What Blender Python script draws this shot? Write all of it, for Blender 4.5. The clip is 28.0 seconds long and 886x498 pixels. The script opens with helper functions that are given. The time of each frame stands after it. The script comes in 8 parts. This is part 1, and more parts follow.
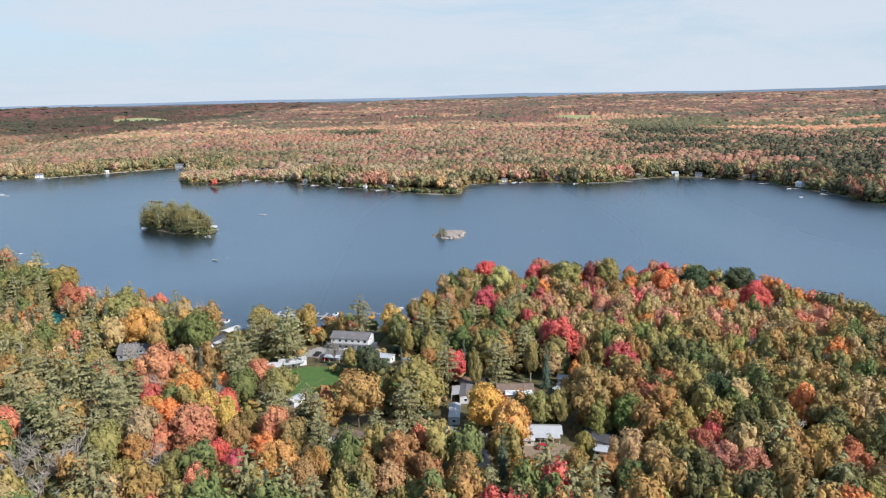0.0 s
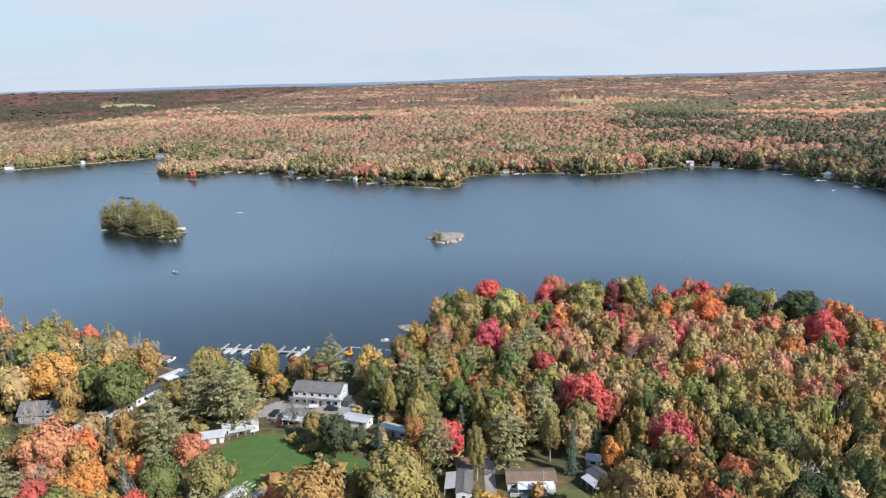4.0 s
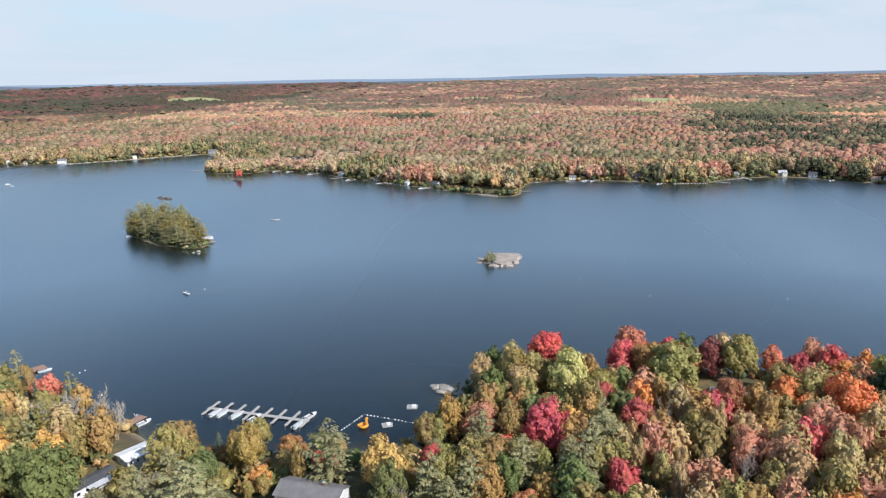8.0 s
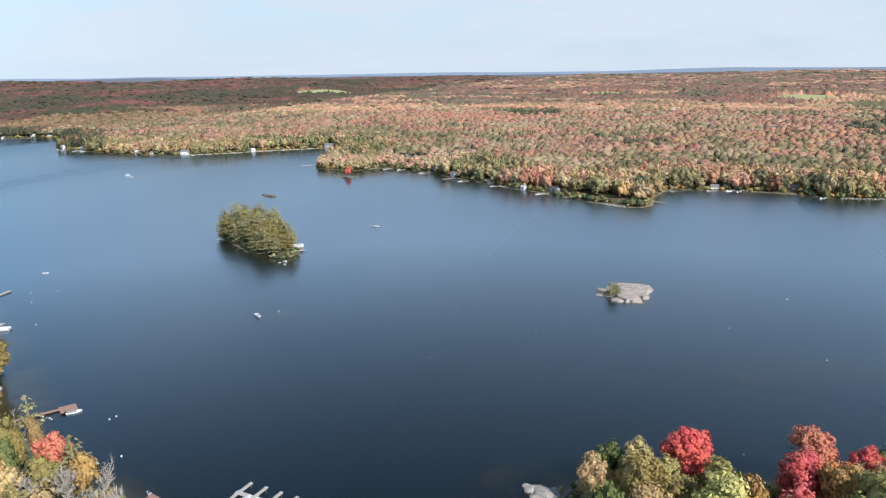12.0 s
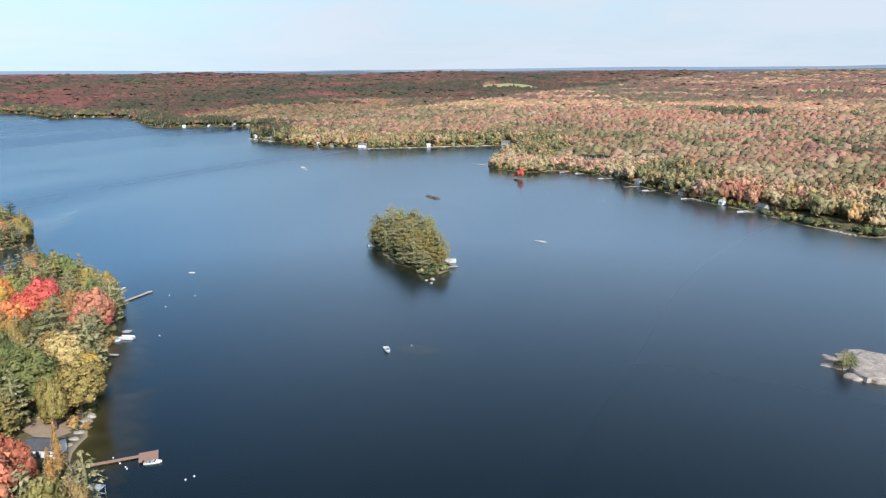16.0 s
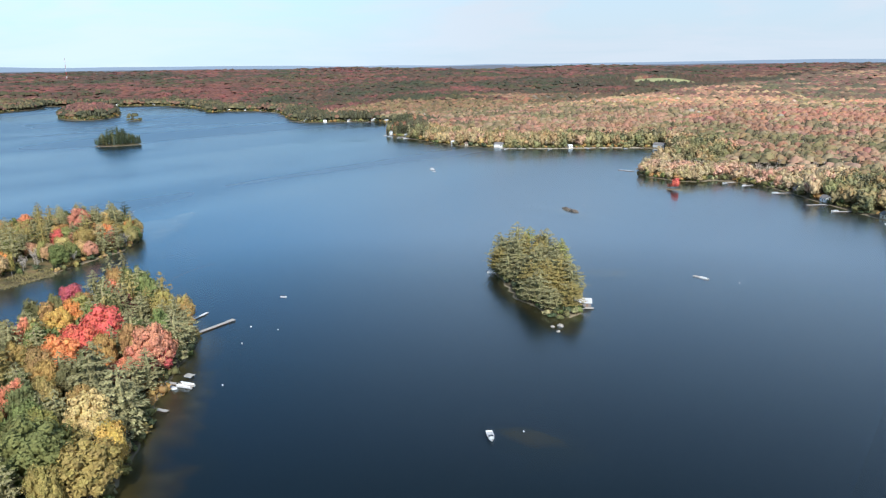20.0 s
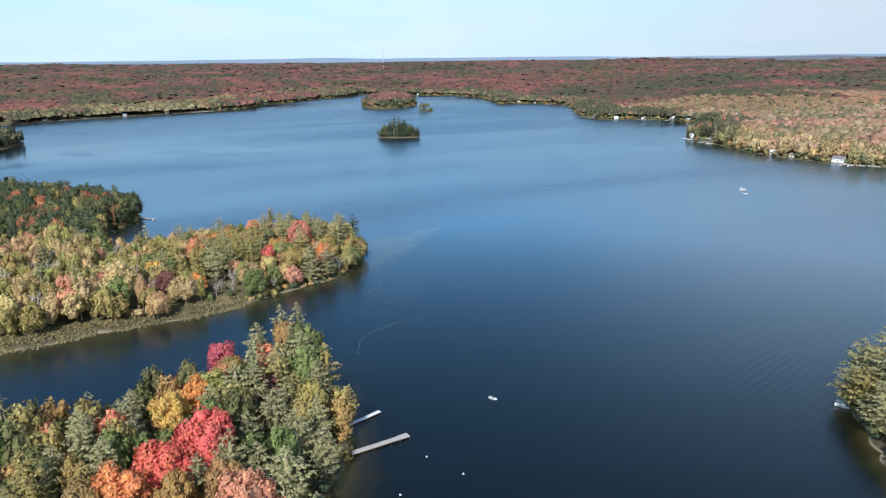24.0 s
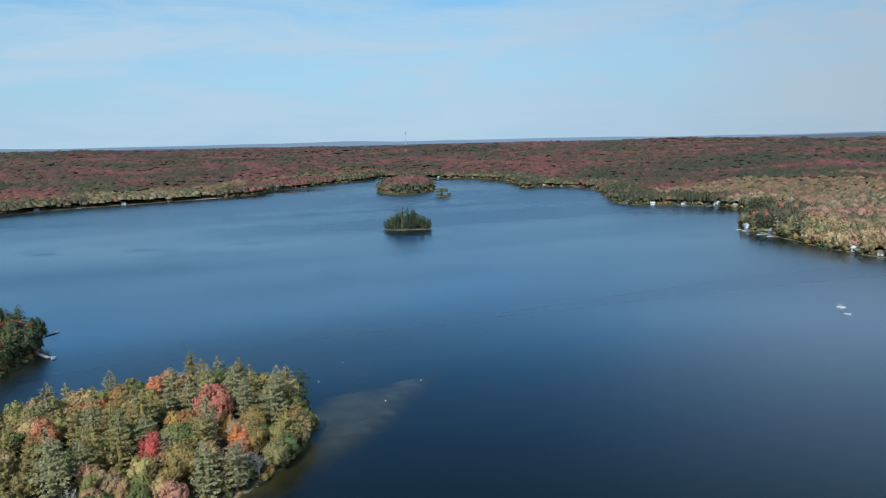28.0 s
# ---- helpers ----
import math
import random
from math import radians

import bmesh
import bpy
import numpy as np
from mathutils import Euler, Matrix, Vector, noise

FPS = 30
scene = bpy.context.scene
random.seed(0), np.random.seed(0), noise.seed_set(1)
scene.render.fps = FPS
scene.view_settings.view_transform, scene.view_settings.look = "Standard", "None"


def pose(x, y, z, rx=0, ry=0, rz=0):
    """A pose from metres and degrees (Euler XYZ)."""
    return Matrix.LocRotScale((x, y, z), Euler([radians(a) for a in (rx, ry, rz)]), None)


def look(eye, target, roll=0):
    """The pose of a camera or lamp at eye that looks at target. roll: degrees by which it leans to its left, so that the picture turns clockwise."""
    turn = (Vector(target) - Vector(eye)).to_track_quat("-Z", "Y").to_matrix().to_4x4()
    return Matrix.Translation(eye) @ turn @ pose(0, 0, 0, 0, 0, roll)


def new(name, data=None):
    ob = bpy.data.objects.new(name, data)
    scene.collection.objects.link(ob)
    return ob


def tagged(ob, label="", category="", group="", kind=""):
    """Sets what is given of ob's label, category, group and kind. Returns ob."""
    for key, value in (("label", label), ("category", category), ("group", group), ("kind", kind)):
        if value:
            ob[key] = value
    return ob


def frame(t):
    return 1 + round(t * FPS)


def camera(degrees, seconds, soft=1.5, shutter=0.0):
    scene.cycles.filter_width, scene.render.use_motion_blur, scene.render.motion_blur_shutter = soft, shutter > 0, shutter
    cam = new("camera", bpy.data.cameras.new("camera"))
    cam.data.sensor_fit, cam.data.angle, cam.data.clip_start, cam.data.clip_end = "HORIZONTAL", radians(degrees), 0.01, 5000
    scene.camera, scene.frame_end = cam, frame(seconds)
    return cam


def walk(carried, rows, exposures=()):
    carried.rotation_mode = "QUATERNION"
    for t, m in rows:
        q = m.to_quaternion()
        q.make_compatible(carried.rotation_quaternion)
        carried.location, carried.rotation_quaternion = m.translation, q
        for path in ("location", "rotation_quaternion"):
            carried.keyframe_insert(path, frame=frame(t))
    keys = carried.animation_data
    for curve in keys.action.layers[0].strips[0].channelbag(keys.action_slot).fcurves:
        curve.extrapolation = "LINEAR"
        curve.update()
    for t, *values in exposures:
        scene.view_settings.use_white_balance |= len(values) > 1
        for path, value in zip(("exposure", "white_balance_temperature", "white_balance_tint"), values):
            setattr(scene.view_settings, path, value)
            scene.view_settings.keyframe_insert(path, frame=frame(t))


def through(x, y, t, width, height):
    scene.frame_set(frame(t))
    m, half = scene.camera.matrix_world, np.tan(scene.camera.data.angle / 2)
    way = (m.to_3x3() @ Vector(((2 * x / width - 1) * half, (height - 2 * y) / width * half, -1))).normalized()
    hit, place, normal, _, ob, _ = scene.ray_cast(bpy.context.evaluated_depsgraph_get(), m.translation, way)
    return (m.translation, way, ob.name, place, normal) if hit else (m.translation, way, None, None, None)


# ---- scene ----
# camera: seconds, x, y, z, yaw, pitch, lean to the right
cam = camera(64.7, 28.0, soft=1.2)
ROWS = [
    (0.0, 7.17, -9.19, 109.36, 1.41, -12.16, 1.28),
    (0.5, 7.22, -1.16, 109.59, 1.42, -13.18, 1.34),
    (1.0, 7.22, 6.81, 109.64, 1.39, -13.23, 1.42),
    (1.5, 7.41, 15.74, 109.62, 1.40, -13.24, 1.48),
    (2.0, 7.50, 25.32, 109.58, 1.38, -13.31, 1.51),
    (2.5, 7.64, 34.60, 109.75, 1.35, -13.36, 1.54),
    (3.0, 7.89, 42.72, 109.99, 1.36, -13.41, 1.50),
    (3.5, 8.17, 50.69, 110.07, 1.36, -13.43, 1.54),
    (5.5, 9.75, 86.07, 110.07, 1.39, -13.55, 1.39),
    (6.0, 10.18, 95.88, 110.02, 1.37, -13.62, 1.27),
    (6.5, 10.34, 105.26, 110.19, 2.52, -13.65, 1.10),
    (7.0, 11.03, 114.04, 110.11, 5.55, -13.61, 0.93),
    (7.5, 11.60, 122.05, 110.04, 6.22, -13.62, 0.91),
    (8.0, 11.94, 128.96, 109.81, 6.57, -13.60, 0.98),
    (8.5, 11.99, 137.45, 110.14, 6.91, -13.68, 0.91),
    (9.0, 11.66, 146.14, 110.16, 7.72, -13.75, 0.88),
    (9.5, 11.32, 154.51, 110.09, 8.33, -13.79, 0.85),
    (10.0, 11.18, 162.61, 110.02, 9.78, -13.80, 0.83),
    (10.5, 10.85, 170.85, 109.90, 11.44, -13.82, 0.76),
    (11.0, 10.10, 179.09, 110.04, 12.90, -13.86, 0.81),
    (11.5, 9.21, 187.51, 110.07, 14.60, -13.93, 0.73),
    (12.0, 8.00, 195.89, 110.11, 16.71, -13.99, 0.72),
    (12.5, 6.54, 204.47, 109.74, 18.69, -14.00, 0.64),
    (14.5, -0.38, 235.09, 109.80, 27.14, -14.08, 0.40),
    (15.0, -2.55, 242.67, 109.90, 28.89, -14.15, 0.36),
    (15.5, -5.20, 250.46, 109.97, 30.49, -14.24, 0.34),
    (16.0, -8.05, 257.99, 110.01, 31.64, -14.31, 0.40),
    (16.5, -11.19, 265.38, 110.21, 32.38, -14.36, 0.49),
    (17.0, -14.64, 272.71, 110.25, 33.72, -14.43, 0.58),
    (17.5, -18.35, 280.24, 110.20, 35.34, -14.47, 0.63),
    (18.0, -22.17, 287.68, 110.11, 36.75, -14.52, 0.65),
    (18.5, -26.32, 295.15, 110.12, 37.89, -14.57, 0.68),
    (19.0, -30.60, 302.32, 110.22, 39.04, -14.60, 0.71),
    (19.5, -35.79, 309.80, 110.24, 40.73, -14.66, 0.71),
    (20.0, -44.22, 321.80, 110.32, 43.38, -14.67, 0.64),
    (20.5, -54.71, 334.93, 110.41, 47.18, -14.77, 0.62),
    (21.0, -66.64, 347.71, 110.32, 50.95, -14.84, 0.55),
    (21.5, -77.98, 359.41, 109.82, 55.17, -14.79, 0.60),
    (22.0, -89.43, 370.85, 109.65, 60.90, -14.75, 0.55),
    (22.5, -101.28, 381.29, 109.79, 63.58, -14.78, 0.64),
    (24.5, -153.62, 418.79, 109.24, 68.09, -14.47, 0.85),
    (25.0, -168.10, 427.48, 109.53, 68.39, -11.93, 0.93),
    (25.5, -183.45, 436.00, 109.49, 68.64, -9.35, 1.01),
    (26.0, -199.25, 444.32, 109.57, 68.84, -9.18, 1.06),
    (26.5, -214.92, 452.86, 109.73, 69.07, -9.04, 1.09),
    (27.0, -230.30, 461.51, 110.18, 69.32, -8.94, 1.13),
    (27.5, -245.37, 470.03, 110.65, 69.59, -8.80, 1.21),
    (28.0, -260.17, 478.50, 110.87, 69.23, -8.67, 1.27),
]
walk(cam, [(t, pose(x, y, z) @ pose(0, 0, 0, 90 + pitch, 0, yaw) @ pose(0, 0, 0, 0, 0, -lean)) for t, x, y, z, yaw, pitch, lean in ROWS],
     [(0, 0.05, 6200, 11), (8, 0.1, 6150, 11), (16, 0.16, 6150, 10), (20, 0.16, 6100, 9), (22, 0.15, 6000, 9), (24.5, 0.04, 5880, 8), (26, -0.34, 5650, 5), (28, -0.48, 5580, 4)])

# ---- world and sun ----
SUN_AZ, SUN_EL = Vector((0.8, -0.6)), radians(38)
world = bpy.data.worlds.new("world")
scene.world = world
world.use_nodes = True
wt = world.node_tree
wt.nodes.clear()


def wn(kind, **kw):
    n = wt.nodes.new(kind)
    for k, v in kw.items():
        n.inputs[k].default_value = v
    return n


sky = wn("ShaderNodeTexSky")
sky.sky_type, sky.sun_disc, sky.sun_elevation, sky.sun_rotation = "NISHITA", False, SUN_EL, math.atan2(SUN_AZ.x, SUN_AZ.y)
sky.air_density, sky.dust_density, sky.ozone_density, sky.altitude = 1.0, 0.3, 2.5, 300
wc = wn("ShaderNodeTexCoord")
wsep = wn("ShaderNodeSeparateXYZ")
wt.links.new(wc.outputs["Generated"], wsep.inputs[0])
wmap = wn("ShaderNodeMapping", Scale=(1.6, 1.6, 9.0))
wt.links.new(wc.outputs["Generated"], wmap.inputs["Vector"])
wnoise = wn("ShaderNodeTexNoise", Scale=2.2, Detail=7.0, Roughness=0.58, Distortion=0.6)
wt.links.new(wmap.outputs[0], wnoise.inputs["Vector"])
wramp = wn("ShaderNodeMapRange", **{"From Min": 0.4, "From Max": 0.66, "To Min": -0.12, "To Max": 0.7})
wt.links.new(wnoise.outputs["Fac"], wramp.inputs["Value"])
wmix = wn("ShaderNodeMix")
wmix.data_type = "RGBA"
wmix.inputs["B"].default_value = (6.5, 7.15, 7.8, 1)
wlow = wn("ShaderNodeMix")
wlow.data_type = "RGBA"
wlow.inputs["B"].default_value = (5.3, 6.3, 7.4, 1)
whaze = wn("ShaderNodeMapRange", **{"From Min": 0.0, "From Max": 0.24, "To Min": 0.92, "To Max": 0.0})
whaze.interpolation_type = "SMOOTHSTEP"
wt.links.new(wsep.outputs["Z"], whaze.inputs["Value"])
# a veil of cloud over the north, clearer sky in the west
wveil = wn("ShaderNodeMapRange", **{"From Min": -0.98, "From Max": -0.5, "To Min": 0.42, "To Max": 0.6})
wveil.interpolation_type = "SMOOTHSTEP"
wt.links.new(wsep.outputs["X"], wveil.inputs["Value"])
wsum = wn("ShaderNodeMath")
wsum.operation, wsum.use_clamp = "ADD", True
wt.links.new(wramp.outputs[0], wsum.inputs[0])
wt.links.new(wveil.outputs[0], wsum.inputs[1])
wt.links.new(whaze.outputs[0], wlow.inputs["Factor"])
# the cloud is thickest low in the sky and thin overhead
wthin = wn("ShaderNodeMapRange", **{"From Min": 0.28, "From Max": 0.6, "To Min": 1.0, "To Max": 0.15})
wt.links.new(wsep.outputs["Z"], wthin.inputs["Value"])
wcov = wn("ShaderNodeMath")
wcov.operation = "MULTIPLY"
wt.links.new(wsum.outputs[0], wcov.inputs[0])
wt.links.new(wthin.outputs[0], wcov.inputs[1])
# high in the west the sky is clear
wwest = wn("ShaderNodeMapRange", **{"From Min": -0.92, "From Max": -0.6, "To Min": 1.0, "To Max": 0.0})
wwest.interpolation_type = "SMOOTHSTEP"
wt.links.new(wsep.outputs["X"], wwest.inputs["Value"])
whigh = wn("ShaderNodeMapRange", **{"From Min": 0.13, "From Max": 0.32, "To Min": 0.0, "To Max": 0.95})
wt.links.new(wsep.outputs["Z"], whigh.inputs["Value"])
wless = wn("ShaderNodeMath")
wless.operation = "MULTIPLY"
wt.links.new(wwest.outputs[0], wless.inputs[0])
wt.links.new(whigh.outputs[0], wless.inputs[1])
wkeep = wn("ShaderNodeMath")
wkeep.operation = "SUBTRACT"
wkeep.inputs[0].default_value = 1.0
wt.links.new(wless.outputs[0], wkeep.inputs[1])
wcov2 = wn("ShaderNodeMath")
wcov2.operation = "MULTIPLY"
wt.links.new(wcov.outputs[0], wcov2.inputs[0])
wt.links.new(wkeep.outputs[0], wcov2.inputs[1])
wt.links.new(wcov2.outputs[0], wmix.inputs["Factor"])
wgain = wn("ShaderNodeMix", Factor=1.0)
wgain.data_type, wgain.blend_type = "RGBA", "MULTIPLY"
wgain.inputs["B"].default_value = (0.97, 1.29, 1.28, 1)
wt.links.new(sky.outputs[0], wgain.inputs["A"])
wt.links.new(wgain.outputs["Result"], wlow.inputs["A"])
wt.links.new(wlow.outputs["Result"], wmix.inputs["A"])
# the sky opposite the sun is a little brighter
wback = wn("ShaderNodeMapRange", **{"From Min": -1.0, "From Max": -0.55, "To Min": 0.12, "To Max": 0.1})
wback.interpolation_type = "SMOOTHSTEP"
wt.links.new(wsep.outputs["X"], wback.inputs["Value"])
bg = wn("ShaderNodeBackground", Strength=0.1)
# and deeper blue above the haze there
wdeep = wn("ShaderNodeMapRange", **{"From Min": 0.17, "From Max": 0.42, "To Min": 0.0, "To Max": 0.42})
wdeep.interpolation_type = "SMOOTHSTEP"
wt.links.new(wsep.outputs["Z"], wdeep.inputs["Value"])
wdim = wn("ShaderNodeMath")
wdim.operation = "MULTIPLY"
wt.links.new(wwest.outputs[0], wdim.inputs[0])
wt.links.new(wdeep.outputs[0], wdim.inputs[1])
wrest = wn("ShaderNodeMath")
wrest.operation = "SUBTRACT"
wrest.inputs[0].default_value = 1.0
wt.links.new(wdim.outputs[0], wrest.inputs[1])
wpower = wn("ShaderNodeMath")
wpower.operation = "MULTIPLY"
wt.links.new(wback.outputs[0], wpower.inputs[0])
wt.links.new(wrest.outputs[0], wpower.inputs[1])
wt.links.new(wpower.outputs[0], bg.inputs["Strength"])
wo = wn("ShaderNodeOutputWorld")
wtint = wn("ShaderNodeMix")
wtint.data_type, wtint.blend_type = "RGBA", "MULTIPLY"
wtint.inputs["B"].default_value = (0.93, 1.01, 1.03, 1)
wt.links.new(wwest.outputs[0], wtint.inputs["Factor"])
wt.links.new(wmix.outputs["Result"], wtint.inputs["A"])
wt.links.new(wtint.outputs["Result"], bg.inputs["Color"])
wt.links.new(bg.outputs[0], wo.inputs[0])
sun = new("sun", bpy.data.lights.new("sun", "SUN"))
sun.data.energy, sun.data.angle, sun.data.color = 5.0, radians(0.6), (1.0, 0.94, 0.85)
sun.matrix_world = look((0, 0, 0), (-SUN_AZ.x * math.cos(SUN_EL), -SUN_AZ.y * math.cos(SUN_EL), -math.sin(SUN_EL)))


# ---- materials ----
def mat(name, base, rough=0.7, metal=0.0, vary=0.25, scale=3.0, fine=30.0, bump=0.2, second=None, dist=0.05):
    """A surface with stains at two scales, a second colour and fine relief."""
    m = bpy.data.materials.new(name)
    m.use_nodes = True
    t = m.node_tree
    b = t.nodes["Principled BSDF"]
    b.inputs["Roughness"].default_value, b.inputs["Metallic"].default_value = rough, metal
    co = t.nodes.new("ShaderNodeTexCoord")
    n1, n2 = t.nodes.new("ShaderNodeTexNoise"), t.nodes.new("ShaderNodeTexNoise")
    n1.inputs["Scale"].default_value, n1.inputs["Detail"].default_value = scale, 4
    n2.inputs["Scale"].default_value, n2.inputs["Detail"].default_value = fine, 3
    for n in (n1, n2):
        t.links.new(co.outputs["Object"], n.inputs["Vector"])
    add = t.nodes.new("ShaderNodeMath")
    add.operation = "MULTIPLY_ADD"
    add.inputs[1].default_value = 0.5
    half = t.nodes.new("ShaderNodeMath")
    half.operation = "MULTIPLY"
    half.inputs[1].default_value = 0.5
    t.links.new(n2.outputs["Fac"], half.inputs[0])
    t.links.new(n1.outputs["Fac"], add.inputs[0])
    t.links.new(half.outputs[0], add.inputs[2])
    r = t.nodes.new("ShaderNodeMapRange")
    r.inputs["From Min"].default_value, r.inputs["From Max"].default_value = 0.35, 0.65
    t.links.new(add.outputs[0], r.inputs["Value"])
    mix = t.nodes.new("ShaderNodeMix")
    mix.data_type = "RGBA"
    low = second or tuple(c * (1 - vary) for c in base)
    high = base if second else tuple(min(1, c * (1 + vary * 0.6)) for c in base)
    mix.inputs["A"].default_value, mix.inputs["B"].default_value = (*low, 1), (*high, 1)
    t.links.new(r.outputs[0], mix.inputs["Factor"])
    t.links.new(mix.outputs["Result"], b.inputs["Base Color"])
    if bump:
        bp = t.nodes.new("ShaderNodeBump")
        bp.inputs["Strength"].default_value, bp.inputs["Distance"].default_value = bump, dist
        t.links.new(n2.outputs["Fac"], bp.inputs["Height"])
        t.links.new(bp.outputs[0], b.inputs["Normal"])
    return m


def foliage(name, source, spread=0.26, gain=1.76, through=0.25, clump=0.0, grain=2.0, depth=0.5):
    """Leaves: the tree's own colour, each leaf clump a little lighter, darker or browner than the next."""
    m = bpy.data.materials.new(name)
    m.use_nodes = True
    t = m.node_tree
    b = t.nodes["Principled BSDF"]
    b.inputs["Roughness"].default_value = 0.75
    b.inputs["Specular IOR Level"].default_value = 0.2
    if source == "object":
        src = t.nodes.new("ShaderNodeObjectInfo").outputs["Color"]
    else:
        a = t.nodes.new("ShaderNodeAttribute")
        a.attribute_name = "tint"
        src = a.outputs["Color"]
    geo = t.nodes.new("ShaderNodeNewGeometry")
    hsv = t.nodes.new("ShaderNodeHueSaturation")
    r = t.nodes.new("ShaderNodeMapRange")
    r.inputs["To Min"].default_value, r.inputs["To Max"].default_value = gain * (1 - spread), gain * (1 + spread)
    t.links.new(geo.outputs["Random Per Island"], r.inputs["Value"])
    noise_n = t.nodes.new("ShaderNodeTexNoise")
    noise_n.inputs["Scale"].default_value, noise_n.inputs["Detail"].default_value = 0.35, 3
    co = t.nodes.new("ShaderNodeNewGeometry")
    t.links.new(co.outputs["Position"], noise_n.inputs["Vector"])
    hr = t.nodes.new("ShaderNodeMapRange")
    hr.inputs["From Min"].default_value, hr.inputs["From Max"].default_value = 0.3, 0.7
    hr.inputs["To Min"].default_value, hr.inputs["To Max"].default_value = 0.488, 0.513
    t.links.new(noise_n.outputs["Fac"], hr.inputs["Value"])
    t.links.new(hr.outputs[0], hsv.inputs["Hue"])
    n3 = t.nodes.new("ShaderNodeTexNoise")
    n3.inputs["Scale"].default_value, n3.inputs["Detail"].default_value, n3.inputs["Roughness"].default_value = grain, 4, 0.7
    t.links.new(co.outputs["Position"], n3.inputs["Vector"])
    fr = t.nodes.new("ShaderNodeMapRange")
    fr.inputs["From Min"].default_value, fr.inputs["From Max"].default_value = 0.3, 0.7
    fr.inputs["To Min"].default_value, fr.inputs["To Max"].default_value = 1 - depth, 1 + depth
    t.links.new(n3.outputs["Fac"], fr.inputs["Value"])
    mul = t.nodes.new("ShaderNodeMath")
    mul.operation = "MULTIPLY"
    t.links.new(r.outputs[0], mul.inputs[0])
    t.links.new(fr.outputs[0], mul.inputs[1])
    t.links.new(mul.outputs[0], hsv.inputs["Value"])
    t.links.new(src, hsv.inputs["Color"])
    t.links.new(hsv.outputs[0], b.inputs["Base Color"])
    if clump:
        n2 = t.nodes.new("ShaderNodeTexNoise")
        n2.inputs["Scale"].default_value, n2.inputs["Detail"].default_value = clump, 3
        t.links.new(co.outputs["Position"], n2.inputs["Vector"])
        bp = t.nodes.new("ShaderNodeBump")
        bp.inputs["Strength"].default_value, bp.inputs["Distance"].default_value = 0.25, 1.0
        t.links.new(n2.outputs["Fac"], bp.inputs["Height"])
        t.links.new(bp.outputs[0], b.inputs["Normal"])
    elif through:
        bp = t.nodes.new("ShaderNodeBump")
        bp.inputs["Strength"].default_value, bp.inputs["Distance"].default_value = 0.7, 0.5
        t.links.new(n3.outputs["Fac"], bp.inputs["Height"])
        t.links.new(bp.outputs[0], b.inputs["Normal"])
        tr = t.nodes.new("ShaderNodeBsdfTranslucent")
        t.links.new(hsv.outputs[0], tr.inputs["Color"])
        mx = t.nodes.new("ShaderNodeMixShader")
        mx.inputs[0].default_value = through
        t.links.new(b.outputs[0], mx.inputs[1])
        t.links.new(tr.outputs[0], mx.inputs[2])
        t.links.new(mx.outputs[0], t.nodes["Material Output"].inputs[0])
    return m


M_LEAF = foliage("leaves", "object", through=0.14, depth=0.34)
M_LEAFS = foliage("leaves_of_many", "attribute", through=0.14, depth=0.34)
M_CROWN = foliage("far_crowns", "attribute", spread=0.06, gain=1.72, through=0, clump=0.5, grain=0.6, depth=0.2)
M_BARK = mat("bark", (0.16, 0.12, 0.09), 0.9, second=(0.08, 0.06, 0.045), scale=2, fine=14, bump=0.5)
M_BARK_PALE = mat("pale_bark", (0.42, 0.38, 0.33), 0.9, second=(0.34, 0.3, 0.26), scale=2, fine=10, bump=0.4)
M_ROCK = mat("rock", (0.46, 0.42, 0.38), 0.85, second=(0.24, 0.21, 0.18), scale=0.3, fine=2.0, bump=0.6, dist=0.2)
M_DARKROCK = mat("dark_wet_stone", (0.2, 0.16, 0.13), 0.8, second=(0.1, 0.085, 0.07), scale=0.6, fine=3.0, bump=0.6, dist=0.2)
M_GRANITE = mat("pinkish_granite", (0.52, 0.45, 0.4), 0.85, second=(0.2, 0.16, 0.13), scale=0.5, fine=2.5, bump=0.7, dist=0.25)
M_WHITE = mat("white_siding", (0.78, 0.79, 0.8), 0.55, vary=0.1, scale=0.6, fine=6, bump=0.05)
M_GREYSIDE = mat("grey_siding", (0.42, 0.44, 0.46), 0.6, vary=0.15, scale=0.6, fine=6, bump=0.05)
M_DKGREY = mat("dark_grey_boards", (0.2, 0.19, 0.19), 0.75, vary=0.2, scale=0.8, fine=8, bump=0.1)
M_PALEGREY = mat("pale_grey_siding", (0.64, 0.66, 0.68), 0.6, vary=0.1, scale=0.6, fine=6, bump=0.05)
M_CREAM = mat("cream_siding", (0.62, 0.57, 0.47), 0.6, vary=0.12, scale=0.6, fine=6, bump=0.05)
M_BROWNSIDE = mat("brown_siding", (0.2, 0.13, 0.09), 0.7, vary=0.2, scale=0.8, fine=8, bump=0.1)
M_SHINGLE = mat("grey_shingles", (0.2, 0.19, 0.195), 0.9, vary=0.3, scale=0.5, fine=5, bump=0.3)
M_SHINGLE_DK = mat("dark_shingles", (0.09, 0.09, 0.1), 0.9, vary=0.3, scale=0.5, fine=5, bump=0.3)
M_SHINGLE_BR = mat("brown_shingles", (0.24, 0.17, 0.13), 0.9, vary=0.3, scale=0.5, fine=5, bump=0.3)
M_TIN = mat("pale_metal_roof", (0.72, 0.73, 0.75), 0.4, metal=0.3, vary=0.12, scale=0.5, fine=4, bump=0.05)
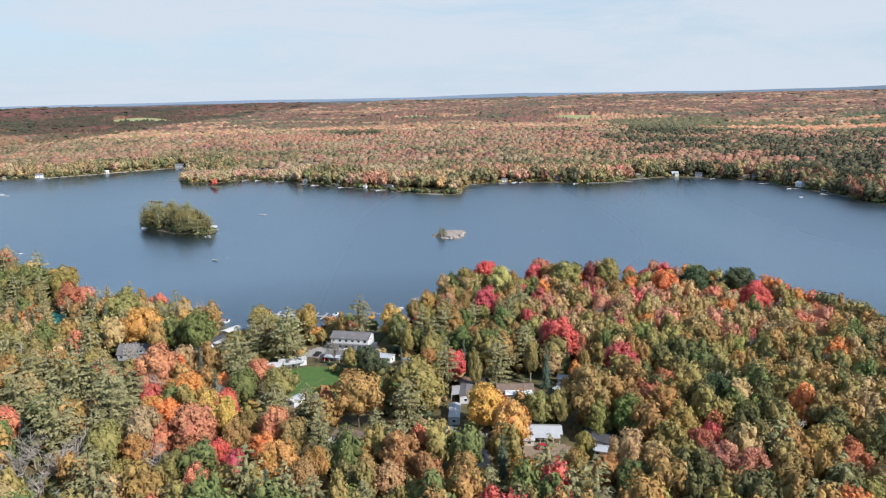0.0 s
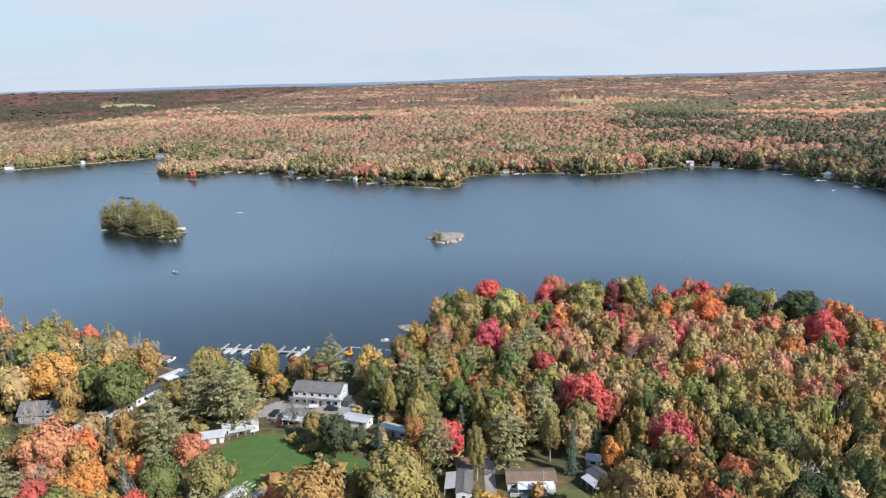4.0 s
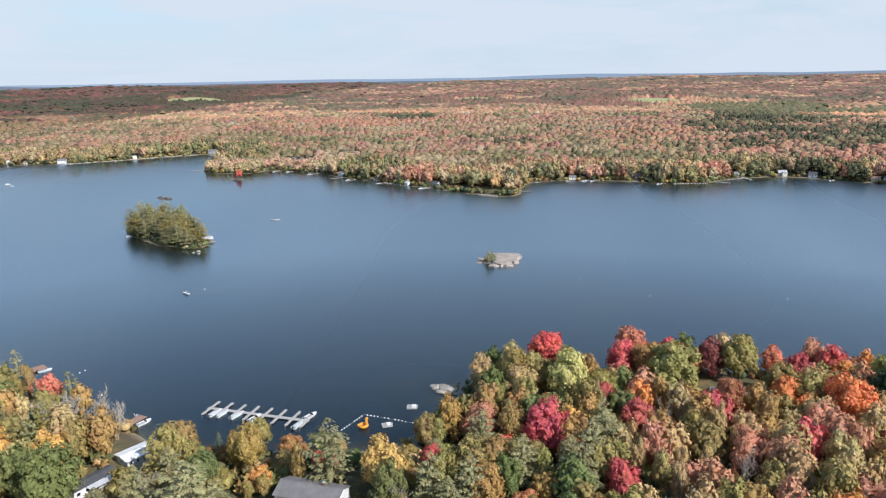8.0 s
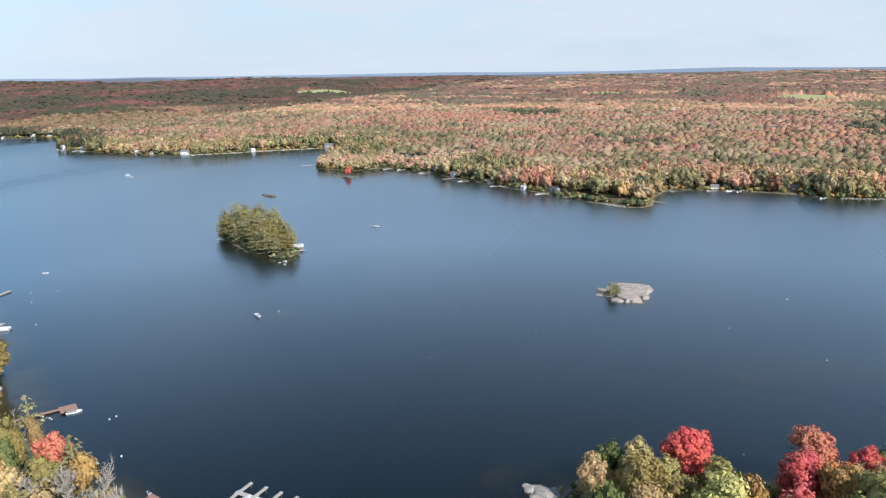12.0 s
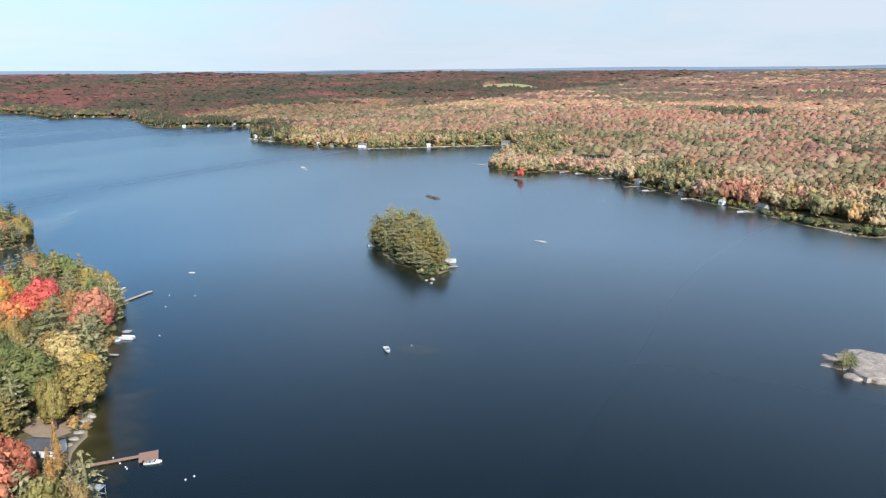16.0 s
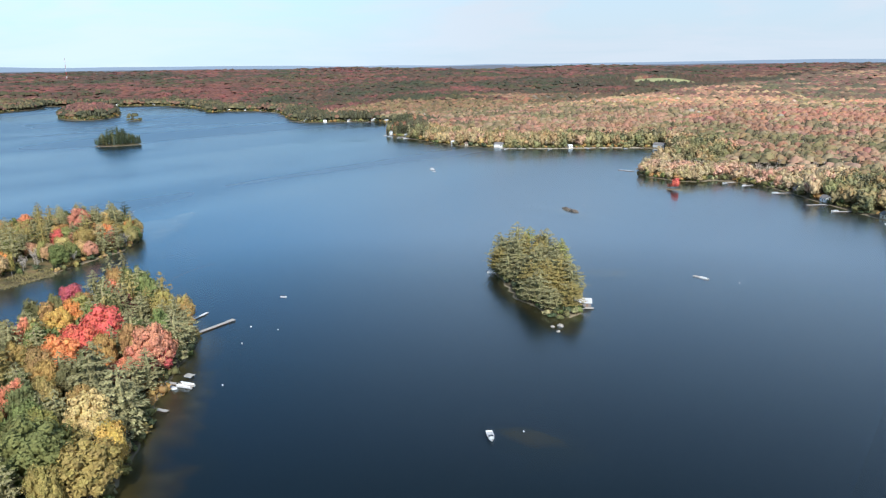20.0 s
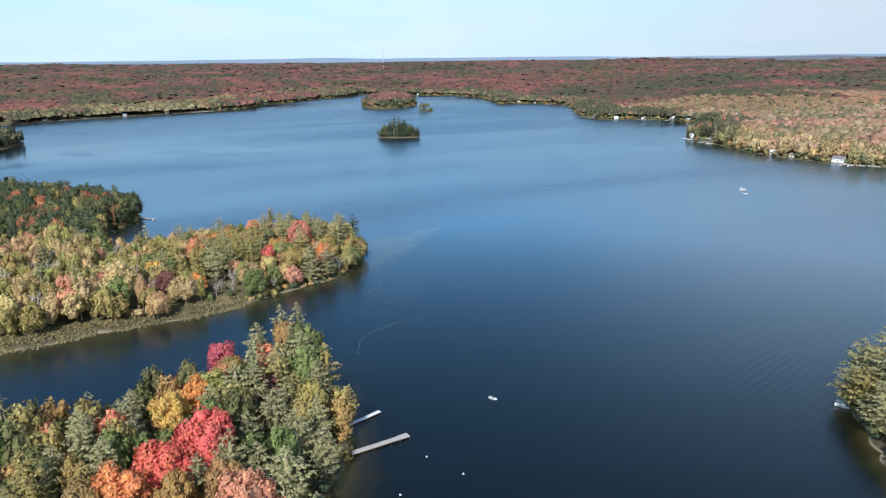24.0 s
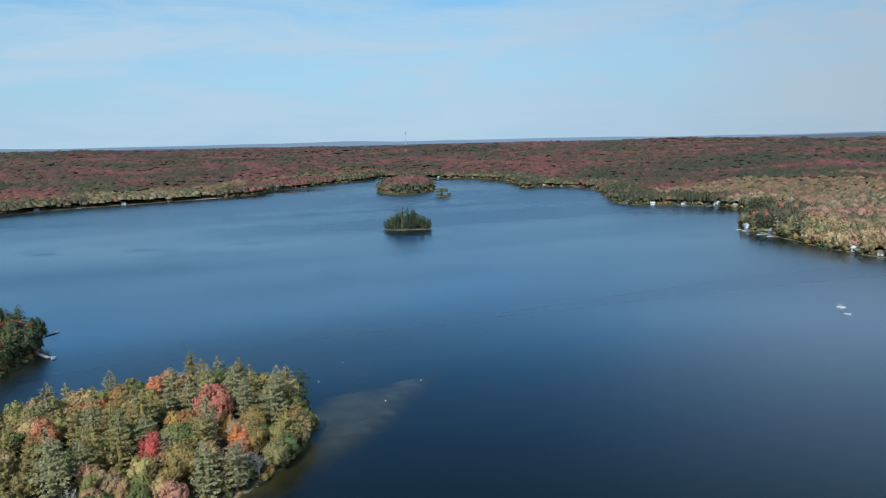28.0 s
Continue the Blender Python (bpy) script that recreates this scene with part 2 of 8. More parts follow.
M_GREENROOF = mat("green_metal_roof", (0.03, 0.2, 0.15), 0.45, vary=0.15, scale=0.5, fine=4, bump=0.05)
M_GLASS = mat("window_glass", (0.03, 0.04, 0.05), 0.08, vary=0.2, bump=0)
M_DOCK = mat("weathered_planks", (0.5, 0.48, 0.45), 0.85, second=(0.34, 0.32, 0.3), scale=1.5, fine=12, bump=0.2)
M_REDDOCK = mat("reddish_deck_boards", (0.4, 0.25, 0.19), 0.8, second=(0.28, 0.17, 0.13), scale=1.5, fine=12, bump=0.2)
M_HULL = mat("white_hull", (0.8, 0.81, 0.82), 0.25, vary=0.06, bump=0)
M_COVER = mat("grey_boat_cover", (0.45, 0.47, 0.5), 0.8, vary=0.15, scale=1, fine=6, bump=0.2)
M_DARKBOAT = mat("dark_boat_interior", (0.08, 0.09, 0.11), 0.6, vary=0.2)
M_RED = mat("red_paint", (0.45, 0.03, 0.04), 0.4, vary=0.15, bump=0)
M_BLACK = mat("black_rubber", (0.02, 0.02, 0.02), 0.7, vary=0.2, bump=0)
M_DIRT = mat("packed_dirt", (0.36, 0.27, 0.2), 0.95, second=(0.26, 0.2, 0.14), scale=0.25, fine=2, bump=0.3)
M_SAND = mat("pale_sand", (0.5, 0.44, 0.35), 0.95, second=(0.38, 0.33, 0.26), scale=0.3, fine=3, bump=0.2)
M_GRAVEL = mat("gravel_road", (0.42, 0.39, 0.37), 0.95, second=(0.3, 0.28, 0.26), scale=0.3, fine=4, bump=0.3)
M_LAWN = mat("mown_grass", (0.1, 0.19, 0.04), 0.9, second=(0.07, 0.13, 0.03), scale=0.3, fine=3, bump=0.5)
M_ROUGHGRASS = mat("rough_grass", (0.17, 0.18, 0.06), 0.95, second=(0.11, 0.12, 0.04), scale=0.15, fine=3, bump=0.5)
M_FIELD = mat("hay_field", (0.4, 0.4, 0.19), 0.95, second=(0.3, 0.29, 0.13), scale=0.02, fine=0.3, bump=0.2)
M_REED = mat("reeds", (0.25, 0.2, 0.085), 0.9, second=(0.13, 0.115, 0.05), scale=0.12, fine=3, bump=0.5)

# the ground: forest floor on land, sand and stones at the water's edge, brown shallows, navy in the deep for light lost
# in water
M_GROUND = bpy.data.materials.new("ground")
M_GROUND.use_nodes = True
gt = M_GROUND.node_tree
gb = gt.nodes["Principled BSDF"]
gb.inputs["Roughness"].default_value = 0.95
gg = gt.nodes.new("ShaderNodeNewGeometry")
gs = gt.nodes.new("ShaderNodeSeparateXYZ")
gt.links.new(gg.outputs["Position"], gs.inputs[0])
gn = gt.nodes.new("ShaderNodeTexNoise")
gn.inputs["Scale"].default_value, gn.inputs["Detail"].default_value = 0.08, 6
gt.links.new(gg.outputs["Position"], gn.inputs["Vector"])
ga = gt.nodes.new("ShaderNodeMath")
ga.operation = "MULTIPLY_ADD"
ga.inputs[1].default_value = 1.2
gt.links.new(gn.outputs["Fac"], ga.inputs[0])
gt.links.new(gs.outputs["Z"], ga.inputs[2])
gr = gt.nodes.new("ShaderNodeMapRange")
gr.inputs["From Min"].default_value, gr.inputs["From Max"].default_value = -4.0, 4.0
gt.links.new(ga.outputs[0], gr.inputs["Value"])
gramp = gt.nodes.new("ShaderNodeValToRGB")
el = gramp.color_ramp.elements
# navy bed stands in for light that deep water absorbs and scatters
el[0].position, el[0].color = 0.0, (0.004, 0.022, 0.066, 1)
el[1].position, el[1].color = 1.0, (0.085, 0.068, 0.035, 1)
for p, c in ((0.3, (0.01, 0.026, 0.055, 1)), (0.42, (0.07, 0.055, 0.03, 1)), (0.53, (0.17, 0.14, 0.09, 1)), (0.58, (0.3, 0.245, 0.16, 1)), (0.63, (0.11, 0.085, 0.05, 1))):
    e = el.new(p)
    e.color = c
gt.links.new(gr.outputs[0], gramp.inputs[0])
# patches of grass and fallen leaves on dry land
g2 = gt.nodes.new("ShaderNodeTexNoise")
g2.inputs["Scale"].default_value, g2.inputs["Detail"].default_value, g2.inputs["Roughness"].default_value = 0.12, 8, 0.7
gt.links.new(gg.outputs["Position"], g2.inputs["Vector"])
g2r = gt.nodes.new("ShaderNodeValToRGB")
g2e = g2r.color_ramp.elements
g2e[0].position, g2e[0].color = 0.32, (0.05, 0.075, 0.025, 1)
g2e[1].position, g2e[1].color = 0.68, (0.26, 0.17, 0.08, 1)
e = g2e.new(0.5)
e.color = (0.12, 0.1, 0.045, 1)
gt.links.new(g2.outputs["Fac"], g2r.inputs[0])
gdry = gt.nodes.new("ShaderNodeMapRange")
gdry.inputs["From Min"].default_value, gdry.inputs["From Max"].default_value = 0.8, 1.6
gt.links.new(gs.outputs["Z"], gdry.inputs["Value"])
gmix = gt.nodes.new("ShaderNodeMix")
gmix.data_type = "RGBA"
gt.links.new(gdry.outputs[0], gmix.inputs["Factor"])
gt.links.new(gramp.outputs[0], gmix.inputs["A"])
gt.links.new(g2r.outputs[0], gmix.inputs["B"])
gt.links.new(gmix.outputs["Result"], gb.inputs["Base Color"])

# the lake: a clear gloss over what light the bed sends back
M_WATER = bpy.data.materials.new("lake_water")
M_WATER.use_nodes = True
ht = M_WATER.node_tree
ht.nodes.remove(ht.nodes["Principled BSDF"])
hg = ht.nodes.new("ShaderNodeBsdfGlossy")
hg.inputs["Roughness"].default_value = 0.2
hg.inputs["Color"].default_value = (0.67, 0.81, 0.95, 1)
hd = ht.nodes.new("ShaderNodeBsdfTransparent")
hd.inputs["Color"].default_value = (0.7, 0.69, 0.52, 1)
hf = ht.nodes.new("ShaderNodeFresnel")
hf.inputs["IOR"].default_value = 1.34
hp = ht.nodes.new("ShaderNodeNewGeometry")
hm = ht.nodes.new("ShaderNodeMapping")
hm.inputs["Rotation"].default_value = (0, 0, radians(35))
hm.inputs["Scale"].default_value = (1.0, 0.4, 1.0)
ht.links.new(hp.outputs["Position"], hm.inputs["Vector"])
hn = ht.nodes.new("ShaderNodeTexNoise")
hn.inputs["Scale"].default_value, hn.inputs["Detail"].default_value = 0.55, 4
hn2 = ht.nodes.new("ShaderNodeTexNoise")
hn2.inputs["Scale"].default_value, hn2.inputs["Detail"].default_value = 0.006, 4
ht.links.new(hm.outputs[0], hn.inputs["Vector"])
ht.links.new(hm.outputs[0], hn2.inputs["Vector"])
hr = ht.nodes.new("ShaderNodeMapRange")
hr.inputs["From Min"].default_value, hr.inputs["From Max"].default_value = 0.35, 0.65
hr.inputs["To Min"].default_value, hr.inputs["To Max"].default_value = 0.03, 0.16
ht.links.new(hn2.outputs["Fac"], hr.inputs["Value"])
hw = ht.nodes.new("ShaderNodeTexNoise")
hw.inputs["Scale"].default_value, hw.inputs["Detail"].default_value, hw.inputs["Distortion"].default_value = 0.0035, 2, 0.5
hwm = ht.nodes.new("ShaderNodeMapping")
hwm.inputs["Rotation"].default_value = (0, 0, radians(-62))
hwm.inputs["Scale"].default_value = (1.0, 0.22, 1.0)
ht.links.new(hp.outputs["Position"], hwm.inputs["Vector"])
ht.links.new(hwm.outputs[0], hw.inputs["Vector"])
hwr = ht.nodes.new("ShaderNodeMapRange")
hwr.inputs["From Min"].default_value, hwr.inputs["From Max"].default_value = 0.4, 0.66
hwr.inputs["To Min"].default_value, hwr.inputs["To Max"].default_value = 0.3, 0.12
ht.links.new(hw.outputs["Fac"], hwr.inputs["Value"])
ht.links.new(hwr.outputs[0], hg.inputs["Roughness"])
hb = ht.nodes.new("ShaderNodeBump")
hb.inputs["Distance"].default_value = 0.25
ht.links.new(hr.outputs[0], hb.inputs["Strength"])
# trains of wind ripples in some places
hv = ht.nodes.new("ShaderNodeTexWave")
hv.inputs["Scale"].default_value, hv.inputs["Distortion"].default_value, hv.inputs["Detail"].default_value, hv.inputs["Detail Scale"].default_value = 0.1, 5.0, 3.0, 0.6
hvm = ht.nodes.new("ShaderNodeMapping")
hvm.inputs["Rotation"].default_value = (0, 0, radians(-20))
ht.links.new(hp.outputs["Position"], hvm.inputs["Vector"])
ht.links.new(hvm.outputs[0], hv.inputs["Vector"])
hvn = ht.nodes.new("ShaderNodeTexNoise")
hvn.inputs["Scale"].default_value, hvn.inputs["Detail"].default_value = 0.014, 3
ht.links.new(hp.outputs["Position"], hvn.inputs["Vector"])
hvr = ht.nodes.new("ShaderNodeMapRange")
hvr.inputs["From Min"].default_value, hvr.inputs["From Max"].default_value = 0.5, 0.68
hvr.inputs["To Max"].default_value = 3.5
ht.links.new(hvn.outputs["Fac"], hvr.inputs["Value"])
hva = ht.nodes.new("ShaderNodeMath")
hva.operation = "MULTIPLY_ADD"
ht.links.new(hv.outputs["Fac"], hva.inputs[0])
ht.links.new(hvr.outputs[0], hva.inputs[1])
ht.links.new(hn.outputs["Fac"], hva.inputs[2])
ht.links.new(hva.outputs[0], hb.inputs["Height"])
ht.links.new(hb.outputs[0], hg.inputs["Normal"])
hx = ht.nodes.new("ShaderNodeMixShader")
hk = ht.nodes.new("ShaderNodeMath")
hk.operation, hk.use_clamp = "MULTIPLY_ADD", True
hk.inputs[1].default_value, hk.inputs[2].default_value = 2.5, -0.056
ht.links.new(hf.outputs[0], hk.inputs[0])
hq = ht.nodes.new("ShaderNodeMath")
hq.operation = "MINIMUM"
hq.inputs[1].default_value = 0.56
ht.links.new(hk.outputs[0], hq.inputs[0])
ht.links.new(hq.outputs[0], hx.inputs[0])
ht.links.new(hd.outputs[0], hx.inputs[1])
ht.links.new(hg.outputs[0], hx.inputs[2])
ht.links.new(hx.outputs[0], ht.nodes["Material Output"].inputs[0])

# ---- plan of the lake ----
SOUTH_SHORE = [(1100, 40), (500, 120), (270, 190), (205, 250), (187, 305), (166, 352), (128, 377), (98, 384), (72, 392), (50, 390), (42, 379), (34, 386),
               (20, 386), (0, 372), (-16, 364), (-6, 353), (4, 342), (-11, 324), (-34, 318), (-60, 315), (-98, 314), (-116, 326), (-148, 338), (-176, 346),
               (-196, 355), (-217, 376), (-243, 397), (-272, 416), (-292, 437), (-314, 455), (-352, 461), (-400, 462), (-386, 432), (-360, 405), (-352, 375), (-354, 345)]
WEST_SHORE = [(-362, 290), (-395, 240), (-440, 290), (-440, 345), (-449, 390), (-453, 432), (-470, 466), (-486, 500), (-510, 516), (-540, 528), (-572, 512),
              (-592, 480), (-584, 440), (-572, 405), (-590, 372), (-636, 384), (-690, 403), (-730, 396), (-800, 330), (-900, 215), (-1020, 165), (-1150, 185),
              (-1225, 232), (-1325, 260), (-1410, 190), (-1560, 110), (-1690, 180), (-1765, 270), (-1828, 460), (-1886, 580), (-1935, 668), (-2076, 712),
              (-2110, 800), (-2270, 925), (-2345, 1040), (-2520, 1110), (-2330, 1210), (-2150, 1365), (-1870, 1305), (-1725, 1232), (-1750, 1310)]
NORTH_SHORE = [(-1650, 1367), (-1534, 1326), (-1382, 1238), (-1308, 1203), (-1231, 1191), (-1203, 1251), (-1141, 1304), (-1010, 1250), (-979, 1165), (-909, 1111),
               (-846, 1095), (-735, 1060), (-640, 1076), (-592, 1108), (-543, 1165), (-470, 1212), (-425, 1160), (-415, 1040), (-389, 972), (-321, 962),
               (-313, 1000), (-250, 978), (-208, 938), (-146, 888), (-90, 850), (-36, 807), (-6, 792), (9, 798), (14, 850), (22, 899), (109, 904), (188, 868),
               (240, 915), (297, 932), (351, 897), (385, 870), (388, 805), (412, 735), (402, 687), (460, 640), (700, 560), (1100, 480)]
# islands: centre, half length, half width, turn, bank height
ISLANDS = [(-251, 611.5, 51, 18, -40, 2.0), (-1, 551, 9.5, 13, 5, 0.4), (-340, 780, 10, 2.6, -15, 0.7), (-321, 921, 9, 7, 0, 0.7), (-1132, 760, 34, 22, 70, 1.6),
           (-1613, 996, 18, 9, 70, 1.5), (-1895, 1008, 185, 68, -22, 12.0)]
# shallows: centre, half length, half width, turn, depth left under water
SHOALS = [(-527, 543, 36, 8, 140, 0.2), (-538, 538, 26, 12, 140, 0.15), (-552, 562, 24, 6, 130, 0.14), (-564, 578, 10, 2.5, 125, 0.03), (-158, 482, 8, 4, 10, 1.3), (-236, 655, 14, 6, 30, 1.2), (-204, 568, 10, 6, 0, 0.9),
          (-203, 375, 26, 8, 135, 0.9), (-20, 372, 14, 8, 15, 1.9), (-262, 422, 24, 6, 140, 0.9),
          (-318, 1005, 50, 26, 0, 0.2), (70, 476, 30, 14, 20, 1.75), (108, 470, 26, 12, -10, 1.8)]
# grassy knolls: centre, radius, height
KNOLLS = [(385, 2260, 150, 18), (-1180, 2600, 170, 20), (-160, 2560, 120, 18)]
LAKE = np.array(SOUTH_SHORE + WEST_SHORE + NORTH_SHORE, float)


def smooth_loop(p, cuts=2):
    """Corners cut off, so that the shore runs in curves."""
    for _ in range(cuts):
        q = np.roll(p, -1, axis=0)
        p = np.stack([p * 0.75 + q * 0.25, p * 0.25 + q * 0.75], 1).reshape(-1, 2)
    return p


LAKE = smooth_loop(LAKE, 1)


def value_noise(x, y, size, seed=0):
    """Smooth noise between -1 and 1 over cells of that size."""
    x, y = np.asarray(x, float) / size, np.asarray(y, float) / size
    i, j = np.floor(x).astype(np.int64), np.floor(y).astype(np.int64)
    u, v = x - i, y - j
    u, v = u * u * (3 - 2 * u), v * v * (3 - 2 * v)

    def h(a, b):
        n = (a * 374761393 + b * 668265263 + seed * 974711) & 0x7FFFFFFF
        n = ((n ^ (n >> 13)) * 1274126177) & 0x7FFFFFFF
        return ((n ^ (n >> 16)) & 0xFFFF) / 32767.5 - 1

    return (h(i, j) * (1 - u) + h(i + 1, j) * u) * (1 - v) + (h(i, j + 1) * (1 - u) + h(i + 1, j + 1) * u) * v


def shore_distance(x, y):
    """Metres from the lake's outline, positive on land."""
    x, y = np.asarray(x, float), np.asarray(y, float)
    best, inside = np.full(x.shape, 1e9), np.zeros(x.shape, bool)
    for (ax, ay), (bx, by) in zip(LAKE, np.roll(LAKE, -1, axis=0)):
        dx, dy = bx - ax, by - ay
        t = np.clip(((x - ax) * dx + (y - ay) * dy) / (dx * dx + dy * dy + 1e-9), 0, 1)
        best = np.minimum(best, (x - ax - t * dx) ** 2 + (y - ay - t * dy) ** 2)
        cross = (ay > y) != (by > y)
        inside ^= cross & (x < (bx - ax) * (y - ay) / (by - ay + 1e-12) + ax)
    return np.sqrt(best) * np.where(inside, -1, 1) + value_noise(x, y, 14, 3) * 1.6


def oval(x, y, cx, cy, a, b, turn):
    """Metres inside an oval, roughly; negative outside."""
    c, s = math.cos(radians(turn)), math.sin(radians(turn))
    u, v = (x - cx) * c + (y - cy) * s, -(x - cx) * s + (y - cy) * c
    return (1 - np.sqrt((u / a) ** 2 + (v / b) ** 2)) * min(a, b)


def land(x, y):
    """Height of the ground, and metres from the water's edge (positive on land)."""
    x, y = np.asarray(x, float), np.asarray(y, float)
    sd = shore_distance(x, y)
    far = np.hypot(x + 60, y - 240)
    rise = np.clip((far - 900) / 3700, 0, 1)
    z = np.clip(sd * 0.16, 0, 2.4) + np.clip((sd - 40) * 0.03, 0, 7) + np.clip(sd / 300, 0, 1) * (7 + 9 * value_noise(x, y, 420, 5) + 3 * value_noise(x, y, 140, 6)) * np.clip(far / 900 - 0.7, 0, 1) \
        + (rise ** 1.9 * (66 + 6 * value_noise(x, y, 900, 8)) + np.clip(rise * 3, 0, 1) * (5 + 9 * value_noise(x + 0.4 * y, y, 620, 12))) * np.clip((sd - 20) / (500 + 0.25 * far), 0, 1)
    for hx, hy, hr_, hh in KNOLLS:
        z = z + np.where(sd > 0, hh * np.exp(-((x - hx) ** 2 + (y - hy) ** 2) / hr_ ** 2), 0)
    z = np.where(sd > 0, z + 0.12 * value_noise(x, y, 9, 2), np.maximum(sd * 0.2, -5.0))
    for cx, cy, a, b, turn, h in ISLANDS:
        e = oval(x, y, cx, cy, a, b, turn) + value_noise(x, y, 8, 4) * min(b * 0.16, 4)
        z = np.maximum(z, np.where(e > 0, np.minimum(e * 0.6, h), np.maximum(e * 0.42, -5)))
        sd = np.maximum(sd, e)
    for cx, cy, a, b, turn, deep in SHOALS:
        e = oval(x, y, cx, cy, a, b, turn) + value_noise(x, y, 10, 7) * 2 + value_noise(x, y, 23, 17) * 2.5
        z = np.maximum(z, np.minimum(-deep + np.minimum(e, 0) * 0.4, -deep + 0.1 * value_noise(x, y, 5, 9)))
    return z, sd


def ground_at(x, y):
    return float(land(np.array([x]), np.array([y]))[0][0])


def sheet(name, xs, ys, z, material):
    """A mesh over the grid xs by ys."""
    nx, ny = len(xs), len(ys)
    gx, gy = np.meshgrid(xs, ys, indexing="ij")
    v = np.stack([gx, gy, z], -1).reshape(-1, 3)
    i = (np.arange(nx - 1)[:, None] * ny + np.arange(ny - 1)[None]).ravel()
    return mesh_from(name, v, np.stack([i, i + ny, i + ny + 1, i + 1], 1), material, smooth=True)


def mesh_from(name, v, f, material, smooth=False, tint=None):
    """A mesh from an array of corners and an array of faces that all have as many corners."""
    me = bpy.data.meshes.new(name)
    n, k = f.shape
    me.vertices.add(len(v))
    me.vertices.foreach_set("co", np.ascontiguousarray(v, np.float32).ravel())
    me.loops.add(n * k)
    me.loops.foreach_set("vertex_index", np.ascontiguousarray(f, np.int32).ravel())
    me.polygons.add(n)
    me.polygons.foreach_set("loop_start", np.arange(0, n * k, k, dtype=np.int32))
    me.polygons.foreach_set("use_smooth", np.full(n, smooth))
    if tint is not None:
        a = me.attributes.new("tint", "FLOAT_COLOR", "POINT")
        a.data.foreach_set("color", np.ascontiguousarray(np.concatenate([tint, np.ones((len(tint), 1))], 1), np.float32).ravel())
    me.materials.append(material)
    me.update(calc_edges=True)
    return me


def spaced(stops):
    """Grid lines: stretches of (start, end, step)."""
    return np.unique(np.concatenate([np.arange(a, b, s) for a, b, s in stops] + [[stops[-1][1]]]))


XS = spaced([(-4950, -2600, 75), (-2600, -1300, 22), (-1300, -620, 10), (-620, 230, 7), (230, 520, 12), (520, 1300, 40), (1300, 4950, 90)])
YS = spaced([(-4900, -300, 200), (-300, 150, 30), (150, 640, 7), (640, 1250, 10), (1250, 1600, 24), (1600, 2600, 45), (2600, 4950, 80)])
GX, GY = np.meshgrid(XS, YS, indexing="ij")
GZ = land(GX, GY)[0]
ground = tagged(new("ground", sheet("ground", XS, YS, GZ, M_GROUND)), "leaf-strewn forest ground sloping to a lake bed painted deep-water navy", "ground", kind="structure")
water = tagged(new("water", sheet("water", np.linspace(-3200, 1500, 24), np.linspace(-100, 1700, 12), np.zeros((24, 12)), M_WATER)), "dark blue lake water with light wind ripples", "lake", kind="structure")


# ---- trees ----
def blob(rng, rings=4, seg=6, rough=0.16):
    """A lumpy ball of radius 1."""
    v, f = [(0, 0, 1.0)], []
    for r in range(1, rings):
        a = math.pi * r / rings
        for s in range(seg):
            b = 2 * math.pi * (s + 0.5 * (r % 2)) / seg
            k = 1 + rng.uniform(-rough, rough)
            v.append((k * math.sin(a) * math.cos(b), k * math.sin(a) * math.sin(b), k * math.cos(a)))
    v.append((0, 0, -1.0))
    last = len(v) - 1
    for s in range(seg):
        f.append((0, 1 + s, 1 + (s + 1) % seg))
        for r in range(rings - 2):
            a, b = 1 + r * seg + s, 1 + r * seg + (s + 1) % seg
            f += [(a, a + seg, b + seg), (a, b + seg, b)]
        o = 1 + (rings - 2) * seg
        f.append((o + s, last, o + (s + 1) % seg))
    return np.array(v), np.array(f)


def tris_join(parts):
    vs, fs, n = [], [], 0
    for v, f in parts:
        vs.append(v)
        fs.append(f + n)
        n += len(v)
    return np.concatenate(vs), np.concatenate(fs)


def cards(rng, at, out, length, width, lean=0.7, along=None):
    """Leaf clumps: small three-sided pieces at the places given, turned roughly outwards; along: the way they point."""
    n = len(at)
    nrm = out + rng.normal(0, lean, (n, 3))
    nrm /= np.linalg.norm(nrm, axis=1)[:, None]
    t = np.cross(nrm, rng.normal(0, 1, (n, 3))) if along is None else along - nrm * (along * nrm).sum(1)[:, None]
    t /= np.linalg.norm(t, axis=1)[:, None] + 1e-9
    b = np.cross(nrm, t)
    L = (length * rng.uniform(0.6, 1.4, n))[:, None]
    W = (width * rng.uniform(0.6, 1.4, n))[:, None]
    p = np.stack([at + t * L, at - t * L * 0.7 - b * W, at - t * L * 0.7 + b * W], 1).reshape(-1, 3)
    return p, np.arange(n)[:, None] * 3 + [0, 1, 2]


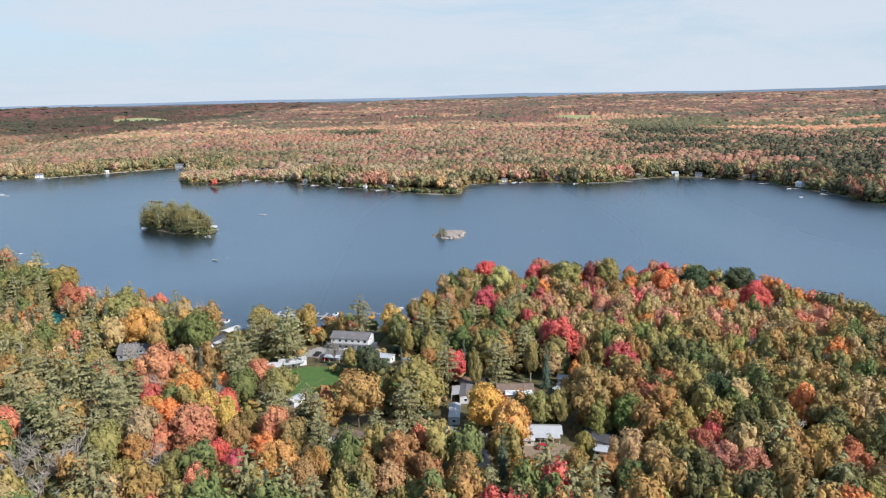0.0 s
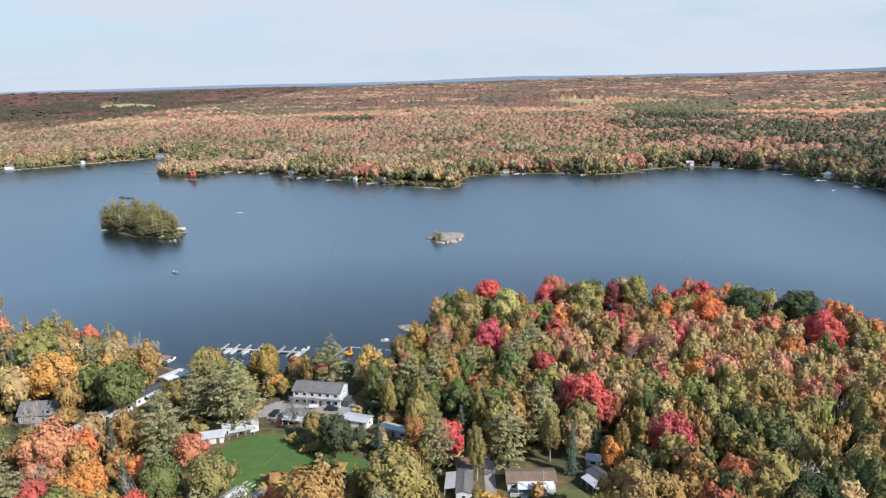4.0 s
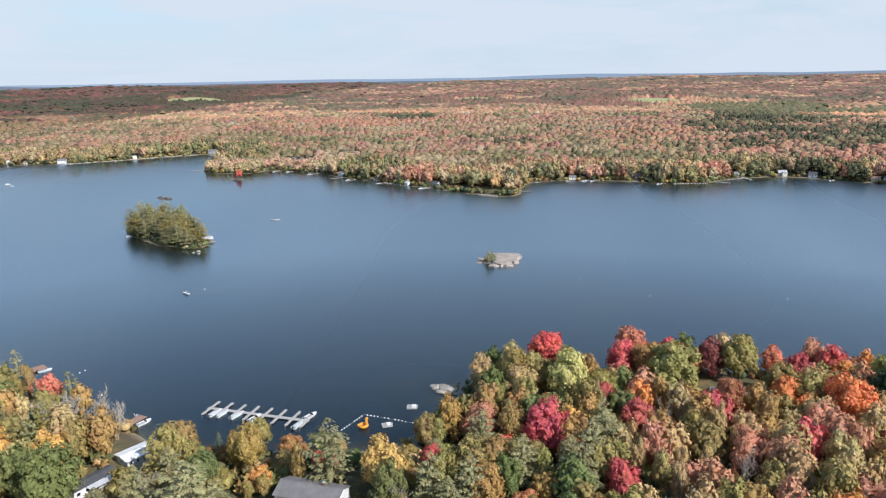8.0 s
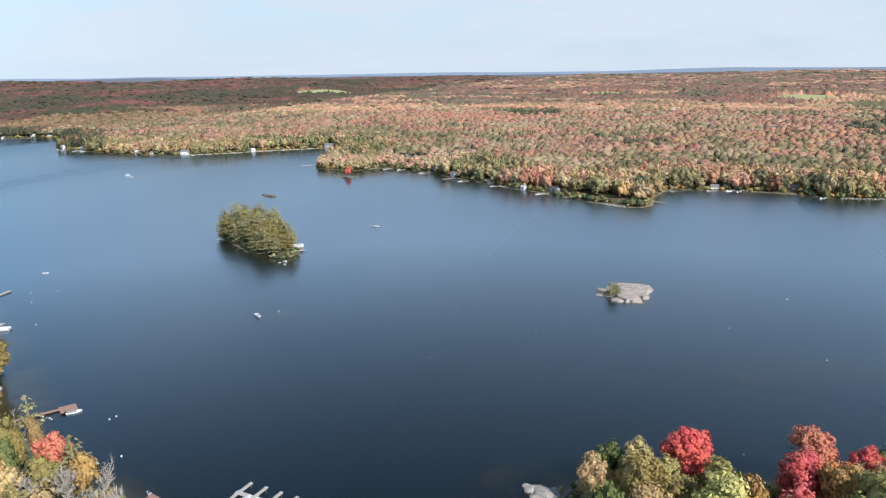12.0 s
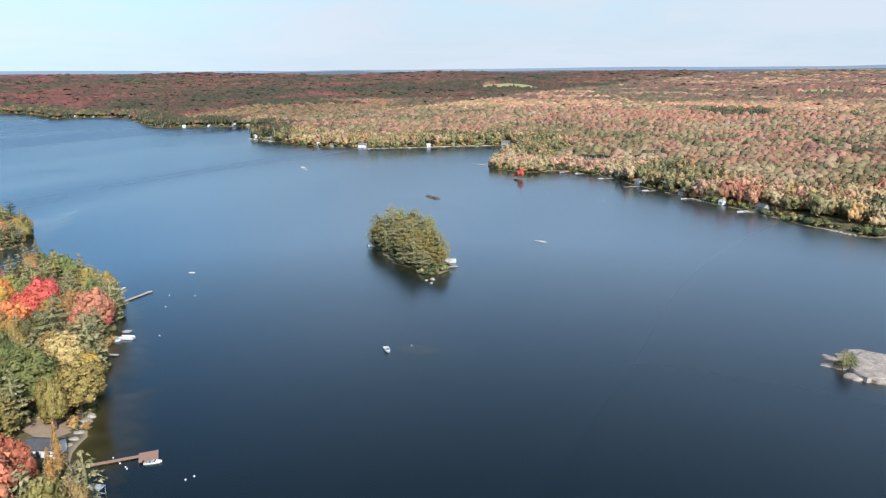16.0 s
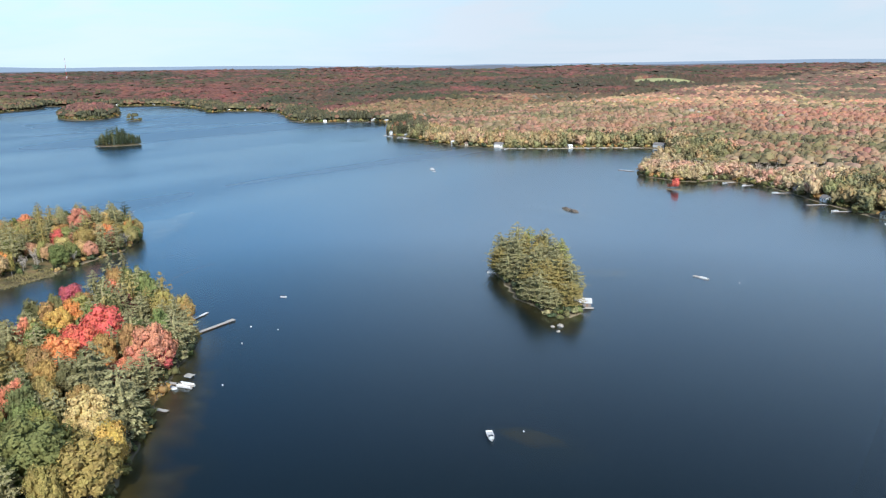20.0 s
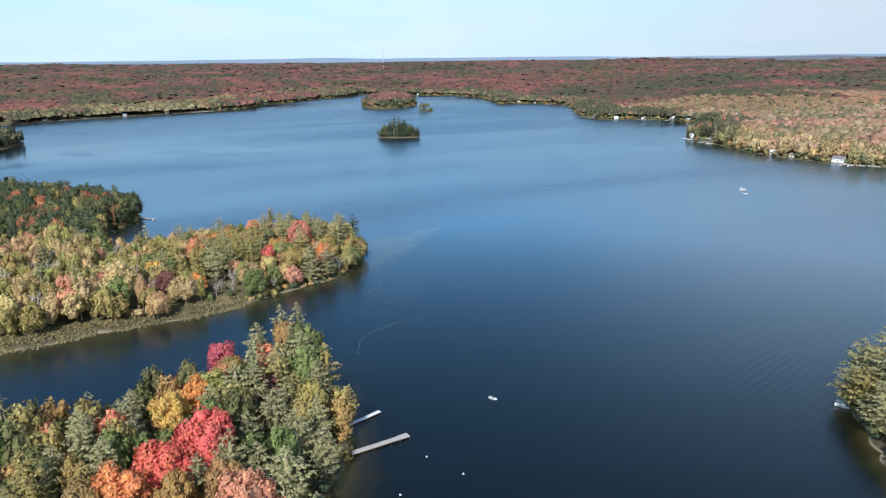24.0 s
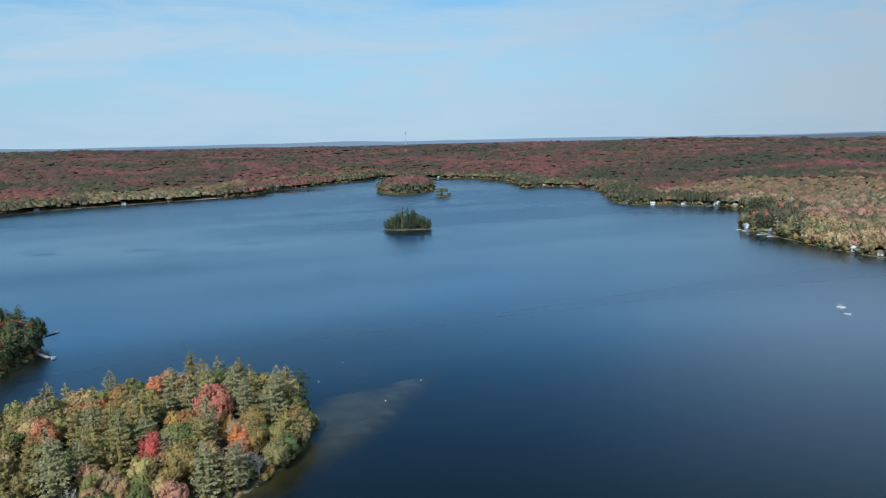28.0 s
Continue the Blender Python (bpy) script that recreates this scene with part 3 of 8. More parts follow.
def leafy_crown(rng, leaves=1500, wide=1.0, size=0.05, lobes_n=12, low=0.12, seg=6):
    """Crown of a broad-leaved tree in a unit box: many uneven billows, each a lumpy core under a skin of leaf clumps. Height 1, base at 0."""
    mid, half, rad = np.array([0, 0, 0.54]), 0.44, 0.4 * wide
    v, f = blob(rng, 4, 6, 0.16)
    parts = [(v * np.array([rad * 0.7, rad * 0.7, half * 0.74]) + mid, f)]
    top_lean = rng.normal(0, 0.05, 2)
    lobes = []
    for k in range(lobes_n):
        h = 1 - (k + rng.uniform(0.1, 0.9)) / lobes_n * 1.6
        a = 2.39996 * k + rng.uniform(-0.5, 0.5)
        r = math.sqrt(max(0.0, 1 - h * h))
        d = np.array([r * math.cos(a), r * math.sin(a), h])
        reach = rng.uniform(0.6, 0.92)
        c = mid + d * np.array([rad, rad, half]) * reach
        c[:2] += top_lean * max(0.0, h)
        lobes.append((c, d, rng.uniform(0.75, 1.25) * 0.66 / math.sqrt(lobes_n)))
    area = sum(l[2] ** 2 for l in lobes)
    side = 0.75 + 0.3 * wide
    for c, d, r in lobes:
        box = np.array([r * side, r * side, r])
        v, f = blob(rng, 3, seg, 0.22)
        parts.append((c + v * box * 0.72, f))
        n = max(6, int(leaves * r * r / area))
        g = rng.normal(0, 1, (n, 3)) + d * 0.8 + (0, 0, 0.3)
        g /= np.linalg.norm(g, axis=1)[:, None]
        at = c + g * box * rng.uniform(0.74, 1.16, (n, 1))
        at[:, 2] = np.maximum(at[:, 2], low + rng.uniform(0, 0.06, n))
        parts.append(cards(rng, at, g + 0.35 * d, size * 0.62, size * 0.54, 0.4))
    return tris_join(parts)


def pine_crown(rng, tiers=12, arms=7, wide=0.36, start=0.2, sprays=16, size=0.042, up=0.1, broad=0.2, core=0.3, blunt=2.2):
    """Crown of a pine: uneven tiers of boughs, each a flat plume of needle sprays that point outwards. Height 1."""
    parts = []
    for k in range(tiers):
        h = start + (0.97 - start) * k / (tiers - 1)
        full = wide * (1 - ((h - start) / (1.03 - start)) ** blunt) * rng.uniform(0.8, 1.1) + 0.025
        m = max(4, int(arms * (0.45 + full / wide * 0.75)))
        a0 = rng.uniform(0, 6.28)
        for j in range(m):
            a = a0 + 2 * math.pi * (j + rng.uniform(-0.3, 0.3)) / m
            reach = full * rng.uniform(0.6, 1.18)
            n = max(5, int(sprays * (0.35 + 0.65 * reach / wide)))
            u = rng.uniform(0.15, 1, n) ** 0.8
            side = rng.normal(0, 1, n) * broad * (1.05 - u * 0.55) * reach
            d, q = np.array([math.cos(a), math.sin(a), 0]), np.array([-math.sin(a), math.cos(a), 0])
            lift = rng.normal(0, 0.012)
            at = d * (reach * u)[:, None] + q * side[:, None] + np.array([0, 0, 1.0]) * (h + lift + up * reach * u * u * 2 + rng.normal(0, 0.008, n))[:, None]
            way = d + q * (side / (reach * 0.5 + 1e-6))[:, None] * 0.5 + np.array([0, 0, up * 1.5])
            parts.append(cards(rng, at, np.array([[0, 0, 1.0]]) + 0.3 * d, size, size * 0.5, 0.3, way))
        v, f = blob(rng, 3, 5, 0.2)
        parts.append((v * np.array([full * core, full * core, 0.045]) + (0, 0, h), f))
    return tris_join(parts)


def plume_pine(rng, tiers=8, arms=6, sprays=30, size=0.03, wide=0.4, start=0.2):
    """Crown of a white pine: uneven layers of boughs, each a flat upturned plume of needle sprays, with shaded gaps to the next layer. Height 1."""
    parts = []
    lean = rng.normal(0, 0.02, 2)
    v, f = blob(rng, 5, 5, 0.2)
    v = v * np.array([wide * 0.2, wide * 0.2, 0.38]) + (0, 0, 0.5)
    v[:, :2] *= 1.2 - 0.5 * v[:, 2:3]
    parts.append((v, f))

    def plume(mid, d, q, a, b, c, n):
        g = rng.normal(0, 1, (n, 2))
        g /= np.linalg.norm(g, axis=1)[:, None]
        g *= rng.uniform(0.02, 1, (n, 1)) ** 0.45
        dome = np.sqrt(np.clip(1.02 - (g ** 2).sum(1), 0, 1))
        at = mid + g[:, :1] * a * d + g[:, 1:] * b * q + np.stack([0 * dome, 0 * dome, c * (dome - 0.5) + 0.14 * a * np.maximum(g[:, 0], 0) ** 2 + rng.normal(0, 0.003, n)], 1)
        nrm = g[:, :1] * d * 0.4 + g[:, 1:] * q * 0.4 + np.array([0, 0, 1.0])
        parts.append(cards(rng, at, nrm, size, size * 0.7, 0.16, d * 0.7 + g[:, :1] * d + g[:, 1:] * q))

    for k in range(tiers):
        h = start + (0.86 - start) * k / (tiers - 1) + rng.normal(0, 0.014)
        s = min(1.0, max(0.0, (h - start) / (1.0 - start)))
        full = wide * (1 - 0.82 * s ** 3.2) * (0.75 + 0.25 * min(1, s * 4)) * rng.uniform(0.82, 1.08) + 0.03
        m = max(4, int(round(arms * (0.5 + 0.55 * full / wide))))
        a0 = rng.uniform(0, 6.28)
        for j in range(m):
            a = a0 + 2 * math.pi * (j + rng.uniform(-0.28, 0.28)) / m
            reach = full * rng.uniform(0.62, 1.15)
            d, q = np.array([math.cos(a), math.sin(a), 0]), np.array([-math.sin(a), math.cos(a), 0])
            up = h + rng.normal(0, 0.022)
            half = max(0.07, reach * 0.4)
            plume(d * (reach * 0.66) + np.array([lean[0] * up, lean[1] * up, up]), d, q, half, max(0.06, half * rng.uniform(0.6, 0.9)), 0.022, max(7, int(sprays * (0.35 + 0.65 * reach / wide))))
    for top, r in ((0.91, 0.16), (0.955, 0.1), (0.985, 0.05)):
        plume(np.array([lean[0], lean[1], top]), np.array([1.0, 0, 0]), np.array([0, 1.0, 0]), r, r, 0.07, sprays // 2)
    return tris_join(parts)


def bare_crown(rng, boughs=16, twigs=9):
    """Thin grey limbs and twigs with no leaves."""
    parts = []

    def stick(a, b, r):
        d = b - a
        s = np.cross(d, (0.3, 0.5, 0.8))
        s = s / np.linalg.norm(s) * r
        q = np.cross(d / np.linalg.norm(d), s)
        parts.append((np.array([a + s, a - s * 0.5 + q * 0.87, a - s * 0.5 - q * 0.87, b]), np.array([(0, 1, 3), (1, 2, 3), (2, 0, 3)])))

    for k in range(boughs):
        a, h = rng.uniform(0, 6.28), rng.uniform(0.22, 0.6)
        lift = rng.uniform(0.25, 0.45)
        p0 = np.array([0, 0, h])
        p1 = p0 + np.array([math.cos(a) * 0.28, math.sin(a) * 0.28, lift]) * rng.uniform(0.6, 1.1)
        stick(p0, p1, 0.012)
        for j in range(twigs):
            s = rng.uniform(0.3, 1)
            q = p0 + (p1 - p0) * s
            stick(q, q + rng.normal(0, 0.07, 3) + (0, 0, 0.09), 0.0085)
    return tris_join(parts)


def trunk_mesh(rng, r=0.016, top=0.72, limbs=5):
    """Tapered trunk with some limbs, height 1."""
    parts, seg = [], 6

    def tube(a, b, ra, rb):
        d = (b - a) / np.linalg.norm(b - a)
        s = np.cross(d, (0.31, 0.93, 0.17))
        s /= np.linalg.norm(s)
        q = np.cross(d, s)
        ang = np.arange(seg) * 2 * math.pi / seg
        ring = np.cos(ang)[:, None] * s + np.sin(ang)[:, None] * q
        i = np.arange(seg)
        j = (i + 1) % seg
        parts.append((np.concatenate([a + ring * ra, b + ring * rb]), np.concatenate([np.stack([i, j, j + seg], 1), np.stack([i, j + seg, i + seg], 1)])))

    mid = np.array([rng.normal(0, 0.012), rng.normal(0, 0.012), top * 0.5])
    end = np.array([rng.normal(0, 0.02), rng.normal(0, 0.02), top])
    tube(np.array([0, 0, -0.03]), mid, r * 1.25, r)
    tube(mid, end, r, r * 0.4)
    for k in range(limbs):
        h = rng.uniform(0.3, 0.62)
        a = rng.uniform(0, 6.28)
        p = mid * (h / (top * 0.5)) if h < top * 0.5 else mid + (end - mid) * ((h - top * 0.5) / (top * 0.5))
        tube(p, p + np.array([math.cos(a) * 0.17, math.sin(a) * 0.17, 0.15]), r * 0.45, r * 0.15)
    return tris_join(parts)


RNG = np.random.default_rng(7)
SHAPES = {  # kind: shapes of crown near by, shapes for the joined woods
    "maple_tree": ([leafy_crown(RNG, 1750, size=0.044, lobes_n=int(k), seg=5) for k in (24, 30, 20, 34, 26, 28, 22)], [leafy_crown(RNG, 350, size=0.08, lobes_n=int(k), seg=4) for k in (11, 14, 12, 15, 10, 13, 12)]),
    "poplar_tree": ([leafy_crown(RNG, 1300, 0.62, 0.04, 22, seg=5) for _ in range(4)], [leafy_crown(RNG, 270, 0.62, 0.073, 11, seg=4) for _ in range(5)]),
    "pine_tree": ([plume_pine(RNG, int(k), wide=w_) for k, w_ in ((10, 0.4), (9, 0.42), (11, 0.37), (10, 0.4), (11, 0.36), (9, 0.43), (10, 0.38))], [plume_pine(RNG, 8, 5, 11, 0.05, w_) for w_ in (0.4, 0.37, 0.42, 0.36, 0.39)]),
    "spruce_tree": ([pine_crown(RNG, 19, 8, wide=0.28, start=0.06, sprays=12, size=0.032, up=-0.14, broad=0.28, core=0.5, blunt=1.1) for _ in range(4)], [pine_crown(RNG, 12, 6, wide=0.28, start=0.06, sprays=8, size=0.05, up=-0.14, broad=0.28, core=0.55, blunt=1.1) for _ in range(4)]),
    "bare_tree": ([bare_crown(RNG) for _ in range(4)], [bare_crown(RNG) for _ in range(2)]),
}
TRUNKS = {"maple_tree": (0.018, 0.62, 6), "poplar_tree": (0.012, 0.75, 4), "pine_tree": (0.017, 0.9, 0), "spruce_tree": (0.014, 0.9, 0), "bare_tree": (0.014, 0.75, 6)}
TINTS = {
    "red": (0.42, 0.085, 0.07), "crimson": (0.36, 0.075, 0.078), "orange": (0.45, 0.175, 0.055), "salmon": (0.41, 0.152, 0.085), "gold": (0.4, 0.235, 0.065), "yellow": (0.34, 0.275, 0.11), "moss": (0.1, 0.098, 0.038),
    "olive": (0.205, 0.165, 0.055), "bronze": (0.262, 0.158, 0.055), "tan": (0.305, 0.216, 0.098), "pink": (0.36, 0.172, 0.105), "green": (0.105, 0.122, 0.04), "dark": (0.052, 0.066, 0.034),
    "pine": (0.192, 0.178, 0.086), "bluegreen": (0.075, 0.1, 0.065), "grey": (0.33, 0.3, 0.26), "maroon": (0.15, 0.052, 0.046), "wine": (0.18, 0.075, 0.06), "rust": (0.27, 0.098, 0.05), "lime": (0.2, 0.2, 0.06)}
WORDS = {"red": "bright red", "crimson": "crimson", "orange": "orange", "salmon": "salmon-red", "gold": "golden yellow", "yellow": "pale yellow", "olive": "olive-green turning yellow", "bronze": "bronze-brown",
         "tan": "tan and half-bare", "pink": "faded pink", "green": "still green", "dark": "dark green", "pine": "soft grey-green", "bluegreen": "blue-green", "grey": "bare grey", "maroon": "maroon", "wine": "wine-red", "moss": "dull moss-green", "rust": "rust-coloured", "lime": "yellow-green"}
for name, c in TINTS.items():  # autumn leaves are duller than paint
    g = 0.3 * c[0] + 0.6 * c[1] + 0.1 * c[2]
    TINTS[name] = tuple(0.94 * v + 0.06 * g * k for v, k in zip(c, (1.1, 1.0, 0.9)))
CROWN_ME, TRUNK_ME = {}, {}
for kind, (near, _) in SHAPES.items():
    CROWN_ME[kind] = [mesh_from("crown", v, f, M_BARK_PALE if kind == "bare_tree" else M_LEAF, smooth=kind != "bare_tree") for v, f in near]
    r, top, limbs = TRUNKS[kind]
    TRUNK_ME[kind] = [mesh_from("trunk", *trunk_mesh(RNG, r, top, limbs), M_BARK_PALE if kind in ("bare_tree", "poplar_tree") else M_BARK, smooth=True) for _ in range(3)]
V_KIND = "pine_tree"
TREES = []  # x, y, radius kept free of other trees


def plant(kind, x, y, height, width, tint, rng=random):
    """One tree of its own: an empty at its foot with trunk and crown under it."""
    z = ground_at(x, y)
    root = new(kind)
    root.matrix_world = Matrix.LocRotScale((x, y, max(z, 0.05) - 0.1), Euler((0, 0, rng.uniform(0, 6.28))), None)
    k = rng.randrange(8)
    c = TINTS[tint]
    j = [rng.uniform(0.9, 1.1) for _ in range(3)] if kind != V_KIND else [rng.uniform(0.88, 1.12)] * 3
    for name, pool in (("trunk", TRUNK_ME[kind]), ("crown", CROWN_ME[kind])):
        o = new(name, pool[k % len(pool)])
        o.parent = root
        o.scale = (width / 0.9, width / 0.9, height) if name == "crown" else (height, height, height)
        o.color = (c[0] * j[0], c[1] * j[1], c[2] * j[2], 1)
    shape = {"maple_tree": "broad-leaved tree", "poplar_tree": "slender broad-leaved tree", "pine_tree": "white pine with layered boughs", "spruce_tree": "narrow spruce", "bare_tree": "leafless tree with pale limbs"}[kind]
    tagged(root, f"{WORDS[tint]} {shape} in the autumn woods", "tree", "trees of the near shore")
    TREES.append((x, y, width * 0.42))
    return root

# ---- clearings: centre, half length, half width, turn ----
CLEAR = [(-112, 313, 20, 9, -15), (-34, 315, 7, 10, 0), (86, 366, 11, 16, 8), (-219, 588, 8, 7, 36), (36, 374, 6, 13, 0), (-62, 243, 26, 17, -10), (-42, 279, 18, 10, 0), (-58, 262, 16, 8, 0), (30, 233, 15, 11, 0), (12, 228, 6, 20, 0), (46, 214, 14, 12, 0), (-95, 300, 9, 9, 40), (-112, 270, 5, 22, -35), (-132, 262, 12, 10, 0),
         (-30, 205, 12, 9, 0), (-58, 205, 12, 9, 0), (-222, 330, 13, 10, 0), (-205, 358, 12, 9, 40), (92, 370, 11, 9, 0), (150, 318, 12, 11, 0), (14, 180, 6, 16, 0), (37, 183, 9, 6, 0), (-12, 188, 8, 8, 0),
         (3, 192, 7, 24, 0), (32, 179, 12, 9, 0)]


def free_of_clearings(x, y):
    ok = np.ones(x.shape, bool)
    for c in CLEAR:
        ok &= oval(x, y, *c) < 0
    return ok


def pick(rng, n, table):
    """n kinds and tints drawn from a table of (kind, tint, weight)."""
    w = np.array([t[2] for t in table], float)
    return rng.choice(len(table), n, p=w / w.sum())


A, P, V, S, B = "maple_tree", "poplar_tree", "pine_tree", "spruce_tree", "bare_tree"
MIXES = {
    "east": [(A, "tan", 14), (A, "olive", 24), (A, "bronze", 9), (A, "pink", 2), (A, "yellow", 1), (A, "green", 9), (A, "salmon", 1), (P, "tan", 4), (P, "olive", 6), (P, "green", 3), (A, "lime", 2), (B, "grey", 3), (V, "pine", 2)],
    "east_dark": [(A, "olive", 17), (A, "bronze", 20), (A, "moss", 24), (A, "green", 6), (A, "tan", 6), (A, "rust", 2), (V, "pine", 3), (P, "moss", 6), (P, "bronze", 7), (B, "grey", 3), (A, "orange", 0.8)],
    "east_pale": [(A, "tan", 26), (P, "tan", 5), (A, "pink", 13), (A, "yellow", 2), (A, "olive", 9), (A, "bronze", 7), (A, "salmon", 3), (A, "rust", 1.5), (B, "grey", 6), (A, "crimson", 1.5), (A, "orange", 1.5), (A, "green", 2)],
    "east_rim": [(A, "tan", 8), (A, "crimson", 4), (A, "red", 3), (A, "orange", 3), (A, "lime", 4), (A, "olive", 8), (A, "green", 5), (A, "dark", 4), (A, "pink", 6), (B, "grey", 4), (A, "salmon", 4)],
    "middle": [(A, "olive", 11), (A, "green", 7), (A, "bronze", 8), (V, "pine", 9), (A, "red", 1), (A, "salmon", 1), (S, "bluegreen", 1), (P, "olive", 7), (A, "gold", 1), (B, "grey", 1)],
    "west": [(V, "pine", 13), (V, "olive", 3), (A, "olive", 11), (A, "bronze", 8), (A, "orange", 1), (A, "tan", 7), (A, "gold", 0.7), (A, "salmon", 1.2), (P, "olive", 5), (B, "grey", 5), (S, "bluegreen", 2), (A, "green", 4)],
    "pen1": [(V, "pine", 13), (V, "olive", 5), (A, "olive", 8), (A, "orange", 0.8), (A, "salmon", 0.8), (A, "gold", 1), (A, "green", 6), (A, "bronze", 3), (A, "moss", 4), (A, "maroon", 1)],
    "pen2": [(V, "pine", 4), (A, "lime", 4), (A, "olive", 12), (A, "tan", 10), (A, "yellow", 3), (A, "pink", 6), (P, "tan", 8), (P, "olive", 8), (B, "grey", 14), (A, "orange", 0.6), (A, "green", 5)],
    "pen2_north": [(V, "pine", 10), (V, "olive", 8), (A, "lime", 4), (A, "olive", 12), (A, "tan", 9), (A, "green", 6), (A, "bronze", 4), (A, "salmon", 2), (A, "orange", 1), (A, "gold", 2), (A, "yellow", 3)],
    "island": [(V, "pine", 11), (V, "olive", 6), (V, "lime", 1)],
    "cone": [(S, "bluegreen", 6), (S, "dark", 6), (V, "dark", 2)],
    "headland": [(V, "dark", 12), (A, "dark", 12), (A, "moss", 6), (A, "rust", 2), (A, "olive", 1), (V, "moss", 3)],
    "shore": [(A, "dark", 1), (V, "dark", 1.5), (V, "pine", 2), (A, "green", 9), (A, "moss", 5), (A, "olive", 16), (A, "bronze", 7), (B, "grey", 3), (A, "tan", 11), (A, "gold", 1), (A, "pink", 7), (A, "salmon", 2.5), (A, "rust", 2), (A, "crimson", 0.4)],
    "north": [(A, "dark", 4), (V, "dark", 1.5), (A, "green", 10), (A, "moss", 7), (A, "olive", 15), (A, "bronze", 7), (A, "tan", 8), (A, "pink", 5), (A, "orange", 5), (A, "salmon", 6), (A, "crimson", 1.5)],
    "north_pink": [(S, "dark", 2), (A, "green", 6), (A, "olive", 10), (B, "grey", 4), (A, "tan", 8), (A, "pink", 11), (A, "salmon", 9), (A, "orange", 2), (A, "rust", 8), (A, "wine", 5), (A, "crimson", 1.5)],
    "north_far": [(V, "dark", 3), (A, "moss", 4), (A, "olive", 5), (A, "tan", 7), (A, "pink", 12), (A, "salmon", 4), (A, "rust", 5), (A, "wine", 9), (A, "maroon", 3)],
    "low_point": [(B, "grey", 12), (A, "pink", 9), (A, "tan", 9), (A, "olive", 5), (P, "tan", 4)],
    "north_red": [(A, "salmon", 10), (A, "rust", 6), (A, "orange", 4), (A, "red", 2), (A, "pink", 8), (A, "bronze", 5), (A, "tan", 2), (A, "olive", 3)],
    "north_tan": [(A, "tan", 10), (A, "pink", 5), (P, "tan", 4), (A, "olive", 5), (A, "bronze", 3)],
    "maroon_red": [(A, "rust", 4), (A, "wine", 12), (A, "crimson", 2), (A, "maroon", 5)],
    "west_pale": [(A, "olive", 11), (A, "tan", 5), (A, "yellow", 2), (A, "green", 5), (A, "moss", 7), (A, "bronze", 5), (A, "rust", 2)],
    "north_green": [(A, "olive", 10), (A, "green", 9), (A, "bronze", 6), (V, "dark", 5), (A, "rust", 5), (A, "tan", 4), (A, "salmon", 3)],
    "west_shore": [(A, "olive", 4), (A, "moss", 8), (A, "dark", 5), (A, "green", 5), (V, "dark", 8), (A, "bronze", 5), (A, "wine", 4), (A, "rust", 3)],
    "dark_woods": [(V, "dark", 12), (A, "moss", 8), (A, "dark", 6), (A, "rust", 5), (A, "olive", 4)],
    "maroon": [(A, "maroon", 10), (A, "wine", 13), (A, "rust", 1), (A, "bronze", 1), (V, "dark", 5), (A, "dark", 3)],
    "gold": [(V, "dark", 2), (A, "dark", 2), (A, "green", 6), (A, "moss", 5), (A, "olive", 8), (A, "tan", 10), (A, "pink", 13), (A, "bronze", 6), (A, "salmon", 4), (A, "rust", 4), (A, "wine", 2)],
}
NAMES = list(MIXES)


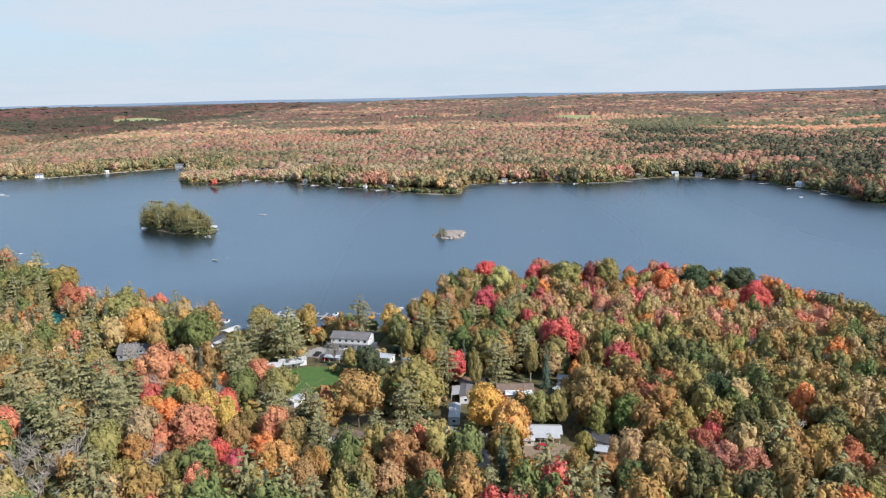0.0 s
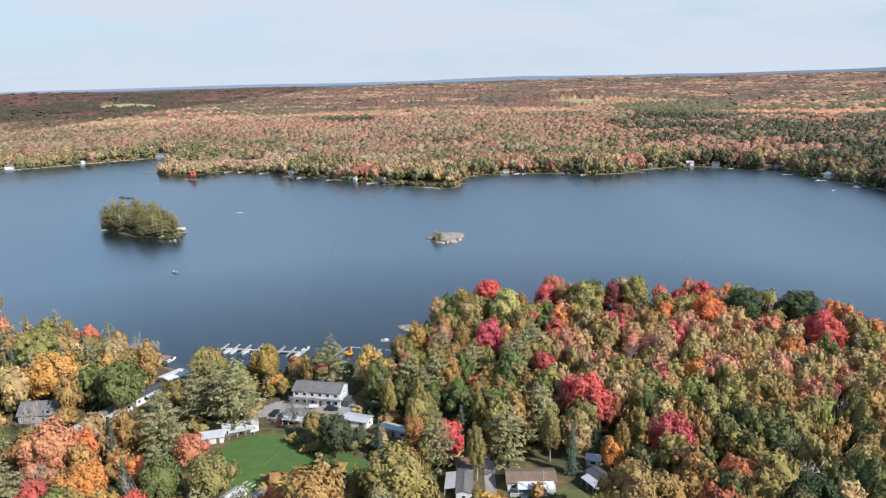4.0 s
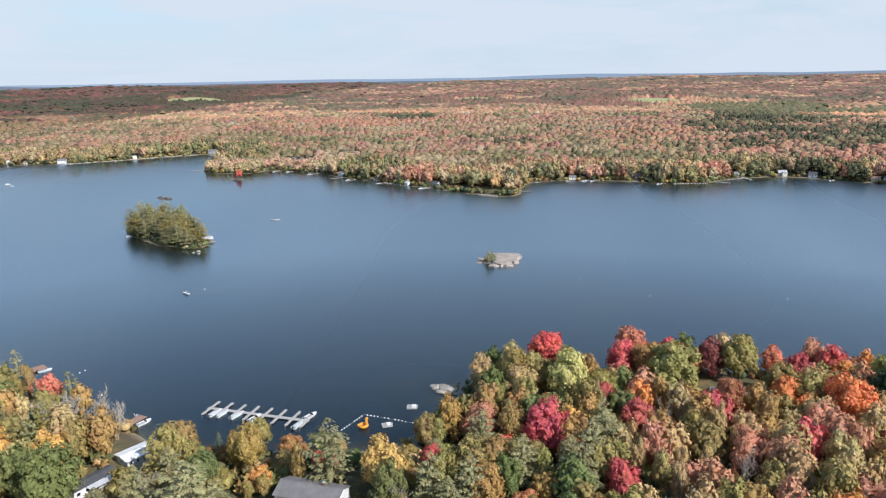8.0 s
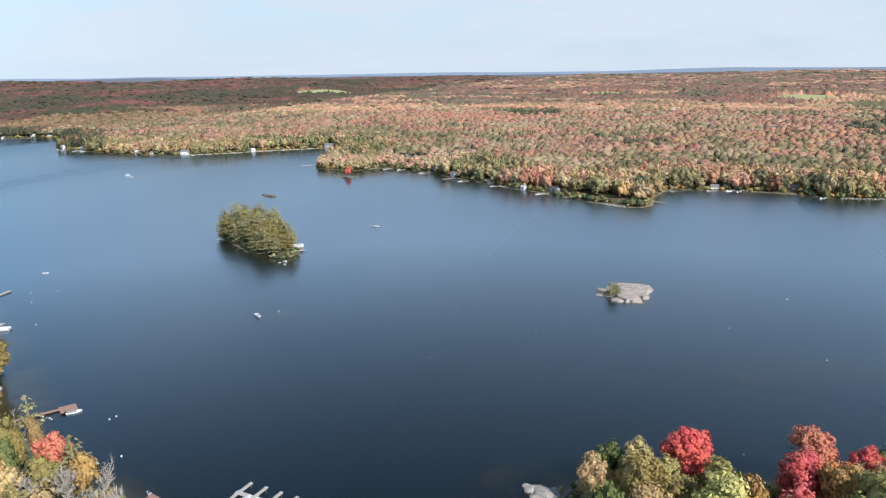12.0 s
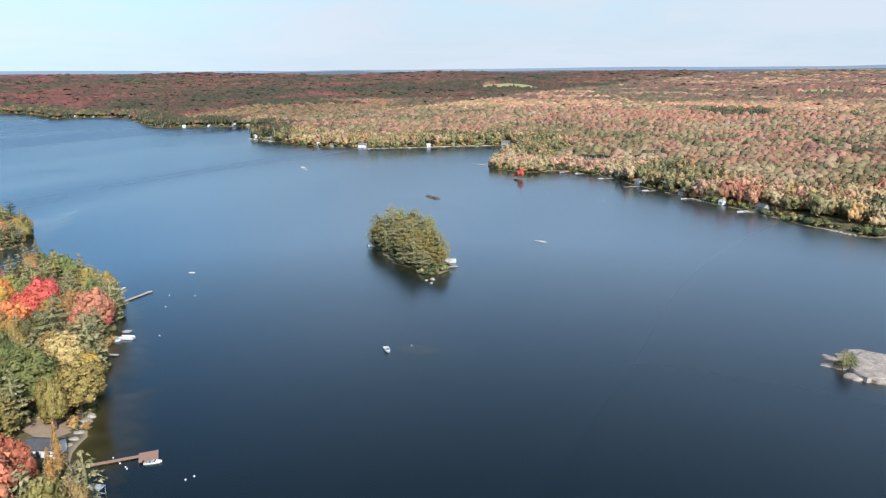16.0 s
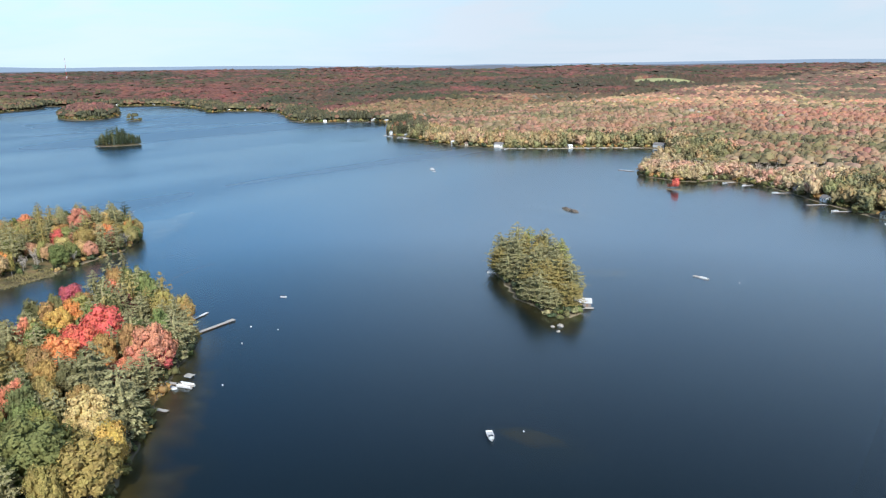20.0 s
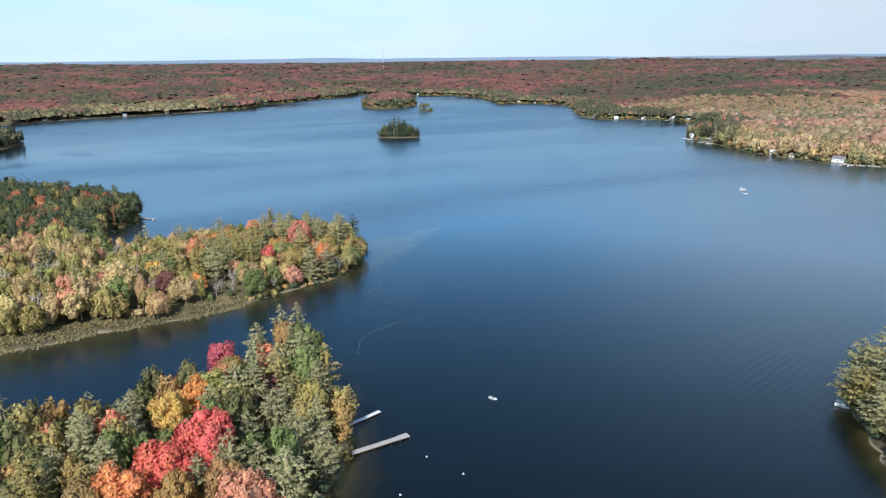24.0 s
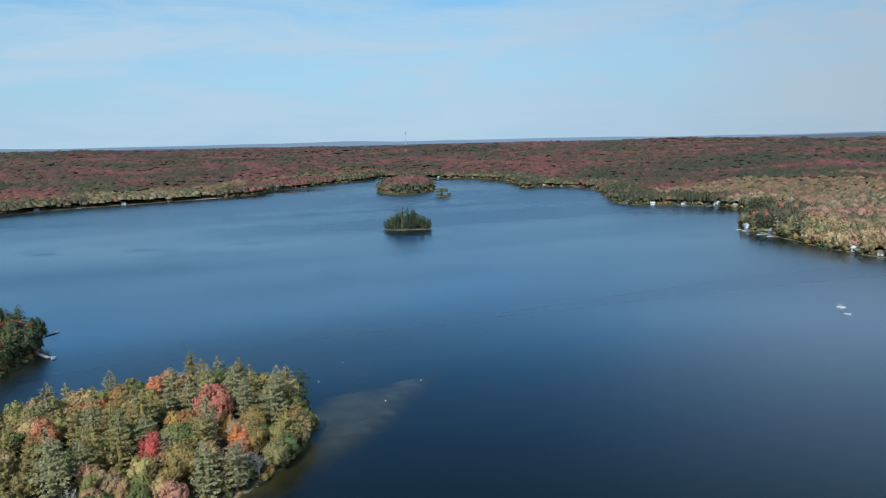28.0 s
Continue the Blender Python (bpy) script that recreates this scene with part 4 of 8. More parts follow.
def zone(x, y, sd):
    """Which mix of trees grows where."""
    z = np.full(x.shape, NAMES.index("north"))
    n1, n2 = value_noise(x, y, 260, 21), value_noise(x, y, 120, 22)

    def put(name, where):
        z[where] = NAMES.index(name)

    p = value_noise(x * 0.6, y, 75, 24) + 0.5 * value_noise(x, y, 30, 25) + 0.25 * n1
    put("north_pink", (x < 60 + 120 * n2) & (y > 1040 + 90 * n2) | (y > 1330 + 160 * n2))
    put("north_red", p - 0.15 * np.clip(1 - sd / 250, 0, 1) > 0.5)
    put("north_green", p - 0.45 * np.clip(1 - sd / 300, 0, 1) < -0.42)
    put("north_far", y > 1850 + 200 * n1)
    put("north_tan", (n2 - 0.4 * p > 0.45) & (n1 < 0.3))
    put("dark_woods", (value_noise(x * 0.4, y, 90, 26) + 0.3 * n2 > 0.8))
    put("dark_woods", (x > 300 + 80 * n2) & (y < 1700 + 200 * n2) & (y > 600) & (p < 0.3))
    put("maroon", (x < -1150 + 350 * n1) | ((y > 2050 + 350 * n1) & (p < 0.25)))
    west = (x < -1150 + 350 * n1)
    put("maroon_red", west & (p > 0.25))
    put("dark_woods", west & (p < -0.5))
    put("gold", (x < -560) & (x > -1330) & (y > 1120) & (y < 1560 + 150 * n1))
    put("north_green", (x < -1690) & (y < 1150) & (sd < 140))
    put("shore", (sd < 60) & (y > 560))
    put("west_shore", (sd < 70) & (x < -1150))
    put("west_pale", (x < -1600) & (y > 320) & (y < 650) & (sd < 130) & (n2 > -0.5))
    put("maroon_red", (x < -1600) & (y > 600) & (y < 900) & (sd < 110) & (n2 > -0.4))
    put("dark_woods", (sd < 45) & (p + n2 > 0.75) & (y > 560))
    put("dark_woods", (x < -850) & (y > 1060) & (y < 1300) & (sd < 70))
    put("dark_woods", (x > 300 + 0.1 * (y - 900) + 60 * n2) & (y < 1900 + 150 * n2) & (y > 600) & (p < 0.6))
    put("north_red", (x > 560) & (y > 1500 + 120 * n2) & (y < 1750 + 120 * n2) & (p > -0.3))
    put("dark_woods", (np.hypot((x - 560) * 0.8, y - 2000) < 130 + 30 * n2))
    put("low_point", (x > -425) & (x < -225 + 30 * n2) & (y > 940) & (y < 1075 + 20 * n2))
    near = (y < 520) & (x > -1000)
    put("east", near & (x > 40))
    put("east_dark", near & (x > 40 + 30 * n2) & ((y < 225) | (x > 165)))
    put("east_dark", near & (x > 40 + 30 * n2) & (y < 236 + 0.1 * x + 10 * n2))
    put("east_pale", near & (x > 30) & (y > 276 - 0.12 * (x - 40) + 10 * n2) & (x < 165))
    put("east_rim", near & (x > 30) & (y > 330 - 0.1 * x) & (sd < 42))
    put("middle", near & (x <= 40) & (x > -70))
    put("west", near & (x <= -70) & (x > -235))
    put("pen1", near & (x <= -200) & (x > -430) & (y > 330))
    put("west", near & (x <= -235) & (y <= 330))
    put("pen2", near & (x <= -425))
    put("pen2_north", near & (x <= -500) & (x > -615) & (y > 400))
    put("headland", near & (x <= -600))
    put("headland", (y <= 520) & (x <= -1000) & (x > -1450))
    put("island", (np.hypot(x + 250, y - 612) < 90))
    put("cone", (np.hypot(x + 1132, y - 760) < 60))
    put("maroon_red", (np.hypot(x + 1895, y - 1008) < 230) & (y > 880))
    put("dark_woods", (np.hypot(x + 1895, y - 1008) < 230) & (y > 880) & (sd < 14))
    return z


def scatter(rng, x0, x1, y0, y1, step, stray=0.38):
    nx, ny = int((x1 - x0) / step), int((y1 - y0) / step)
    gx, gy = np.meshgrid(x0 + (np.arange(nx) + 0.5) * step, y0 + (np.arange(ny) + 0.5) * step, indexing="ij")
    gx[:, ::2] += step * 0.25
    gx[:, 1::2] -= step * 0.25
    return (gx + rng.uniform(-stray, stray, gx.shape) * step).ravel(), (gy + rng.uniform(-stray, stray, gy.shape) * step).ravel()


def in_woods_plan(x, y):
    """The stretch of the south shore that is planted tree by tree."""
    return (y > 126) & (y > 150 + (-111 - x) * 1.35 - 22) & (x < 215) | (y > 318) & (x > -600) | (x <= -600) & (y > 300)


PATH_LINE = np.array([(7, -9), (10, 86), (11, 146), (0, 235), (-30, 302), (-100, 381), (-168, 427), (-260, 478)], float)


def path_distance(x, y):
    best = np.full(x.shape, 1e9)
    for (ax, ay), (bx, by) in zip(PATH_LINE[:-1], PATH_LINE[1:]):
        dx, dy = bx - ax, by - ay
        t = np.clip(((x - ax) * dx + (y - ay) * dy) / (dx * dx + dy * dy), 0, 1)
        best = np.minimum(best, np.hypot(x - ax - t * dx, y - ay - t * dy))
    return best


def near_path(x, y):
    return path_distance(x, y) < np.where(x < -560, 560, 420)


def grow(rng, x, y, z, sd, size=1.0, drifts=False):
    """Kind, tint, height and width of a tree at every place."""
    zn = zone(x, y, sd)
    out_k, out_t = np.empty(len(x), object), np.empty(len(x), object)
    for i, name in enumerate(NAMES):
        w = np.where(zn == i)[0]
        if len(w):
            table = MIXES[name]
            drawn = pick(rng, len(w), table)
            if drifts:  # like stands beside like
                field = value_noise(x[w], y[w], 46, 81) + 0.6 * value_noise(x[w], y[w], 19, 82) + rng.normal(0, 0.28, len(w))
                w, drawn = w[np.argsort(field)], np.sort(drawn)
            for a, b in zip(w, drawn):
                out_k[a], out_t[a] = table[b][0], table[b][1]
    hh = {A: (11, 17), P: (12, 17), V: (14, 20.5), S: (12, 19), B: (10, 15)}
    ww = {A: (6.8, 11), P: (5.5, 8), V: (9, 12.5), S: (9, 12), B: (7, 10)}
    u, v = rng.uniform(0, 1, len(x)), rng.uniform(0, 1, len(x))
    h = np.array([hh[k][0] + (hh[k][1] - hh[k][0]) * a for k, a in zip(out_k, u)]) * size
    w = np.array([ww[k][0] + (ww[k][1] - ww[k][0]) * (0.5 * a + 0.5 * b) for k, a, b in zip(out_k, u, v)]) * size
    return out_k, out_t, h, w


ZONE_MEAN = np.array([sum(np.array(TINTS[t[1]]) * t[2] for t in MIXES[nm]) / sum(t[2] for t in MIXES[nm]) for nm in NAMES])


def dull(c, k):
    """A colour with less of its own hue, as haze leaves far woods."""
    c = np.asarray(c, float)
    return c * (1 - k) + k * (c @ np.array([0.35, 0.5, 0.15]))[..., None] * np.array([1.08, 1.0, 0.86])


def joined_woods(name, rng, shapes, x, y, z, kinds, tints, h, w, material, label, blend=0.0, base=None, shade=1.0):
    """Many trees as one piece of woodland."""
    vs, fs, cs, n = [], [], [], 0
    for i in range(len(x)):
        v, f = shapes[kinds[i]][rng.integers(len(shapes[kinds[i]]))]
        a = rng.uniform(0, 6.28)
        c, s = math.cos(a), math.sin(a)
        k = w[i] / 0.9
        vs.append(np.stack([(v[:, 0] * c - v[:, 1] * s) * k + x[i], (v[:, 0] * s + v[:, 1] * c) * k + y[i], v[:, 2] * h[i] + z[i]], 1))
        fs.append(f + n)
        n += len(v)
        own_c = np.array(TINTS[tints[i]])
        c3 = own_c if base is None else own_c * (1 - blend) + base[i] * blend
        # far tints evened and dulled for haze; west darkened for cloud shade
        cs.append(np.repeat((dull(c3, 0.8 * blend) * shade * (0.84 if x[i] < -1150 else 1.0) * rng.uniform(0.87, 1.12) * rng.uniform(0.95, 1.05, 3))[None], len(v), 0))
    if not vs:
        return None
    me = mesh_from(name, np.concatenate(vs), np.concatenate(fs), material, smooth=True, tint=np.concatenate(cs))
    return tagged(new(name, me), label, "woods", kind="stuff")


def ball(rng, n):
    d = rng.normal(0, 1, (n, 3))
    return d / np.linalg.norm(d, axis=1)[:, None]


def afar(kind, rng, lobes, per, size, rings=3, flat=False):
    """A crown seen from afar: a small rough core under loose clumps of leaves, or tiers of needles."""
    if kind in (V, S):
        wide = 0.34 if kind == V else 0.24
        v, f = blob(rng, rings, 5, 0.25)
        v = v * np.array([wide * 0.6, wide * 0.6, 0.44]) + (0, 0, 0.5)
        v[:, :2] *= 1.25 - 0.75 * v[:, 2:3]
        n = int(lobes * per * 0.9)
        h, a = rng.uniform(0.12, 1.0, n), rng.uniform(0, 6.28, n)
        r = wide * (1 - h ** (2.2 if kind == V else 1.1)) * rng.uniform(0.7, 1.1, n) + 0.02
        d = np.stack([np.cos(a), np.sin(a), 0 * a], 1)
        return tris_join([(v, f), cards(rng, d * r[:, None] + np.stack([0 * h, 0 * h, h], 1), d * 0.5 + (0, 0, 0.7), size, size * 0.6, 0.4)])
    v, f = blob(rng, 4, 6, 0.14) if flat else blob(rng, rings, 4, 0.25)
    if not flat:
        parts = [(v * np.array([0.4, 0.4, 0.4]) + (0, 0, 0.5), f)]
    else:
        # a rounded head, open below, with bulges
        f = f[(v[f][:, :, 2] > -0.5).all(1)]
        v = v * (1 + 0.16 * np.sin(3 * np.arctan2(v[:, 1], v[:, 0]) + rng.uniform(0, 6))[:, None]) * np.array([0.5, 0.5, 0.4]) + (0, 0, 0.56)
        parts = [(v, f)]
    for k in range(lobes):
        a, h = 2.4 * k + rng.uniform(0, 1), (0.55 + 0.36 * (k + rng.uniform(0, 1)) / lobes) if flat else (0.3 + 0.54 * (k + rng.uniform(0, 1)) / lobes)
        r = 0.34 * math.sqrt(max(0.08, 1 - ((h - 0.5) / 0.48) ** 2)) * rng.uniform(0.7, 1.15)
        d = ball(rng, per)
        d[:, 2] = np.abs(d[:, 2]) * 0.9 - 0.15
        parts.append(cards(rng, np.array([r * math.cos(a), r * math.sin(a), h]) + d * np.array([0.19, 0.19, 0.14]) * rng.uniform(0.8, 1.15, (per, 1)), d + (0, 0, 0.4 if flat else 0.5), size, size * 0.85, 0.35))
    return tris_join(parts)


MID = {A: [leafy_crown(RNG, 56, size=0.155, lobes_n=int(k), seg=3) for k in (5, 6, 5, 6, 5, 6)], P: [leafy_crown(RNG, 60, 0.62, 0.13, 4, seg=3) for _ in range(4)], V: [plume_pine(RNG, 5, 4, 5, 0.095, w_) for w_ in (0.4, 0.36, 0.42)], S: [afar(S, RNG, 5, 8, 0.1) for _ in range(4)]}
MID[B] = [bare_crown(RNG, 8, 5) for _ in range(3)]
FAR = {k: [afar(k, RNG, 2, 2, 0.13, 3, True) for _ in range(8)] for k in (A, P, V, S, B)}

MID_INLAND = {k: [afar(k, RNG, 4, 4, 0.1, 3, True) for _ in range(8)] for k in (A, P, V, S)}
MID_INLAND[B] = MID[B]

# ---- trees that stand out ----
# street and lawn
for kind, tint, x, y, h, w in [
    (A, "salmon", -104, 229, 20, 16.3), (A, "orange", -101, 240, 12, 9.0), (A, "salmon", -69, 238, 12, 9.4), (A, "olive", -56, 218, 16, 11.9), (A, "green", -69, 217, 15, 11.3),
    (A, "orange", -80, 228, 10, 7.4), (A, "red", -100, 214, 12, 9.1), (A, "red", -71, 206, 12, 9.2), (A, "orange", -88, 218, 14, 10.8), (A, "orange", -91, 213, 13, 9.8),
    (A, "gold", -77, 206, 13, 10.2), (A, "dark", -29, 244, 14, 11.0), (A, "olive", -38, 256, 10, 6.6), (A, "olive", -7, 210, 20, 19.5), (A, "bronze", -27, 202, 20, 16.8),
    (A, "salmon", -39, 211, 10, 6.9)]:
    plant(kind, x, y, h, w, tint)
for kind, tint, x, y, h, w in [
    (A, "red", 4, 240, 13, 10.4), (A, "olive", -5, 260, 13, 9.7), (A, "green", 7, 267, 14, 10.9), (A, "salmon", 14, 281, 10, 8.0), (A, "orange", 16, 199, 14, 10.8),
    (A, "bronze", 48, 200, 20, 15.2)]:
    plant(kind, x, y, h, w, tint)
# maples south of the street
for kind, tint, x, y, h, w in [
    (A, "salmon", -72, 180, 18, 14.6), (A, "gold", -67, 191, 16, 11.4), (A, "orange", -85, 192, 15, 10.7), (A, "gold", -92, 198, 14, 10.1), (A, "bronze", -60, 180, 13, 9.0),
    (A, "olive", -59, 189, 12, 7.5), (A, "salmon", -49, 184, 15, 10.8), (A, "olive", -43, 180, 14, 9.7), (A, "red", -63, 170, 12, 8.7), (A, "crimson", -55, 163, 12, 6.4),
    (A, "orange", -50, 173, 12, 8.7), (A, "gold", -42, 161, 16, 11.4), (A, "rust", -70, 170, 12, 8.8), (A, "salmon", -82, 179, 12, 8.4), (A, "salmon", -62, 154, 12, 8.2),
    (A, "olive", -55, 154, 12, 8.9)]:
    plant(kind, x, y, h, w, tint)
for kind, tint, x, y, h, w in [
    (A, "bronze", -48, 155, 12, 8.9), (A, "bronze", -34, 155, 13, 9.5), (A, "bronze", -33, 162, 13, 9.0), (A, "bronze", -18, 155, 13, 9.4), (V, "pine", -34, 176, 17, 8.1),
    (V, "pine", -53, 199, 17, 12.0), (V, "pine", -18, 178, 17, 9.9), (V, "pine", -10, 196, 19, 13.4), (A, "salmon", -4, 177, 12, 8.5), (A, "bronze", -10, 164, 16, 11.3),
    (A, "bronze", -2, 158, 13, 9.4), (A, "tan", -12, 153, 13, 9.2), (A, "olive", -22, 153, 13, 9.3)]:
    plant(kind, x, y, h, w, tint)
for kind, tint, x, y, h, w in [
    (V, "pine", -114, 181, 25, 17.5), (V, "pine", -103, 194, 24, 16.9), (V, "pine", -126, 214, 23, 16.4), (V, "pine", -138, 201, 23, 16.1), (V, "pine", -105, 210, 19, 13.4),
    (V, "pine", -101, 179, 17, 12.1), (V, "pine", -146, 223, 21, 14.9), (V, "pine", -88, 152, 19, 13.3), (A, "tan", -88, 180, 18, 13.1), (A, "bronze", -86, 172, 13, 9.1),
    (A, "olive", -95, 172, 16, 11.1), (B, "grey", -116, 166, 13, 15.2), (B, "grey", -106, 166, 13, 14.9), (B, "grey", -77, 165, 13, 12.3), (B, "grey", -114, 157, 13, 12.9),
    (B, "grey", -104, 172, 13, 13.2)]:
    plant(kind, x, y, h, w, tint)
for kind, tint, x, y, h, w in [
    (B, "grey", -118, 175, 13, 13.8), (B, "grey", -102, 219, 13, 13.2), (A, "olive", -82, 155, 14, 10.2), (A, "salmon", -132, 186, 15, 10.5), (B, "grey", -104, 154, 13, 10.7),
    (A, "olive", -72, 163, 12, 8.6)]:
    plant(kind, x, y, h, w, tint)
for kind, tint, x, y, h, w in [
    (A, "gold", 14, 193, 18, 12.7), (A, "gold", 21, 181, 18, 12.9), (A, "bronze", 17, 174, 12, 8.4), (A, "olive", 31, 198, 13, 9.3), (A, "olive", 38, 199, 13, 9.4),
    (A, "bronze", 46, 205, 18, 13.5), (A, "green", 57, 188, 15, 10.9), (A, "olive", 49, 190, 12, 8.2), (A, "gold", 23, 157, 12, 7.8), (A, "bronze", 7, 158, 13, 9.4),
    (A, "olive", 41, 171, 12, 6.7), (A, "tan", 51, 164, 16, 11.5), (A, "tan", 58, 160, 14, 9.8), (A, "bronze", 37, 161, 12, 7.2), (A, "bronze", 69, 193, 16, 11.3),
    (A, "bronze", 72, 183, 15, 10.9)]:
    plant(kind, x, y, h, w, tint)
for kind, tint, x, y, h, w in [
    (A, "green", 50, 152, 13, 9.4), (A, "rust", 74, 172, 12, 8.8), (A, "pink", 75, 161, 14, 10.1), (A, "pink", 82, 158, 14, 10.1), (A, "red", 78, 176, 12, 5.4),
    (A, "moss", 102, 191, 14, 9.8), (A, "moss", 94, 188, 13, 9.6), (A, "moss", 117, 183, 14, 9.8), (A, "salmon", 77, 215, 12, 8.2), (A, "olive", 37, 152, 13, 9.3),
    (A, "bronze", 44, 157, 12, 8.0), (A, "bronze", 90, 153, 14, 10.0), (A, "bronze", 103, 168, 15, 10.8), (A, "rust", 109, 160, 15, 10.7)]:
    plant(kind, x, y, h, w, tint)
# firs and pines of the street
for kind, tint, x, y, h, w in [
    (S, "bluegreen", -91, 237, 17, 8.7), (V, "pine", -78, 242, 23, 16.0), (V, "pine", -64, 263, 25, 20.1), (V, "pine", -38, 291, 22, 15.1), (S, "bluegreen", -16, 244, 13, 6.6),
    (V, "pine", 21, 235, 20, 13.7), (S, "bluegreen", 38, 232, 16, 8.0), (S, "dark", 47, 241, 13, 6.6), (P, "olive", 33, 239, 17, 8.6), (P, "olive", 12, 230, 17, 7.5),
    (V, "pine", -106, 201, 19, 13.3), (B, "grey", -109, 215, 13, 9.3), (B, "grey", -114, 317, 13, 13.3), (B, "grey", -131, 320, 13, 12.0), (B, "grey", -115, 317, 13, 12.6),
    (B, "grey", -137, 316, 13, 10.9)]:
    plant(kind, x, y, h, w, tint)
for kind, tint, x, y, h, w in [
    (B, "grey", -120, 315, 13, 9.5), (B, "grey", -132, 322, 13, 9.0), (S, "bronze", -179, 325, 17, 9.1), (V, "pine", -117, 216, 23, 15.8), (B, "grey", -128, 259, 13, 11.1),
    (B, "grey", -45, 261, 13, 11.9)]:
    plant(kind, x, y, h, w, tint)
# shore by the docks
for kind, tint, x, y, h, w in [
    (A, "rust", -193, 332, 19, 14.8), (A, "gold", -134, 285, 20, 18.0), (A, "green", -106, 274, 20, 16.0), (A, "bronze", -86, 304, 14, 11.0), (A, "bronze", -64, 299, 16, 11.9),
    (A, "gold", -23, 291, 17, 13.5), (A, "red", -12, 301, 10, 6.3), (A, "salmon", -148, 333, 14, 11.1), (A, "olive", -152, 304, 20, 15.6), (A, "yellow", -124, 287, 14, 10.7)]:
    plant(kind, x, y, h, w, tint)
# the east woods
for kind, tint, x, y, h, w in [
    (A, "red", 46, 255, 20, 15.3), (A, "rust", 53, 257, 13, 9.7), (A, "crimson", 65, 234, 16, 12.6), (A, "salmon", 78, 220, 11, 8.7), (A, "orange", 49, 232, 10, 6.7),
    (A, "dark", 88, 203, 17, 13.2), (A, "red", 148, 313, 16, 12.4), (A, "red", 38, 290, 14, 10.7), (A, "crimson", 20, 314, 18, 13.5), (A, "crimson", 39, 341, 12, 9.0),
    (A, "crimson", 47, 327, 14, 10.7), (A, "red", 8, 308, 10, 7.6), (A, "pink", 0, 320, 15, 11.9), (A, "orange", 111, 333, 20, 15.6), (A, "dark", 129, 343, 20, 17.6),
    (A, "dark", 149, 338, 20, 19.1)]:
    plant(kind, x, y, h, w, tint)
for kind, tint, x, y, h, w in [
    (A, "red", 149, 319, 18, 13.6), (A, "rust", 117, 317, 14, 11.1), (A, "yellow", 96, 304, 15, 11.9), (A, "rust", 76, 339, 16, 12.0), (A, "pink", 73, 306, 15, 11.7)]:
    plant(kind, x, y, h, w, tint)
# the rocky point
for kind, tint, x, y, h, w in [
    (A, "red", 22, 372, 18, 13.9), (A, "olive", 9, 356, 18, 13.6), (A, "red", 49, 372, 16, 12.5), (A, "orange", 57, 371, 14, 10.9), (A, "tan", 16, 366, 12, 9.6)]:
    plant(kind, x, y, h, w, tint)
for kind, tint, x, y, h, w in [
    (A, "red", 22, 382, 14, 11.0), (A, "salmon", 54, 386, 17, 13.0), (A, "lime", 64, 357, 20, 17.9), (A, "red", 68, 389, 12, 8.9), (A, "maroon", 81, 376, 15, 11.4),
    (A, "olive", 90, 373, 18, 13.8), (A, "salmon", 104, 379, 13, 9.7), (A, "crimson", 111, 374, 12, 9.6), (A, "tan", -1, 360, 14, 11.0), (A, "tan", 9, 368, 15, 11.2),
    (A, "yellow", 28, 347, 20, 15.2), (A, "tan", 0, 352, 11, 8.3), (A, "olive", 20, 354, 15, 11.2), (A, "lime", 39, 348, 14, 11.0), (A, "tan", 12, 347, 16, 12.0),
    (A, "bronze", 57, 365, 17, 12.9)]:
    plant(kind, x, y, h, w, tint)
# the docks' wooded spur
for kind, tint, x, y, h, w in [
    (A, "red", -306, 405, 19, 14.5), (A, "orange", -299, 396, 18, 14.1), (A, "crimson", -285, 424, 15, 11.7), (A, "pink", -286, 417, 14, 10.9), (A, "crimson", -319, 417, 17, 12.7),
    (A, "orange", -348, 417, 15, 11.3), (A, "gold", -338, 408, 16, 12.0), (A, "lime", -296, 435, 10, 6.9), (A, "olive", -306, 420, 13, 9.8), (A, "orange", -287, 405, 10, 6.5),
    (V, "pine", -312, 439, 18, 12.8), (V, "pine", -305, 445, 17, 10.5), (V, "pine", -270, 396, 19, 13.1), (V, "pine", -268, 407, 17, 12.2), (V, "pine", -320, 447, 17, 10.0),
    (V, "pine", -327, 436, 17, 11.2)]:
    plant(kind, x, y, h, w, tint)
for kind, tint, x, y, h, w in [
    (V, "pine", -273, 414, 17, 11.7)]:
    plant(kind, x, y, h, w, tint)
for kind, tint, x, y, h, w in [
    (A, "crimson", -378, 427, 16, 12.5), (V, "pine", -362, 451, 20, 13.8), (V, "pine", -387, 440, 17, 11.9), (V, "pine", -358, 442, 17, 10.9), (A, "olive", -371, 429, 12, 9.1),
    (A, "salmon", -358, 424, 14, 10.4), (A, "lime", -351, 421, 15, 11.7), (V, "pine", -344, 453, 17, 10.3)]:
    plant(kind, x, y, h, w, tint)
